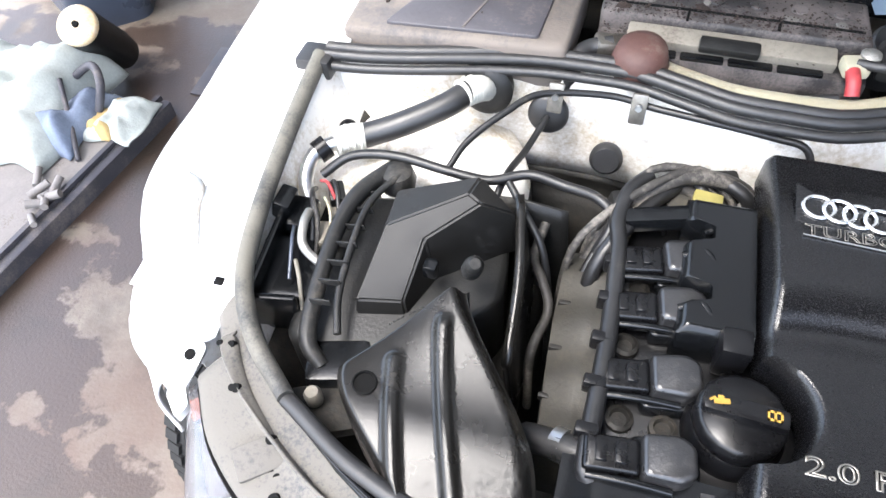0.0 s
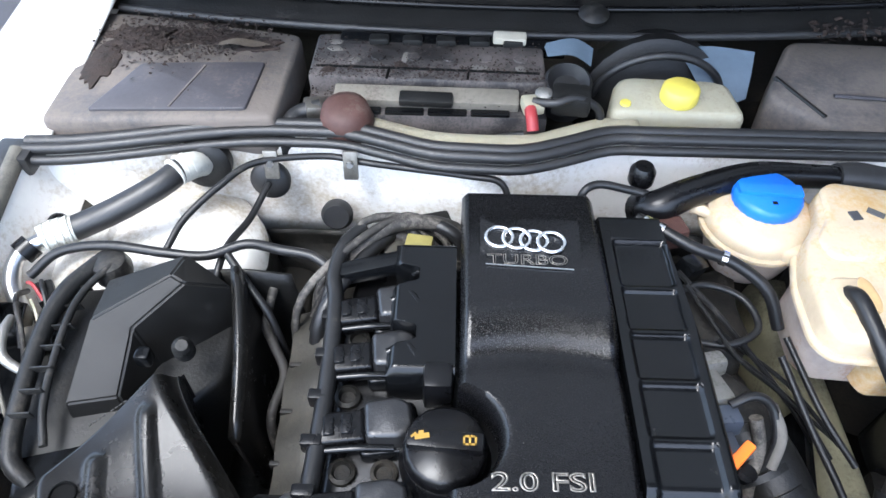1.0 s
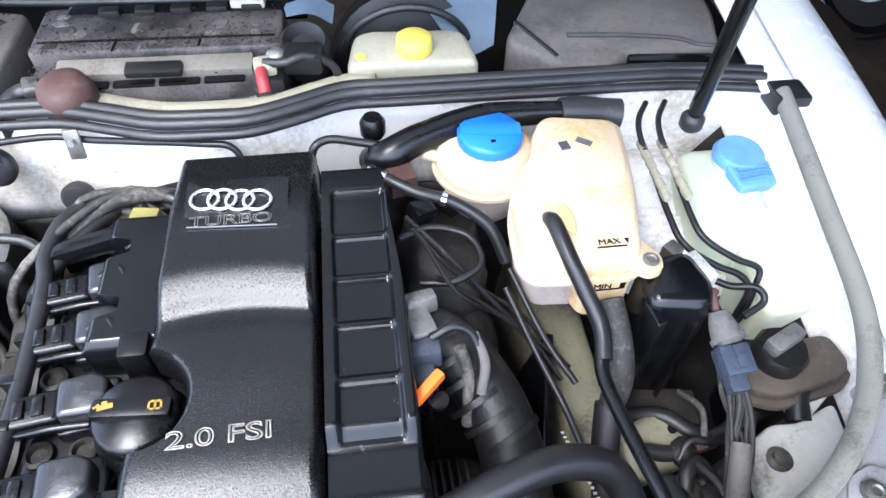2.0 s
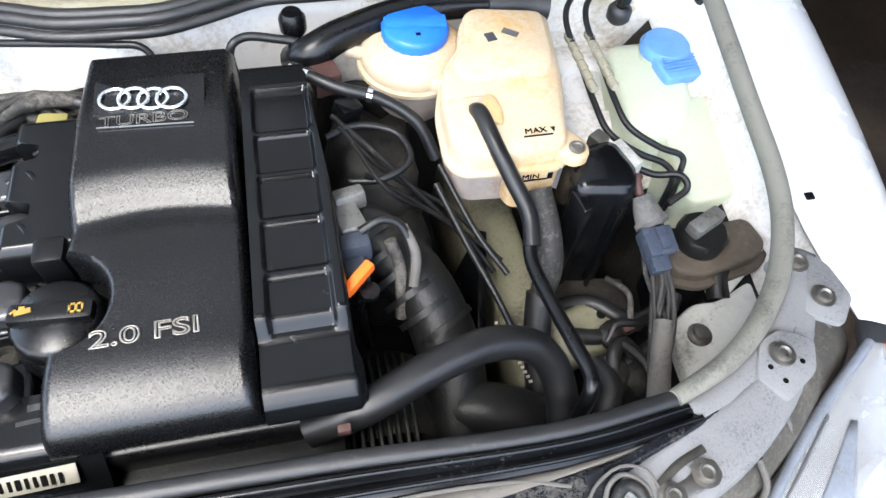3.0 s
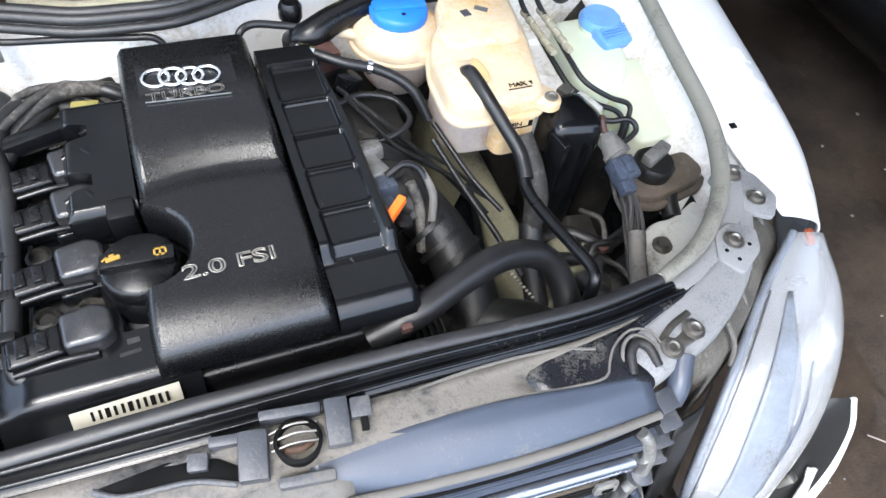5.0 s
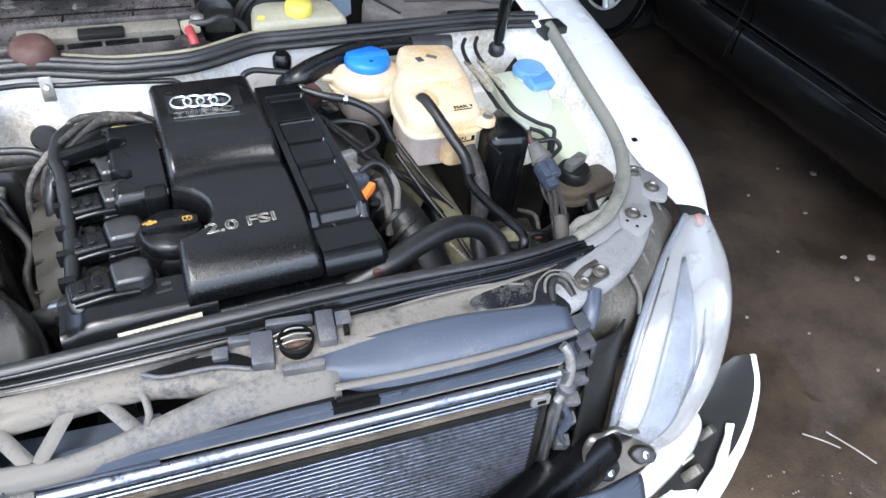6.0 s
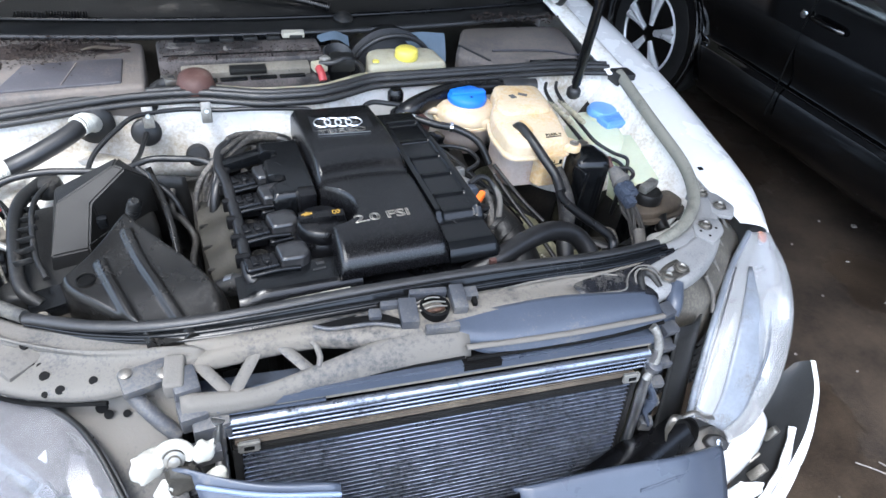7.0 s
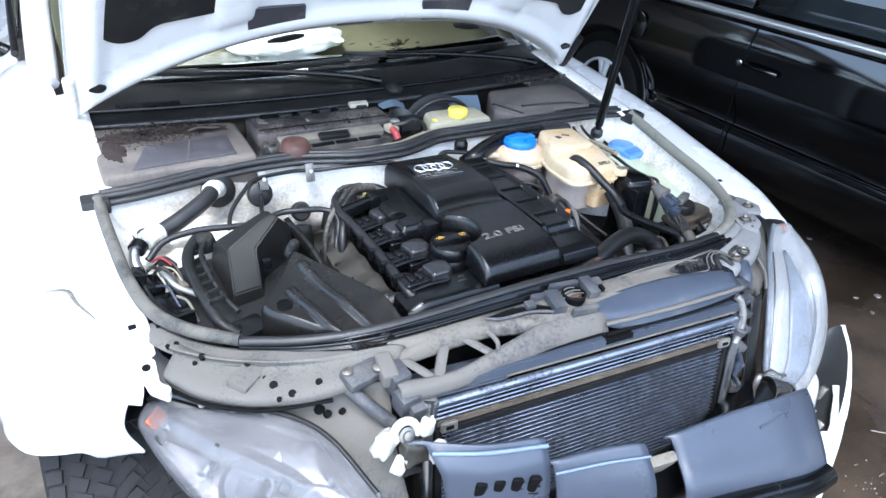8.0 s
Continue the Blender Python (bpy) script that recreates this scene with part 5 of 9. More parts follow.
def cbar(u0, u1, d, h, t, o=0.0):
    bm = bmesh.new()
    q = [cp(u0, d, o), cp(u1, d, o), cp(u1, d + h, o), cp(u0, d + h, o), cp(u0, d, o - t), cp(u1, d, o - t), cp(u1, d + h, o - t), cp(u0, d + h, o - t)]
    v = [bm.verts.new(p) for p in q]
    for f in ((0, 1, 2, 3), (4, 7, 6, 5), (0, 4, 5, 1), (1, 5, 6, 2), (2, 6, 7, 3), (3, 7, 4, 0)):
        bm.faces.new([v[i] for i in f])
    bmesh.ops.bevel(bm, geom=list(bm.edges), offset=min(0.002, 0.3 * min(h, t)), segments=2, affect="EDGES")
    return bm


part("cross_bar", cbar(-0.01, 1.0, -0.022, 0.016, 0.03, 0.004), M_BLUEGREY, cd, "blue-grey painted bar")
part("bar_gap", cbar(0.505, 0.60, -0.0225, 0.012, 0.031, 0.0055), M_INK, cd, "dark gap in the bar")
part("top_seal", cbar(-0.01, 1.0, -0.006, 0.008, 0.03, 0.000), M_BATT_TAN, cd, "dusty foam strip")
part("top_tube", tubes([cp(0.0, 0.011, 0.004), cp(0.5, 0.011, 0.004), cp(1.0, 0.011, 0.004)], 0.0075, seg=12, n=2), M_TUBE, cd, "bright aluminium header tube")
for d in (0.026, 0.034, 0.042):
    part("upper_tube", tubes([cp(0.01, d), cp(1.0, d)], 0.0022, seg=8, n=1), M_TUBE, cd)
part("dusty_strip", cbar(0.02, 0.97, 0.048, 0.012, 0.012, 0.001), M_STRIP, cd, "dusty brown strip")
part("core_top", cbar(0.01, 0.99, 0.016, 0.034, 0.012, -0.006), M_FIN, cd, "black sheet painted as the shade behind the upper tubes")
part("frame_top", cbar(0.02, 0.97, 0.061, 0.012, 0.02, 0.004), M_BLACK_MATT, cd)
for u in (0.025, 0.935):
    part("tab", cbar(u, u + 0.045, 0.048, 0.018, 0.008, 0.010), M_ALU_DULL, cd, "punched fixing tab")
    part("tab_hole", cbar(u + 0.012, u + 0.033, 0.054, 0.006, 0.002, 0.0115), M_INK, cd)
for u in (0.015, 0.965):
    part("frame_side", cbar(u, u + 0.018, 0.061, 0.37, 0.02, 0.004), M_BLACK_MATT, cd)
part("header", tubes([cp(1.0, 0.002, 0.006), cp(1.004, 0.02, 0.006), cp(1.004, 0.10, 0.004), cp(0.998, 0.40, 0.0)], 0.009, seg=10), M_ALU, cd, "vertical header pipe")
part("header", tubes([cp(-0.005, 0.0, 0.006), cp(-0.008, 0.02, 0.006), cp(-0.008, 0.09, 0.004), cp(-0.004, 0.40, 0.0)], 0.009, seg=10), M_ALU, cd, "vertical header pipe")
part("fin_core", cbar(0.03, 0.97, 0.07, 0.355, 0.012, -0.007), M_FIN, cd, "fins painted near-black as the shade between the tubes")
for k in range(41):
    part("cooling_tube", cbar(0.032, 0.966, 0.0755 + k * 0.0086, 0.0021, 0.010, 0.002), M_TUBE, cd)
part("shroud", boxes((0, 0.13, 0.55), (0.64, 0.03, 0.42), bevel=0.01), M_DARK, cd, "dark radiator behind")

# broken white fitting
wf = thing("broken_fitting", (-0.395, 0.03, 0.74), "broken white plastic fitting with a rusty screw", "bracket")
b1 = bmesh.new()
lump(b1, (-0.416, 0.050, 0.772), (0.019, 0.013, 0.021), 1.0, 0.35, (10, 12, 25))
lump(b1, (-0.352, 0.046, 0.780), (0.012, 0.008, 0.015), 2.0, 0.35, (0, 20, 10))
lump(b1, (-0.402, 0.030, 0.742), (0.010, 0.008, 0.016), 3.0, 0.4, (0, 30, 10))
lump(b1, (-0.342, 0.026, 0.746), (0.016, 0.010, 0.011), 4.0, 0.4, (0, -25, 10))
part("shell", b1, M_FITTING, wf, "jagged white plastic shell", smooth=60)
part("collar", tubes([(-0.386 + 0.018 * math.cos(a), 0.047 + 0.005 * math.sin(a), 0.783 + 0.017 * math.sin(a)) for a in np.linspace(-0.5, 3.6, 14)], 0.0065, seg=10, n=2), M_FITTING, wf, "white ring round the screw")
part("screw", lathes((-0.386, 0.043, 0.781), [(0.012, 0), (0.0125, 0.003), (0.008, 0.004), (0.007, 0.008), (0.003, 0.009)], seg=18, rot=(62, 0, 0)), M_STEEL, wf, "rusty screw head")
core = lump(bmesh.new(), (-0.378, 0.034, 0.752), (0.020, 0.012, 0.022), 6.0, 0.45)
part("metal_core", core, M_GASKET, wf, "grimy broken metal core", smooth=60)

# ---- bumper support pieces ----
bp_ = thing("bumper_support", (-0.05, -0.1, 0.55), "blue-grey plastic bumper support, cracked in pieces, with four slots", "bumper")
rows = [[(-0.395, 0.040, 0.775), (-0.373, 0.024, 0.782), (-0.367, 0.006, 0.770), (-0.363, -0.010, 0.755), (-0.358, -0.018, 0.735), (-0.352, -0.024, 0.690), (-0.345, -0.03, 0.58)],
        [(-0.305, -0.008, 0.774), (-0.293, -0.021, 0.778), (-0.293, -0.027, 0.768), (-0.292, -0.040, 0.752), (-0.290, -0.048, 0.735), (-0.285, -0.054, 0.690), (-0.28, -0.06, 0.58)],
        [(-0.205, -0.036, 0.768), (-0.202, -0.044, 0.773), (-0.203, -0.052, 0.764), (-0.204, -0.062, 0.750), (-0.204, -0.068, 0.735), (-0.203, -0.076, 0.690), (-0.20, -0.085, 0.58)]]
part("left_piece", sheets(rows, n=6, k=4), M_BLUEGREY, bp_, smooth=60, solid=0.005)
for k in range(4):
    f = 0.30 + 0.17 * k
    p = Vector((-0.354, -0.020, 0.715)).lerp(Vector((-0.203, -0.071, 0.715)), f)
    part("slot", boxes((p.x, p.y - 0.003, p.z - 0.014), (0.017, 0.009, 0.060), rot=(10, 8, -21), bevel=0.004), M_INK, bp_, "dark slot")
    for q in range(4):
        part("slot_rib", boxes((p.x + 0.002 * q, p.y - 0.0075, p.z - 0.036 + 0.014 * q), (0.016, 0.003, 0.0022), rot=(10, 8, -21), bevel=0), M_BLACK_MATT, bp_)
rows = [[(-0.205, -0.060, 0.742), (-0.203, -0.070, 0.745), (-0.202, -0.078, 0.73), (-0.200, -0.090, 0.69), (-0.195, -0.10, 0.58)], [(-0.132, -0.078, 0.748), (-0.131, -0.087, 0.750), (-0.130, -0.098, 0.735), (-0.128, -0.118, 0.69), (-0.125, -0.13, 0.58)], [(-0.060, -0.100, 0.750), (-0.058, -0.108, 0.753), (-0.057, -0.122, 0.738), (-0.055, -0.15, 0.69), (-0.05, -0.165, 0.58)]]
part("middle_piece", sheets(rows, n=5, k=4), M_BLUEGREY, bp_, smooth=60, solid=0.005)
part("foam", boxes((-0.010, -0.098, 0.668), (0.075, 0.02, 0.06), rot=(25, 0, -8), bevel=0.012), M_BATT_TAN, bp_, "torn yellowish foam")
rows = [[(0.036, -0.074, 0.690), (0.042, -0.084, 0.694), (0.040, -0.112, 0.668), (0.034, -0.144, 0.640), (0.036, -0.150, 0.60), (0.04, -0.15, 0.5)], [(0.170, -0.088, 0.697), (0.177, -0.100, 0.700), (0.170, -0.135, 0.660), (0.157, -0.168, 0.622), (0.16, -0.175, 0.58), (0.165, -0.17, 0.5)],
        [(0.300, -0.105, 0.697), (0.308, -0.117, 0.699), (0.300, -0.155, 0.650), (0.293, -0.190, 0.602), (0.297, -0.197, 0.56), (0.30, -0.19, 0.5)], [(0.385, -0.095, 0.670), (0.395, -0.105, 0.670), (0.390, -0.150, 0.620), (0.380, -0.190, 0.575), (0.385, -0.197, 0.54), (0.39, -0.19, 0.5)]]
part("right_piece", sheets(rows, n=6, k=4), M_BLUEGREY, bp_, smooth=60, solid=0.005)
part("crease", tubes([(0.22, -0.128, 0.676), (0.30, -0.127, 0.683), (0.385, -0.110, 0.670)], 0.003, seg=8), M_BLUEGREY, bp_)
part("edge_bead", tubes([(-0.365, 0.004, 0.772), (-0.293, -0.029, 0.770), (-0.203, -0.054, 0.766)], 0.0035, seg=8), M_PALEBLUE, bp_)
part("edge_bead", tubes([(-0.202, -0.080, 0.732), (-0.130, -0.100, 0.737), (-0.057, -0.124, 0.740)], 0.0022, seg=8), M_PALEBLUE, bp_)
part("dark_tube", tubes([(0.08, -0.175, 0.590), (0.18, -0.190, 0.582), (0.30, -0.205, 0.565), (0.375, -0.20, 0.55)], 0.022, seg=14), M_BLACK_GLOSS, bp_, "dark rounded lower tube")
part("core_beam", tubes([(-0.40, 0.04, 0.58), (-0.2, -0.03, 0.56), (0.0, -0.06, 0.55), (0.2, -0.06, 0.55), (0.42, 0.0, 0.56)], 0.045, seg=10), M_BLACK, bp_, "dark cross member behind")

# torn bumper skin on the floor side
bs = thing("torn_bumper", (0.72, -0.03, 0.25), "torn white bumper corner hanging loose, dark inside", "bumper")
rows = [[(0.745, 0.052, 0.590), (0.755, 0.046, 0.597), (0.765, 0.042, 0.600), (0.769, 0.038, 0.600)], [(0.690, 0.042, 0.548), (0.720, 0.026, 0.540), (0.765, 0.014, 0.536), (0.789, 0.007, 0.530)],
        [(0.665, 0.010, 0.50), (0.70, -0.005, 0.47), (0.752, -0.018, 0.445), (0.785, -0.027, 0.430)], [(0.62, -0.03, 0.42), (0.66, -0.045, 0.38), (0.71, -0.052, 0.35), (0.744, -0.058, 0.330)], [(0.58, -0.06, 0.34), (0.62, -0.07, 0.30), (0.66, -0.085, 0.24), (0.69, -0.09, 0.22)]]
part("inner_face", sheets(rows, n=6, k=5), M_BLACK_MATT, bs, "black inner side", smooth=60)
edge = [r[-1] for r in rows]
part("outer_skin", sheets([[(p[0], p[1], p[2] + 0.002), (p[0] + 0.014, p[1] - 0.002, p[2] - 0.004), (p[0] + 0.020, p[1] - 0.012, p[2] - 0.04), (p[0] + 0.010, p[1] - 0.03, p[2] - 0.10)] for p in edge], n=6, k=4), M_WHITE, bs, "white painted skin", smooth=60, solid=0.004)
part("torn_strip", sheets([[(0.640, 0.006, 0.545), (0.655, -0.012, 0.515), (0.660, -0.022, 0.470), (0.655, -0.030, 0.430)], [(0.590, -0.020, 0.545), (0.598, -0.036, 0.510), (0.598, -0.046, 0.465), (0.590, -0.052, 0.420)], [(0.530, -0.042, 0.530), (0.532, -0.056, 0.495), (0.530, -0.066, 0.450), (0.522, -0.070, 0.405)], [(0.465, -0.060, 0.500), (0.464, -0.072, 0.470), (0.460, -0.082, 0.430), (0.452, -0.086, 0.385)]], n=6, k=4), M_WHITE, bs, "white torn bumper edge below the headlamp", smooth=60, solid=0.006)
tp_ = bmesh.new()
lump(tp_, (0.570, -0.086, 0.425), (0.030, 0.006, 0.030), 3.0, 0.55, (0, 25, -15))
part("torn_tab", tp_, M_WHITE, bs, "white torn tab with ragged edges", smooth=60)
part("frayed_edge", sheets([[(0.735, -0.015, 0.470), (0.752, -0.02, 0.466)], [(0.722, -0.045, 0.41), (0.742, -0.05, 0.40)], [(0.685, -0.07, 0.34), (0.71, -0.075, 0.33)], [(0.64, -0.09, 0.27), (0.67, -0.095, 0.26)]], n=6, k=3, ripple=lambda p: (0.008 * noise.noise(Vector(p) * 40), 0, 0.006 * noise.noise(Vector(p) * 55))), M_WHITE, bs, "white frayed plastic edge", smooth=60, solid=0.005)
for c, sz, tilt in (((0.685, -0.015, 0.470), (0.018, 0.016, 0.035), 20), ((0.655, -0.05, 0.40), (0.02, 0.018, 0.04), 30), ((0.640, -0.035, 0.43), (0.03, 0.006, 0.03), -20)):
    part("torn_clip", boxes(c, sz, rot=(10, tilt, 10), bevel=0.004), M_STEEL, bs, "broken clip")


# ---- headlamps ----
def headlamp(top, low, name_label, bulge, sgn, glass):
    """A lens lofted between its upper inner edge and lower outer edge over a silver reflector bowl."""
    base = [sum(p[i] for p in top + low) / (2 * len(top)) for i in range(3)]
    h = thing("headlamp", (base[0], base[1], min(p[2] for p in low)), name_label, "headlamp", "headlamps")
    rows, back = [], []
    for a, b in zip(top, low):
        a, b = Vector(a), Vector(b)
        w = (b - a).length
        o = Vector(bulge) * w
        rows.append([tuple(a), tuple(a.lerp(b, 0.12) + 0.32 * o), tuple(a.lerp(b, 0.4) + 0.8 * o), tuple(a.lerp(b, 0.7) + 0.75 * o), tuple(a.lerp(b, 0.92) + 0.3 * o), tuple(b)])
        back.append([tuple(a + 0.004 * Vector((-sgn, 1, -1))), tuple(a.lerp(b, 0.3) - 0.45 * o), tuple(a.lerp(b, 0.6) - 0.55 * o), tuple(b + 0.004 * Vector((-sgn, 1, 0)))])
    lens = part("lens", sheets(rows, n=6, k=5), glass, h, "clear scratched lens", smooth=80, solid=0.003)
    lens.visible_shadow = False
    part("bowl", sheets(back, n=5, k=5), M_REFLECTOR, h, "silver reflector bowl", smooth=40, solid=-0.003)
    return h, rows


LT = [(-0.693, 0.321, 0.735), (-0.641, 0.286, 0.750), (-0.579, 0.223, 0.760), (-0.513, 0.159, 0.762), (-0.476, 0.098, 0.755), (-0.443, 0.013, 0.715)]
LL = [(-0.716, 0.308, 0.702), (-0.700, 0.275, 0.660), (-0.665, 0.205, 0.615), (-0.610, 0.130, 0.585), (-0.545, 0.060, 0.565), (-0.465, -0.010, 0.580)]
hl, rows = headlamp(LT, LL, "clouded headlamp with an orange corner, knocked out of place", (-0.12, -0.25, 0.30), -1, M_GLASS_OLD)
part("amber_corner", prisms([(-0.016, -0.010), (0.014, -0.013), (0.017, 0.010), (-0.014, 0.013)], 0.0, 0.006, bevel=0.002, r=0.003, m=pose(-0.688, 0.292, 0.722, 38, -20, 40)), M_AMBER, hl, "small orange corner reflector")
part("top_rim", tubes([(p[0], p[1] + 0.004, p[2] + 0.003) for p in LT], 0.004, seg=8), M_BLACK_MATT, hl)
for c, r in (((-0.585, 0.165, 0.66), 0.042), ((-0.505, 0.08, 0.65), 0.042)):
    part("lamp_cup", lathes(c, [(r, 0.02), (r * 1.05, 0.03), (r * 0.95, 0.028), (r * 0.5, -0.01), (0.01, -0.02)], seg=24, rot=(50, -20, 0)), M_REFLECTOR, hl, "round silver lamp cup")
part("divider", boxes((-0.545, 0.125, 0.668), (0.03, 0.02, 0.06), rot=(30, -20, 40), bevel=0.004), M_BLACK_MATT, hl)

for i, f, sz, m_ in ((1, 0.40, (0.05, 0.012, 0.02), M_CHROME), (2, 0.35, (0.045, 0.02, 0.012), M_BLACK_GLOSS), (2, 0.62, (0.05, 0.012, 0.03), M_CHROME), (3, 0.30, (0.04, 0.014, 0.03), M_CHROME), (3, 0.55, (0.055, 0.014, 0.016), M_BLACK_GLOSS), (3, 0.75, (0.04, 0.012, 0.03), M_CHROME), (4, 0.40, (0.03, 0.012, 0.035), M_CHROME), (4, 0.65, (0.03, 0.012, 0.02), M_BLACK_GLOSS)):
    c = Vector(LT[i]).lerp(Vector(LL[i]), f) + Vector((0.004, 0.006, 0.004))
    part("facet", boxes(tuple(c), sz, rot=(45, -15, 40), bevel=0.003), m_, hl, "reflector facet")

lens_l = next(c for c in hl.children if c.name.startswith("lens"))
for i, j, r, m_, tag in ((2, 2, 0.016, M_GASKET, "dark patch on the lens"), (3, 3, 0.014, M_GASKET, "dark patch on the lens"), (1, 3, 0.012, M_GASKET, "dark patch on the lens")):
    c = Vector(rows[i][j]) + Vector((0.012 * math.sin(7 * i + 3 * j), 0, 0))
    g = bmesh.new()
    for q in lens_l.data.polygons:
        p = q.center + base_of(hl)
        d = p - c
        along = d.dot(Vector((0.6, -0.75, 0.0)))
        if (d - along * Vector((0.6, -0.75, 0.0))).length * 1.7 + abs(along) * 0.7 < r * (1 + 0.7 * noise.noise(p * 70)):
            g.faces.new([g.verts.new(lens_l.data.vertices[v].co + base_of(hl) + 0.0035 * Vector((-0.3, -0.6, 0.75))) for v in q.vertices])
    bmesh.ops.remove_doubles(g, verts=g.verts, dist=0.0002)
    bmesh.ops.subdivide_edges(g, edges=g.edges, cuts=2, use_grid_fill=True)
    for _ in range(7):
        bmesh.ops.smooth_vert(g, verts=g.verts, factor=0.5, use_axis_x=True, use_axis_y=True, use_axis_z=True)
    if g.faces:
        part("lens_mark", g, m_, hl, tag, smooth=60)

RT = [(0.692, 0.237, 0.786), (0.606, 0.177, 0.766), (0.530, 0.110, 0.742), (0.490, 0.070, 0.710), (0.448, 0.020, 0.645), (0.433, -0.003, 0.608)]
RL = [(0.738, 0.226, 0.780), (0.748, 0.165, 0.715), (0.728, 0.105, 0.640), (0.672, 0.038, 0.550), (0.595, -0.008, 0.495), (0.520, -0.030, 0.505)]
hr, rows = headlamp(RT, RL, "clear headlamp unit, loose and tilted in its place", (0.16, -0.20, 0.22), 1, M_GLASS)
part("amber_corner", lathes((0.720, 0.228, 0.776), [(0.013, 0), (0.012, 0.004), (0.007, 0.006)], seg=14, rot=(30, 20, 0)), M_AMBER, hr, "small pink-orange reflector")
part("rim", tubes(RT, 0.006, seg=8), M_LENSEDGE, hr, "grey lens rim")
part("inner_bezel", sheets([[(0.56, 0.095, 0.735), (0.60, 0.08, 0.71), (0.64, 0.065, 0.68)], [(0.50, 0.045, 0.67), (0.545, 0.03, 0.64), (0.59, 0.02, 0.61)], [(0.46, 0.005, 0.61), (0.50, -0.005, 0.58), (0.55, -0.015, 0.56)]], n=4, k=4), M_ALU_DULL, hr, "grey bezel inside the lens", smooth=60, solid=0.003)
def across(r, f, lift):
    """A point on the lens at share f of its width, lifted outwards."""
    k = min(4, int(f * 5))
    a, b = Vector(r[k]), Vector(r[k + 1])
    return tuple(a.lerp(b, f * 5 - k) + lift * Vector((0.2, -0.7, 0.6)))


part("moulded_band", sheets([[across(r, f - w, 0.0025), across(r, f, 0.0040), across(r, f + w, 0.0025)] for r, f, w in zip(rows[1:], (0.22, 0.26, 0.29, 0.32, 0.34), (0.012, 0.05, 0.075, 0.08, 0.085))], n=5, k=4), M_LENSEDGE, hr, "grey moulded band of the lamp", smooth=60, solid=0.001)
part("dark_streak", tubes([across(r, 0.36 + 0.02 * i, 0.0015) for i, r in enumerate(rows[2:5])], [0.0012, 0.0035, 0.0012], seg=8, n=6, flat=0.5), M_BLUEGREY, hr, "dark mark along the band")
part("band_line", tubes([across(r, 0.06, 0.0012) for r in rows[1:]], 0.0018, seg=8, n=5), M_REFLECTOR, hr, "bright line beside the rim")
for c, r in (((0.665, 0.12, 0.69), 0.045), ((0.60, 0.06, 0.62), 0.045)):
    part("lamp_cup", lathes(c, [(r, 0.02), (r * 1.05, 0.03), (r * 0.95, 0.028), (r * 0.5, -0.01), (0.01, -0.02)], seg=24, rot=(50, 25, 0)), M_CHROME, hr, "round chrome lamp cup")

lb = thing("lamp_mount", (0.455, -0.03, 0.50), "dusty broken lamp mount with two black rubber feet", "bracket")
part("plate", prisms([(-0.075, -0.022), (0.055, -0.026), (0.072, 0.0), (0.060, 0.026), (-0.060, 0.024)], -0.010, 0.008, bevel=0.004, r=0.010, m=pose(0.456, -0.026, 0.536, 38, 6, 8)), M_DUSTY, lb)
for x, y, z, rz in ((0.418, -0.037, 0.548, 25), (0.494, -0.030, 0.542, -20)):
    f = part("rubber_foot", prisms([(-0.024, 0.0), (-0.006, -0.016), (0.022, -0.012), (0.026, 0.004), (0.006, 0.016), (-0.014, 0.013)], 0.0, 0.014, bevel=0.005, r=0.006, m=pose(x, y, z, 38, 6, rz)), M_RUBBER, lb, "black rubber foot")
    part("screw", lathes((x, y - 0.008, z + 0.011), [(0.0065, 0), (0.0065, 0.004), (0.003, 0.005)], seg=14, rot=(38, 6, 0)), M_CHROME, f)
part("torn_arm", tubes([(0.370, -0.030, 0.588), (0.366, -0.024, 0.622), (0.376, -0.018, 0.645), (0.400, -0.014, 0.634), (0.425, -0.014, 0.636), (0.448, -0.020, 0.622), (0.470, -0.020, 0.612)], [0.003, 0.005, 0.006, 0.004, 0.005, 0.004, 0.006], seg=8, flat=0.5), M_STEEL, lb, "torn bright rim")
part("dark_socket", lathes((0.412, -0.014, 0.590), [(0.026, 0), (0.030, 0.012), (0.026, 0.016), (0.020, 0.004), (0.0, 0.002)], seg=24, rot=(55, 0, -10)), M_INK, lb, "dark empty socket")

# ---- engine ----
eng = thing("engine_block", (-0.05, 0.45, 0.27), "grimy dark engine block under its cover", "engine")
part("block", boxes((-0.06, 0.46, 0.52), (0.30, 0.46, 0.46), bevel=0.03), M_DARK, eng)
part("front_case", boxes((-0.05, 0.235, 0.60), (0.34, 0.05, 0.36), bevel=0.02), M_BLACK_MATT, eng, "black timing case")
part("head_plate", prisms([(-0.252, 0.245), (0.12, 0.245), (0.12, 0.66), (-0.245, 0.62)], 0.72, 0.812, bevel=0.012, r=0.03), M_BLACK, eng, "black head cover plate")
part("front_step", relief(lambda x, y: 0.834 - 0.045 * ss(0.262, 0.222, y) - 0.012 * ss(-0.24, -0.27, x), lambda y: -0.275, lambda y: -0.09, 0.220, 0.31, 0.74, 16, 16), M_BLACK_GLOSS, eng, "black moulded front step")
part("sticker", boxes((-0.162, 0.2375, 0.8165), (0.100, 0.019, 0.0015), rot=(48, 0, 2), bevel=0.0005), M_PAPER, eng, "pale printed label")
for k in range(12):
    part("print_bar", boxes((-0.200 + k * 0.0068, 0.2368, 0.8172), (0.0028 if k % 3 else 0.0044, 0.010, 0.0012), rot=(48, 0, 2), bevel=0), M_INK, eng)
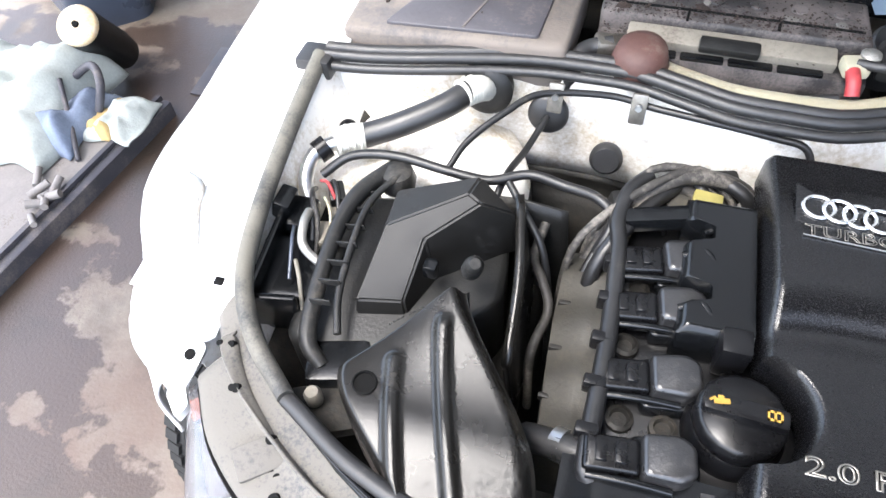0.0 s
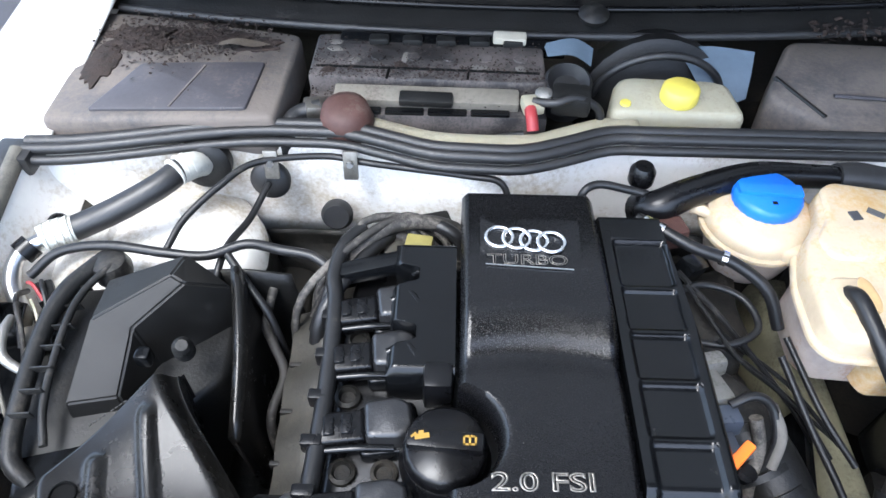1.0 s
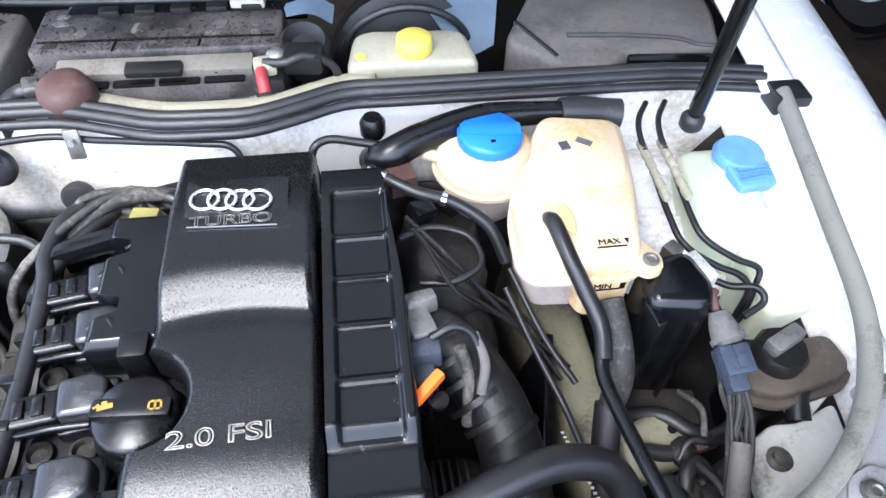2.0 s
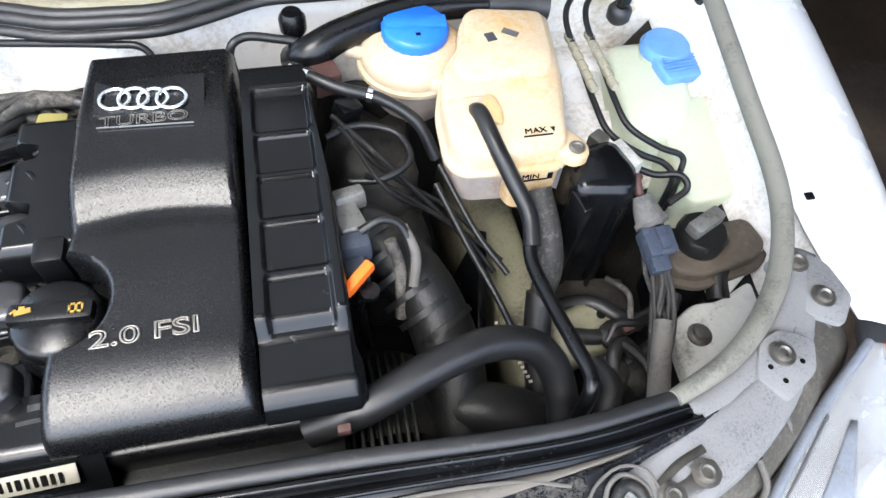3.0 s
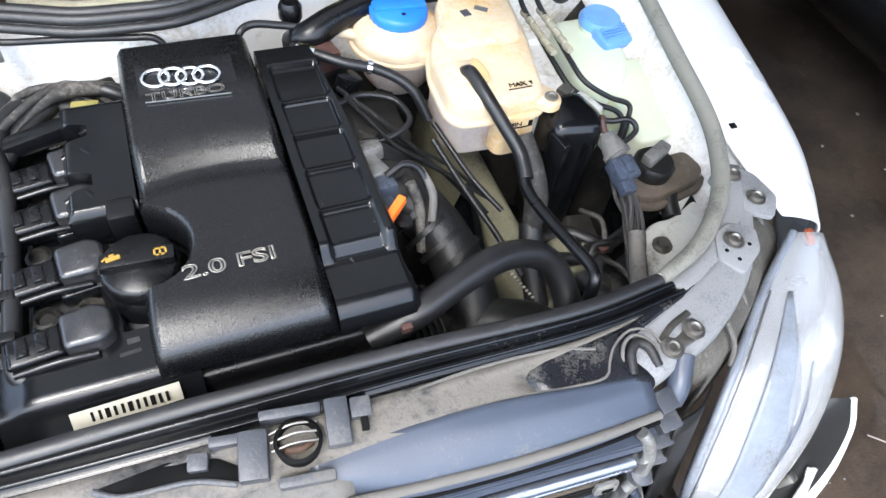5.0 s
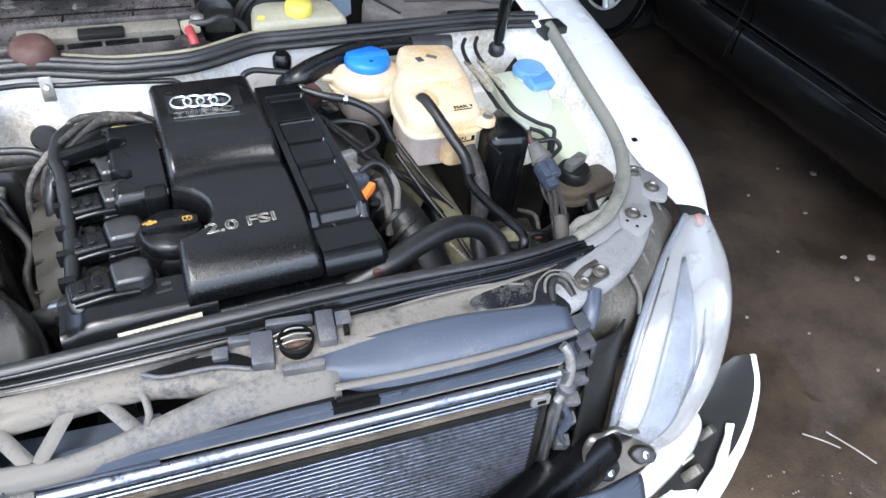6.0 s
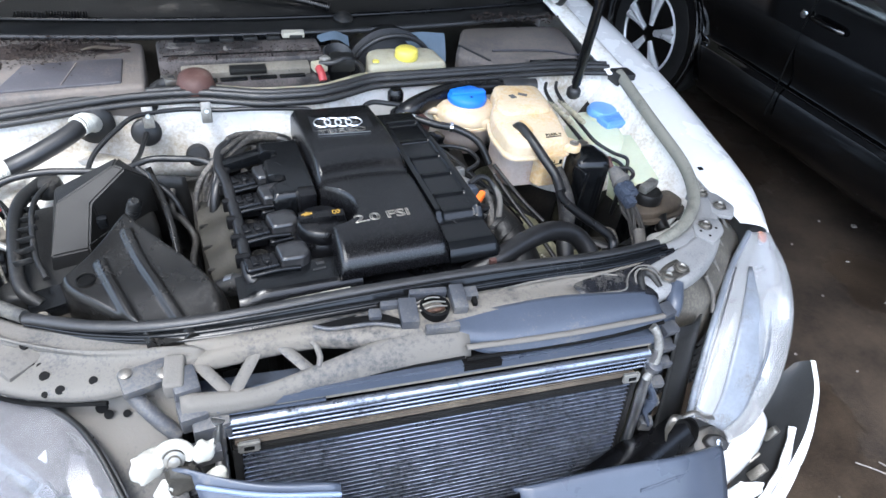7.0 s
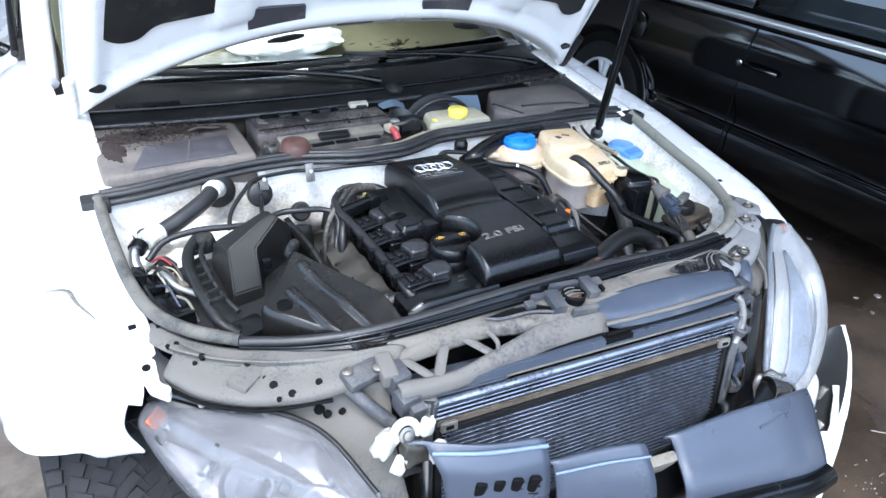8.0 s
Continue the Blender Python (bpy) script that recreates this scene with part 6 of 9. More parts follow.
part("cast_mark", boxes((-0.150, 0.285, 0.8345), (0.020, 0.004, 0.001), rot=(0, 0, 4), bevel=0), M_COIL, eng)
part("cast_mark", boxes((-0.146, 0.298, 0.8345), (0.012, 0.006, 0.001), rot=(0, 0, 4), bevel=0), M_COIL, eng)

# engine cover
cv = thing("engine_cover", (-0.03, 0.46, 0.80), "black textured plastic engine cover with a badge plate and ribbed side", "engine cover")
CAP = (-0.126, 0.371)


def cov_left(y):
    d = abs(y - CAP[1])
    base = -0.113 - 0.012 * ss(0.48, 0.25, y)
    return max(base, CAP[0] + math.sqrt(0.052**2 - d * d)) if d < 0.0515 else base


def cov_right(y):
    return 0.046 + 0.004 * ss(0.6, 0.3, y)


def cov_z(x, y):
    bend = 0.010 * ((x + 0.034) / 0.08) ** 2
    ye = y + bend
    z = 0.890 + 0.017 * ss(0.452, 0.512, ye) - 0.014 * ss(0.56, 0.70, y) - 0.004 * ss(0.43, 0.46, ye) * ss(0.48, 0.46, ye)
    d = max(0.0, 0.318 - y)
    z -= 0.003 * ss(0.40, 0.32, y) + 0.036 * (1 - math.sqrt(1 - (min(d, 0.0725) / 0.0735) ** 2))
    d = min(x - cov_left(y), cov_right(y) - x)
    z -= 0.010 * (1 - ss(0, 0.009, d)) ** 2
    z -= 0.006 * (1 - ss(0.0, 0.010, min(y - 0.245, 0.689 - y))) ** 2
    return z


part("top_panel", relief(cov_z, cov_left, cov_right, 0.245, 0.689, 0.838, 44, 150), M_COVER, cv, "black grained top panel", smooth=55)


def wing_z(x, y):
    z = 0.884 - 0.004 * ss(0.55, 0.68, y)
    z -= 0.020 * ss(0.330, 0.306, y) + 0.012 * ss(0.268, 0.243, y)
    for yr in (0.552, 0.493, 0.434, 0.372):
        z += 0.0045 * (1 - ss(0.002, 0.006, abs(y - yr))) * ss(0.062, 0.066, x) * ss(0.128, 0.122, x)
    inside = ss(0.062, 0.067, x) * ss(0.127, 0.121, x) * ss(0.312, 0.318, y) * ss(0.625, 0.618, y)
    z -= 0.007 * inside
    z -= 0.012 * (1 - ss(0, 0.012, 0.143 - x)) ** 2 + 0.012 * (1 - ss(0.0, 0.010, min(y - 0.243, 0.668 - y))) ** 2
    return z


part("ribbed_wing", relief(wing_z, lambda y: 0.0525, lambda y: 0.138 + 0.005 * ss(0.30, 0.28, y) - 0.012 * ss(0.42, 0.66, y), 0.243, 0.668, 0.836, 40, 150), M_BLACK_GLOSS, cv, "glossy black ribbed wing", smooth=50)
part("coil_panel", relief(lambda x, y: 0.868 - 0.010 * (1 - ss(0, 0.010, min(x + 0.190, y - 0.445, 0.625 - y))) ** 2, lambda y: -0.190 + 0.030 * sum(1 - ss(0.008, 0.018, abs(y - c)) for c in (0.495, 0.575)), lambda y: -0.118, 0.445, 0.625, 0.815, 20, 60), M_BLACK_GLOSS, cv, "smooth black panel beside the coils", smooth=50)
part("side_tab", boxes((-0.135, 0.440, 0.850), (0.03, 0.03, 0.05), bevel=0.006), M_BLACK, cv)
# four plain rings as a badge
bt = pose(-0.043, 0.598, 0.9072, 4.5, 0, -1)
bd = part("badge", prisms([(-0.050, -0.044), (0.062, -0.044), (0.062, 0.028), (-0.050, 0.028)], 0.0, 0.0012, bevel=0.0006, r=0.003, m=bt), M_COVER, cv, "flat black badge plate")
for k in range(4):
    g = bmesh.new()
    ring = [bt @ Vector((-0.0285 + 0.0192 * k + 0.0150 * math.cos(a), -0.002 - 0.0018 * k + 0.0138 * math.sin(a), 0.003 + 0.0008 * (k % 2))) for a in np.linspace(0, 2 * math.pi, 40, endpoint=False)]
    tube(g, [tuple(v) for v in ring], 0.0023, seg=8, n=1, closed=True)
    part("ring", g, M_CHROME, bd, "bright plated ring")
letters("lettering", "TURBO", 0.0185, bt @ pose(-0.042, -0.0400, 0.0045, 0, 0, 1), M_STEEL, bd, 0.0, "worn silver lettering", 1.45, 0.0003)
part("underline", boxes(tuple(bt @ Vector((0.004, -0.0430, 0.0050))), (0.095, 0.0014, 0.001), rot=(4.5, 0, -3), bevel=0), M_ALU, bd)
letters("lettering", "2.0 FSI", 0.0225, pose(-0.085, 0.3185, 0.8868, 7, 0, 1), M_STEEL, cv, 0.0, "thin raised outline lettering", 1.55, 0.0008)

# oil filler cap
part("filler_neck", lathes((-0.126, 0.371, 0.80), [(0.044, 0), (0.046, 0.03), (0.041, 0.04)], seg=36), M_BLACK, eng)
oc = part("oil_cap", lathes((-0.126, 0.371, 0.838), [(0.039, 0), (0.041, 0.006), (0.040, 0.022), (0.036, 0.026), (0.0, 0.026)], seg=48, wave=lambda a, i: 1 + (0.012 * math.cos(18 * a) if 0 < i < 3 else 0)), M_BLACK, eng, "round black oil filler cap")
part("grip", boxes((-0.126, 0.371, 0.868), (0.074, 0.020, 0.014), rot=(0, 0, -4), bevel=0.005), M_BLACK, oc, "raised finger grip")
oil = bmesh.new()
box(oil, (-0.148, 0.3725, 0.8755), (0.014, 0.005, 0.001), rot=(0, 0, 10), bevel=0)
box(oil, (-0.156, 0.3735, 0.8755), (0.006, 0.002, 0.001), rot=(0, 0, 40), bevel=0)
box(oil, (-0.149, 0.3765, 0.8755), (0.005, 0.003, 0.001), bevel=0)
part("pictogram", oil, M_GOLD, oc, "yellow can pictogram")
bk = bmesh.new()
for c, s in (((-0.103, 0.3735), (0.013, 0.002)), ((-0.103, 0.3655), (0.013, 0.002)), ((-0.0975, 0.3695), (0.002, 0.010)), ((-0.103, 0.3695), (0.002, 0.010)), ((-0.1085, 0.3695), (0.002, 0.010))):
    box(bk, (*c, 0.8755), (*s, 0.001), bevel=0)
part("pictogram", bk, M_GOLD, oc, "yellow book pictogram")

# ignition coils
def coil(y, tilt=0.0):
    c = thing("ignition_coil", (-0.20, y, 0.815), "black ignition coil with a grey dusty top on the engine", "ignition coil", "ignition coils")
    m = pose(-0.185, y, 0.815, 0, 0, 8 + tilt)
    part("head", prisms([(-0.022, -0.020), (0.012, -0.023), (0.026, -0.014), (0.026, 0.014), (0.012, 0.023), (-0.022, 0.020)], 0.0, 0.040, bevel=0.006, r=0.006, m=m), M_COIL, c, "dusty grey top")
    part("shelf", prisms([(-0.030, -0.028), (0.030, -0.028), (0.034, 0.0), (0.030, 0.028), (-0.030, 0.026)], 0.0, 0.016, bevel=0.004, r=0.008, m=m), M_BLACK_GLOSS, c)
    pl = part("plug", prisms([(-0.074, -0.017), (-0.022, -0.017), (-0.022, 0.017), (-0.074, 0.017)], 0.004, 0.030, bevel=0.005, r=0.004, m=m), M_BLACK, c, "black wiring plug")
    for dx in (-0.058, -0.040):
        part("ridge", prisms([(dx - 0.005, -0.010), (dx + 0.005, -0.010), (dx + 0.005, 0.010), (dx - 0.005, 0.010)], 0.028, 0.034, bevel=0.001, m=m), M_BLACK, pl)
    part("clip", tubes([tuple(m @ Vector(v)) for v in ((-0.07, -0.020, 0.02), (-0.03, -0.023, 0.024), (0.005, -0.026, 0.022))], 0.004, seg=8), M_BLACK_GLOSS, c)
    return c


for y, tl in ((0.548, 2), (0.484, 0), (0.402, 0), (0.318, -2)):
    coil(y, tl)
pads = thing("head_bosses", (-0.2, 0.44, 0.81), "dark bolt bosses on the engine head", "bolt", kind="stuff")
bb = bmesh.new()
for x, y in ((-0.228, 0.516), (-0.232, 0.443), (-0.228, 0.360), (-0.186, 0.360), (-0.188, 0.275)):
    lathe(bb, (x, y, 0.808), [(0.014, 0), (0.014, 0.010), (0.010, 0.012), (0.008, 0.006), (0.0, 0.006)], seg=14)
part("bosses", bb, M_DARK, pads)
uc = thing("rear_coil_bracket", (-0.2, 0.62, 0.82), "black clip bar at the back of the coils", "bracket")
part("bar", boxes((-0.215, 0.600, 0.846), (0.085, 0.022, 0.022), rot=(0, -6, 12), bevel=0.005), M_BLACK_GLOSS, uc)
part("yellow_tag", boxes((-0.165, 0.648, 0.835), (0.034, 0.022, 0.016), rot=(0, 0, -8), bevel=0.004), M_TAG, uc, "faded yellow plastic block")
lp = bmesh.new()
tube(lp, [(-0.185, 0.595, 0.855), (-0.165, 0.605, 0.858), (-0.158, 0.59, 0.858), (-0.17, 0.58, 0.856)], 0.004, seg=8)
part("hook", lp, M_BLACK_GLOSS, uc)
for y in (0.530, 0.462):
    part("hook", tubes([(-0.190, y + 0.012, 0.858), (-0.170, y + 0.018, 0.864), (-0.160, y + 0.004, 0.864), (-0.164, y - 0.008, 0.86)], 0.0045, seg=8), M_BLACK_GLOSS, uc)

# wiring rail and intake manifold edge
rl = thing("wiring_rail", (-0.25, 0.43, 0.81), "black corrugated wiring rail beside the coils", "wiring")
part("conduit", tubes([(-0.225, 0.290, 0.818), (-0.250, 0.292, 0.826), (-0.254, 0.32, 0.834), (-0.252, 0.43, 0.838), (-0.256, 0.545, 0.842), (-0.262, 0.585, 0.846), (-0.255, 0.63, 0.85), (-0.235, 0.66, 0.85)], 0.0095, seg=10, n=8), M_HOSE, rl)
for k in range(5):
    part("clip", boxes((-0.258, 0.33 + 0.05 * k, 0.836), (0.022, 0.012, 0.022), bevel=0.003), M_BLACK, rl)
mf = thing("intake_manifold", (-0.28, 0.45, 0.6), "grimy grey intake manifold flange beside the head", "manifold")
part("flange", relief(lambda x, y: 0.800 - 0.5 * max(0, -0.275 - x) - 0.003 * math.sin(y * 90), lambda y: -0.302 - 0.01 * ss(0.3, 0.5, y), lambda y: -0.258, 0.335, 0.575, 0.62, 10, 50), M_GASKET, mf, smooth=50)
for y in (0.38, 0.44, 0.50, 0.555):
    part("lug", boxes((-0.300, y, 0.782), (0.02, 0.006, 0.01), bevel=0.002), M_DARK, mf)
pp = thing("breather_elbow", (-0.28, 0.32, 0.78), "black breather elbow with a bright clamp", "hose")
part("elbow", tubes([(-0.315, 0.335, 0.775), (-0.29, 0.330, 0.788), (-0.262, 0.322, 0.800), (-0.235, 0.31, 0.80)], 0.015, seg=12), M_RUBBER, pp)
part("clamp", tubes([(-0.283, 0.331, 0.789), (-0.272, 0.327, 0.794)], 0.0175, seg=14, n=1), M_ALU, pp, "bright hose clamp")

# coolant crossover hose and pipes at the front
hp_ = thing("upper_radiator_hose", (0.25, 0.25, 0.75), "thick black radiator hose curving to the front", "hose")
part("hose", tubes([(0.085, 0.246, 0.800), (0.14, 0.250, 0.822), (0.205, 0.272, 0.832), (0.265, 0.288, 0.830), (0.315, 0.286, 0.812), (0.338, 0.262, 0.785), (0.340, 0.225, 0.755), (0.338, 0.20, 0.72)], 0.0175, seg=16, n=8), M_HOSE, hp_)
part("red_clip", boxes((0.118, 0.2255, 0.842), (0.012, 0.008, 0.010), bevel=0.002), M_MAROON, hp_, "small brown clip")
tp = thing("charge_air_pipe", (0.24, 0.35, 0.6), "wide dull black charge air pipe bending downwards", "pipe")
part("pipe", tubes([(0.145, 0.475, 0.80), (0.185, 0.45, 0.79), (0.225, 0.395, 0.765), (0.243, 0.33, 0.73), (0.245, 0.26, 0.69), (0.27, 0.21, 0.66), (0.33, 0.19, 0.62)], [0.034, 0.036, 0.036, 0.037, 0.038, 0.040, 0.042], seg=18, n=6), M_BLACK_MATT, tp)
part("lower_bend", tubes([(0.215, 0.285, 0.695), (0.26, 0.268, 0.712), (0.31, 0.250, 0.705), (0.35, 0.232, 0.68)], [0.026, 0.031, 0.032, 0.030], seg=18), M_BLACK_MATT, tp)
for k in range(6):
    c = Vector((0.170, 0.458, 0.797)).lerp(Vector((0.238, 0.360, 0.748)), k / 5)
    part("ridge", tubes([tuple(c), tuple(c + Vector((0.0035, -0.006, -0.003)))], 0.0385, seg=18, n=1), M_BLACK_MATT, tp)
al = thing("alternator", (0.17, 0.28, 0.6), "finned grimy aluminium alternator below the cover", "alternator")
part("case", lathes((0.165, 0.290, 0.66), [(0.055, -0.06), (0.066, -0.05), (0.068, 0.03), (0.06, 0.05), (0.03, 0.055)], seg=28, rot=(80, 0, 0)), M_DARK, al)
for k in range(8):
    x = 0.124 + 0.0095 * k
    top = 0.726 - 6.0 * (x - 0.155) ** 2
    part("fin", tubes([(x, 0.205, top - 0.05), (x, 0.215, top - 0.012), (x, 0.245, top), (x, 0.300, top + 0.006), (x, 0.345, top - 0.01)], 0.0030, seg=6, n=3, flat=3.0), M_GASKET, al, "cast cooling fin")
br = thing("belt_drive", (0.0, 0.2, 0.5), "dark ribbed belt drive at the engine's front", "belt")
part("pulley", lathes((0.03, 0.215, 0.62), [(0.06, -0.02), (0.065, -0.015), (0.065, 0.015), (0.06, 0.02)], seg=30, rot=(90, 0, 0)), M_DARK, br)
gr = bmesh.new()
for k in range(14):
    lathe(gr, (0.06 + 0.009 * (k % 7), 0.226 - 0.006 * (k // 7), 0.735 - 0.012 * (k // 7)), [(0.005, 0), (0.006, 0.004), (0.003, 0.008)], seg=8)
part("grit", gr, M_GASKET, br, "caked grit")
od = thing("dipstick", (0.15, 0.363, 0.80), "bright orange dipstick handle", "dipstick")
part("handle", boxes((0.150, 0.365, 0.862), (0.040, 0.011, 0.013), rot=(0, -8, 42), bevel=0.003), M_ORANGE, od)
part("eye", lathes((0.160, 0.357, 0.842), [(0.009, 0), (0.010, 0.008), (0.004, 0.009)], seg=14), M_BLACK, od)
part("tube", tubes([(0.150, 0.364, 0.856), (0.150, 0.366, 0.80), (0.155, 0.37, 0.70)], 0.006, seg=8), M_BLACK, od)
sn = thing("injector_plugs", (0.16, 0.43, 0.78), "grey and blue-grey wiring plugs beside the engine cover", "wiring")
s1 = bmesh.new()
box(s1, (0.150, 0.455, 0.835), (0.03, 0.06, 0.03), rot=(-15, 0, 12), bevel=0.006)
box(s1, (0.155, 0.480, 0.842), (0.035, 0.02, 0.022), rot=(-15, 0, 12), bevel=0.005)
part("plug_body", s1, M_ALU_DULL, sn, "grey plug")
s2 = bmesh.new()
box(s2, (0.153, 0.413, 0.845), (0.032, 0.024, 0.024), rot=(-10, 0, 5), bevel=0.005)
box(s2, (0.150, 0.388, 0.838), (0.024, 0.03, 0.02), rot=(-10, 0, 5), bevel=0.005)
part("plug_body", s2, M_BLUEGREY, sn, "blue-grey plug")
part("lead", tubes([(0.16, 0.425, 0.855), (0.185, 0.432, 0.862), (0.205, 0.425, 0.85), (0.212, 0.40, 0.82), (0.20, 0.38, 0.78)], 0.005, seg=8), M_HOSE, sn)
part("lead", tubes([(0.19, 0.42, 0.84), (0.198, 0.40, 0.81), (0.195, 0.37, 0.76)], 0.007, seg=8), M_WIRE, sn)
part("lead", tubes([(0.205, 0.43, 0.85), (0.215, 0.405, 0.83), (0.21, 0.385, 0.80)], 0.006, seg=8), M_DUSTY, sn, "grey dusty sleeve")

# turbo side pipes at the rear
tb = thing("rear_hose", (0.2, 0.7, 0.8), "black moulded hose at the bulkhead", "hose")
part("hose", tubes([(0.115, 0.715, 0.84), (0.135, 0.700, 0.86), (0.18, 0.715, 0.874), (0.26, 0.742, 0.878), (0.34, 0.748, 0.876), (0.42, 0.746, 0.872)], [0.020, 0.022, 0.020, 0.019, 0.016, 0.016], seg=14, n=6), M_BLACK, tb)
part("cuff", tubes([(0.372, 0.748, 0.874), (0.40, 0.748, 0.873), (0.43, 0.745, 0.872), (0.455, 0.742, 0.870)], [0.020, 0.022, 0.020, 0.021], seg=14), M_RUBBER, tb, "ribbed rubber cuff")
part("small_pipe", tubes([(0.045, 0.705, 0.80), (0.040, 0.712, 0.862), (0.06, 0.722, 0.876), (0.10, 0.718, 0.872), (0.13, 0.712, 0.868)], 0.0055, seg=8), M_HOSE, tb)
part("valve", lathes((0.12, 0.742, 0.862), [(0.014, 0), (0.017, 0.006), (0.017, 0.022), (0.012, 0.03)], seg=16), M_BLACK, tb)
fu = thing("fuel_line", (0.18, 0.6, 0.83), "thin black fuel line with bright clips", "pipe")
part("line", tubes([(0.105, 0.672, 0.868), (0.13, 0.648, 0.872), (0.165, 0.625, 0.868), (0.21, 0.610, 0.860), (0.25, 0.585, 0.84), (0.27, 0.56, 0.80)], 0.0075, seg=10), M_HOSE, fu)
for p, q in (((0.112, 0.664, 0.870), (0.118, 0.658, 0.871)), ((0.126, 0.651, 0.8715), (0.132, 0.646, 0.872)), ((0.195, 0.615, 0.864), (0.201, 0.613, 0.863))):
    part("clip", tubes([p, q], 0.0095, seg=10, n=1), M_CHROME, fu, "bright ring clip")
part("relay", boxes((0.150, 0.668, 0.846), (0.035, 0.03, 0.03), rot=(0, 0, 15), bevel=0.004), M_MAROON, fu, "dark red plug")
part("bracket", boxes((0.130, 0.70, 0.845), (0.03, 0.03, 0.04), rot=(0, 0, 10), bevel=0.004), M_SKYBLUE, fu, "pale plastic plug")
part("loop_wire", tubes([(0.14, 0.585, 0.83), (0.18, 0.60, 0.83), (0.225, 0.585, 0.825), (0.235, 0.545, 0.82), (0.20, 0.525, 0.815), (0.16, 0.53, 0.81)], 0.0045, seg=8), M_HOSE, fu)
rnd = random.Random(17)
for k in range(4):
    p = [(0.150 + 0.01 * k + rnd.uniform(-0.01, 0.01), 0.60 - 0.02 * k + rnd.uniform(-0.02, 0.02), 0.82 + rnd.uniform(-0.02, 0.02)), (0.21 + rnd.uniform(-0.02, 0.02), 0.55 - 0.015 * k + rnd.uniform(-0.02, 0.02), 0.81 + rnd.uniform(-0.02, 0.01)),
         (0.27 + rnd.uniform(-0.02, 0.02), 0.51 - 0.015 * k + rnd.uniform(-0.02, 0.02), 0.77 + rnd.uniform(-0.02, 0.02)), (0.32 + rnd.uniform(-0.02, 0.02), 0.45 - 0.012 * k + rnd.uniform(-0.02, 0.02), 0.72 + rnd.uniform(-0.02, 0.02))]
    part("stray_cable", tubes(p, rnd.uniform(0.0025, 0.0045), seg=7, n=5), M_BLACK_MATT, fu)
part("junction", boxes((0.17, 0.625, 0.83), (0.03, 0.025, 0.03), rot=(10, 10, 30), bevel=0.004), M_BLACK_GLOSS, fu, "black cable junction")
tc = thing("turbocharger", (0.20, 0.60, 0.50), "dark grimy turbocharger casing beside the engine", "turbocharger")
tb_ = bmesh.new()
lump(tb_, (0.196, 0.615, 0.70), (0.058, 0.085, 0.085), 2.0, 0.25)
lump(tb_, (0.205, 0.500, 0.66), (0.050, 0.070, 0.080), 5.0, 0.25)
part("casing", tb_, M_DARK, tc, smooth=60)
part("heat_plate", sheets([[(0.130, 0.70, 0.80), (0.19, 0.712, 0.80), (0.25, 0.70, 0.79)], [(0.130, 0.705, 0.70), (0.19, 0.72, 0.70), (0.25, 0.705, 0.70)], [(0.130, 0.70, 0.55), (0.19, 0.71, 0.55), (0.25, 0.70, 0.55)]], n=4, k=4), M_DARK, tc, "dark heat plate", smooth=60, solid=0.003)
rg = thing("rear_wiring", (-0.2, 0.68, 0.8), "tangled dusty wiring and plugs behind the engine head", "wiring")
rnd = random.Random(4)
for k in range(9):
    a = (-0.30 + rnd.uniform(0, 0.06), 0.58 + rnd.uniform(-0.04, 0.06), 0.80 + rnd.uniform(-0.02, 0.03))
    b = (-0.21 + rnd.uniform(-0.03, 0.03), 0.675 + rnd.uniform(-0.02, 0.02), 0.835 + rnd.uniform(-0.01, 0.025))
    c = (-0.135 + rnd.uniform(-0.03, 0.02), 0.665 + rnd.uniform(-0.02, 0.02), 0.815 + rnd.uniform(-0.01, 0.02))
    part("loom", tubes([(a[0] - 0.015, a[1] - 0.04, 0.70), a, b, c, (c[0] + 0.02, c[1] - 0.012, 0.75)], rnd.uniform(0.004, 0.010), seg=8), M_WIRE if k % 3 else M_HOSE, rg)
for c, s, m_ in (((-0.215, 0.672, 0.822), (0.035, 0.03, 0.03), M_ALU_DULL), ((-0.185, 0.655, 0.815), (0.06, 0.03, 0.03), M_GASKET), ((-0.25, 0.64, 0.80), (0.05, 0.04, 0.05), M_BLACK_MATT), ((-0.165, 0.69, 0.80), (0.08, 0.04, 0.06), M_DARK)):
    part("plug", boxes(c, s, rot=(10, 5, 20), bevel=0.006), m_, rg)

# ---- intake: airbox and snorkel ----
ab = thing("airbox", (-0.48, 0.48, 0.62), "black plastic air filter box with a peaked lid", "airbox")
part("base", prisms([(-0.60, 0.37), (-0.47, 0.36), (-0.37, 0.48), (-0.38, 0.56), (-0.45, 0.61), (-0.60, 0.59)], 0.60, 0.80, bevel=0.01, r=0.02), M_BLACK_MATT, ab)
lid = bmesh.new()
LID = dict(J=(-0.511, 0.499, 0.868), F=(-0.464, 0.490, 0.866), B=(-0.409, 0.528, 0.898), T=(-0.425, 0.535, 0.903), C=(-0.420, 0.571, 0.895), D=(-0.375, 0.558, 0.855),
           G=(-0.466, 0.477, 0.855), H=(-0.474, 0.432, 0.822), I=(-0.525, 0.420, 0.825), K=(-0.522, 0.567, 0.850), E=(-0.385, 0.540, 0.800), g=(-0.452, 0.485, 0.795), h=(-0.470, 0.428, 0.785), i=(-0.530, 0.415, 0.785), k=(-0.530, 0.585, 0.785), c=(-0.415, 0.600, 0.785), d=(-0.372, 0.562, 0.785))
V = {n: lid.verts.new(p) for n, p in LID.items()}
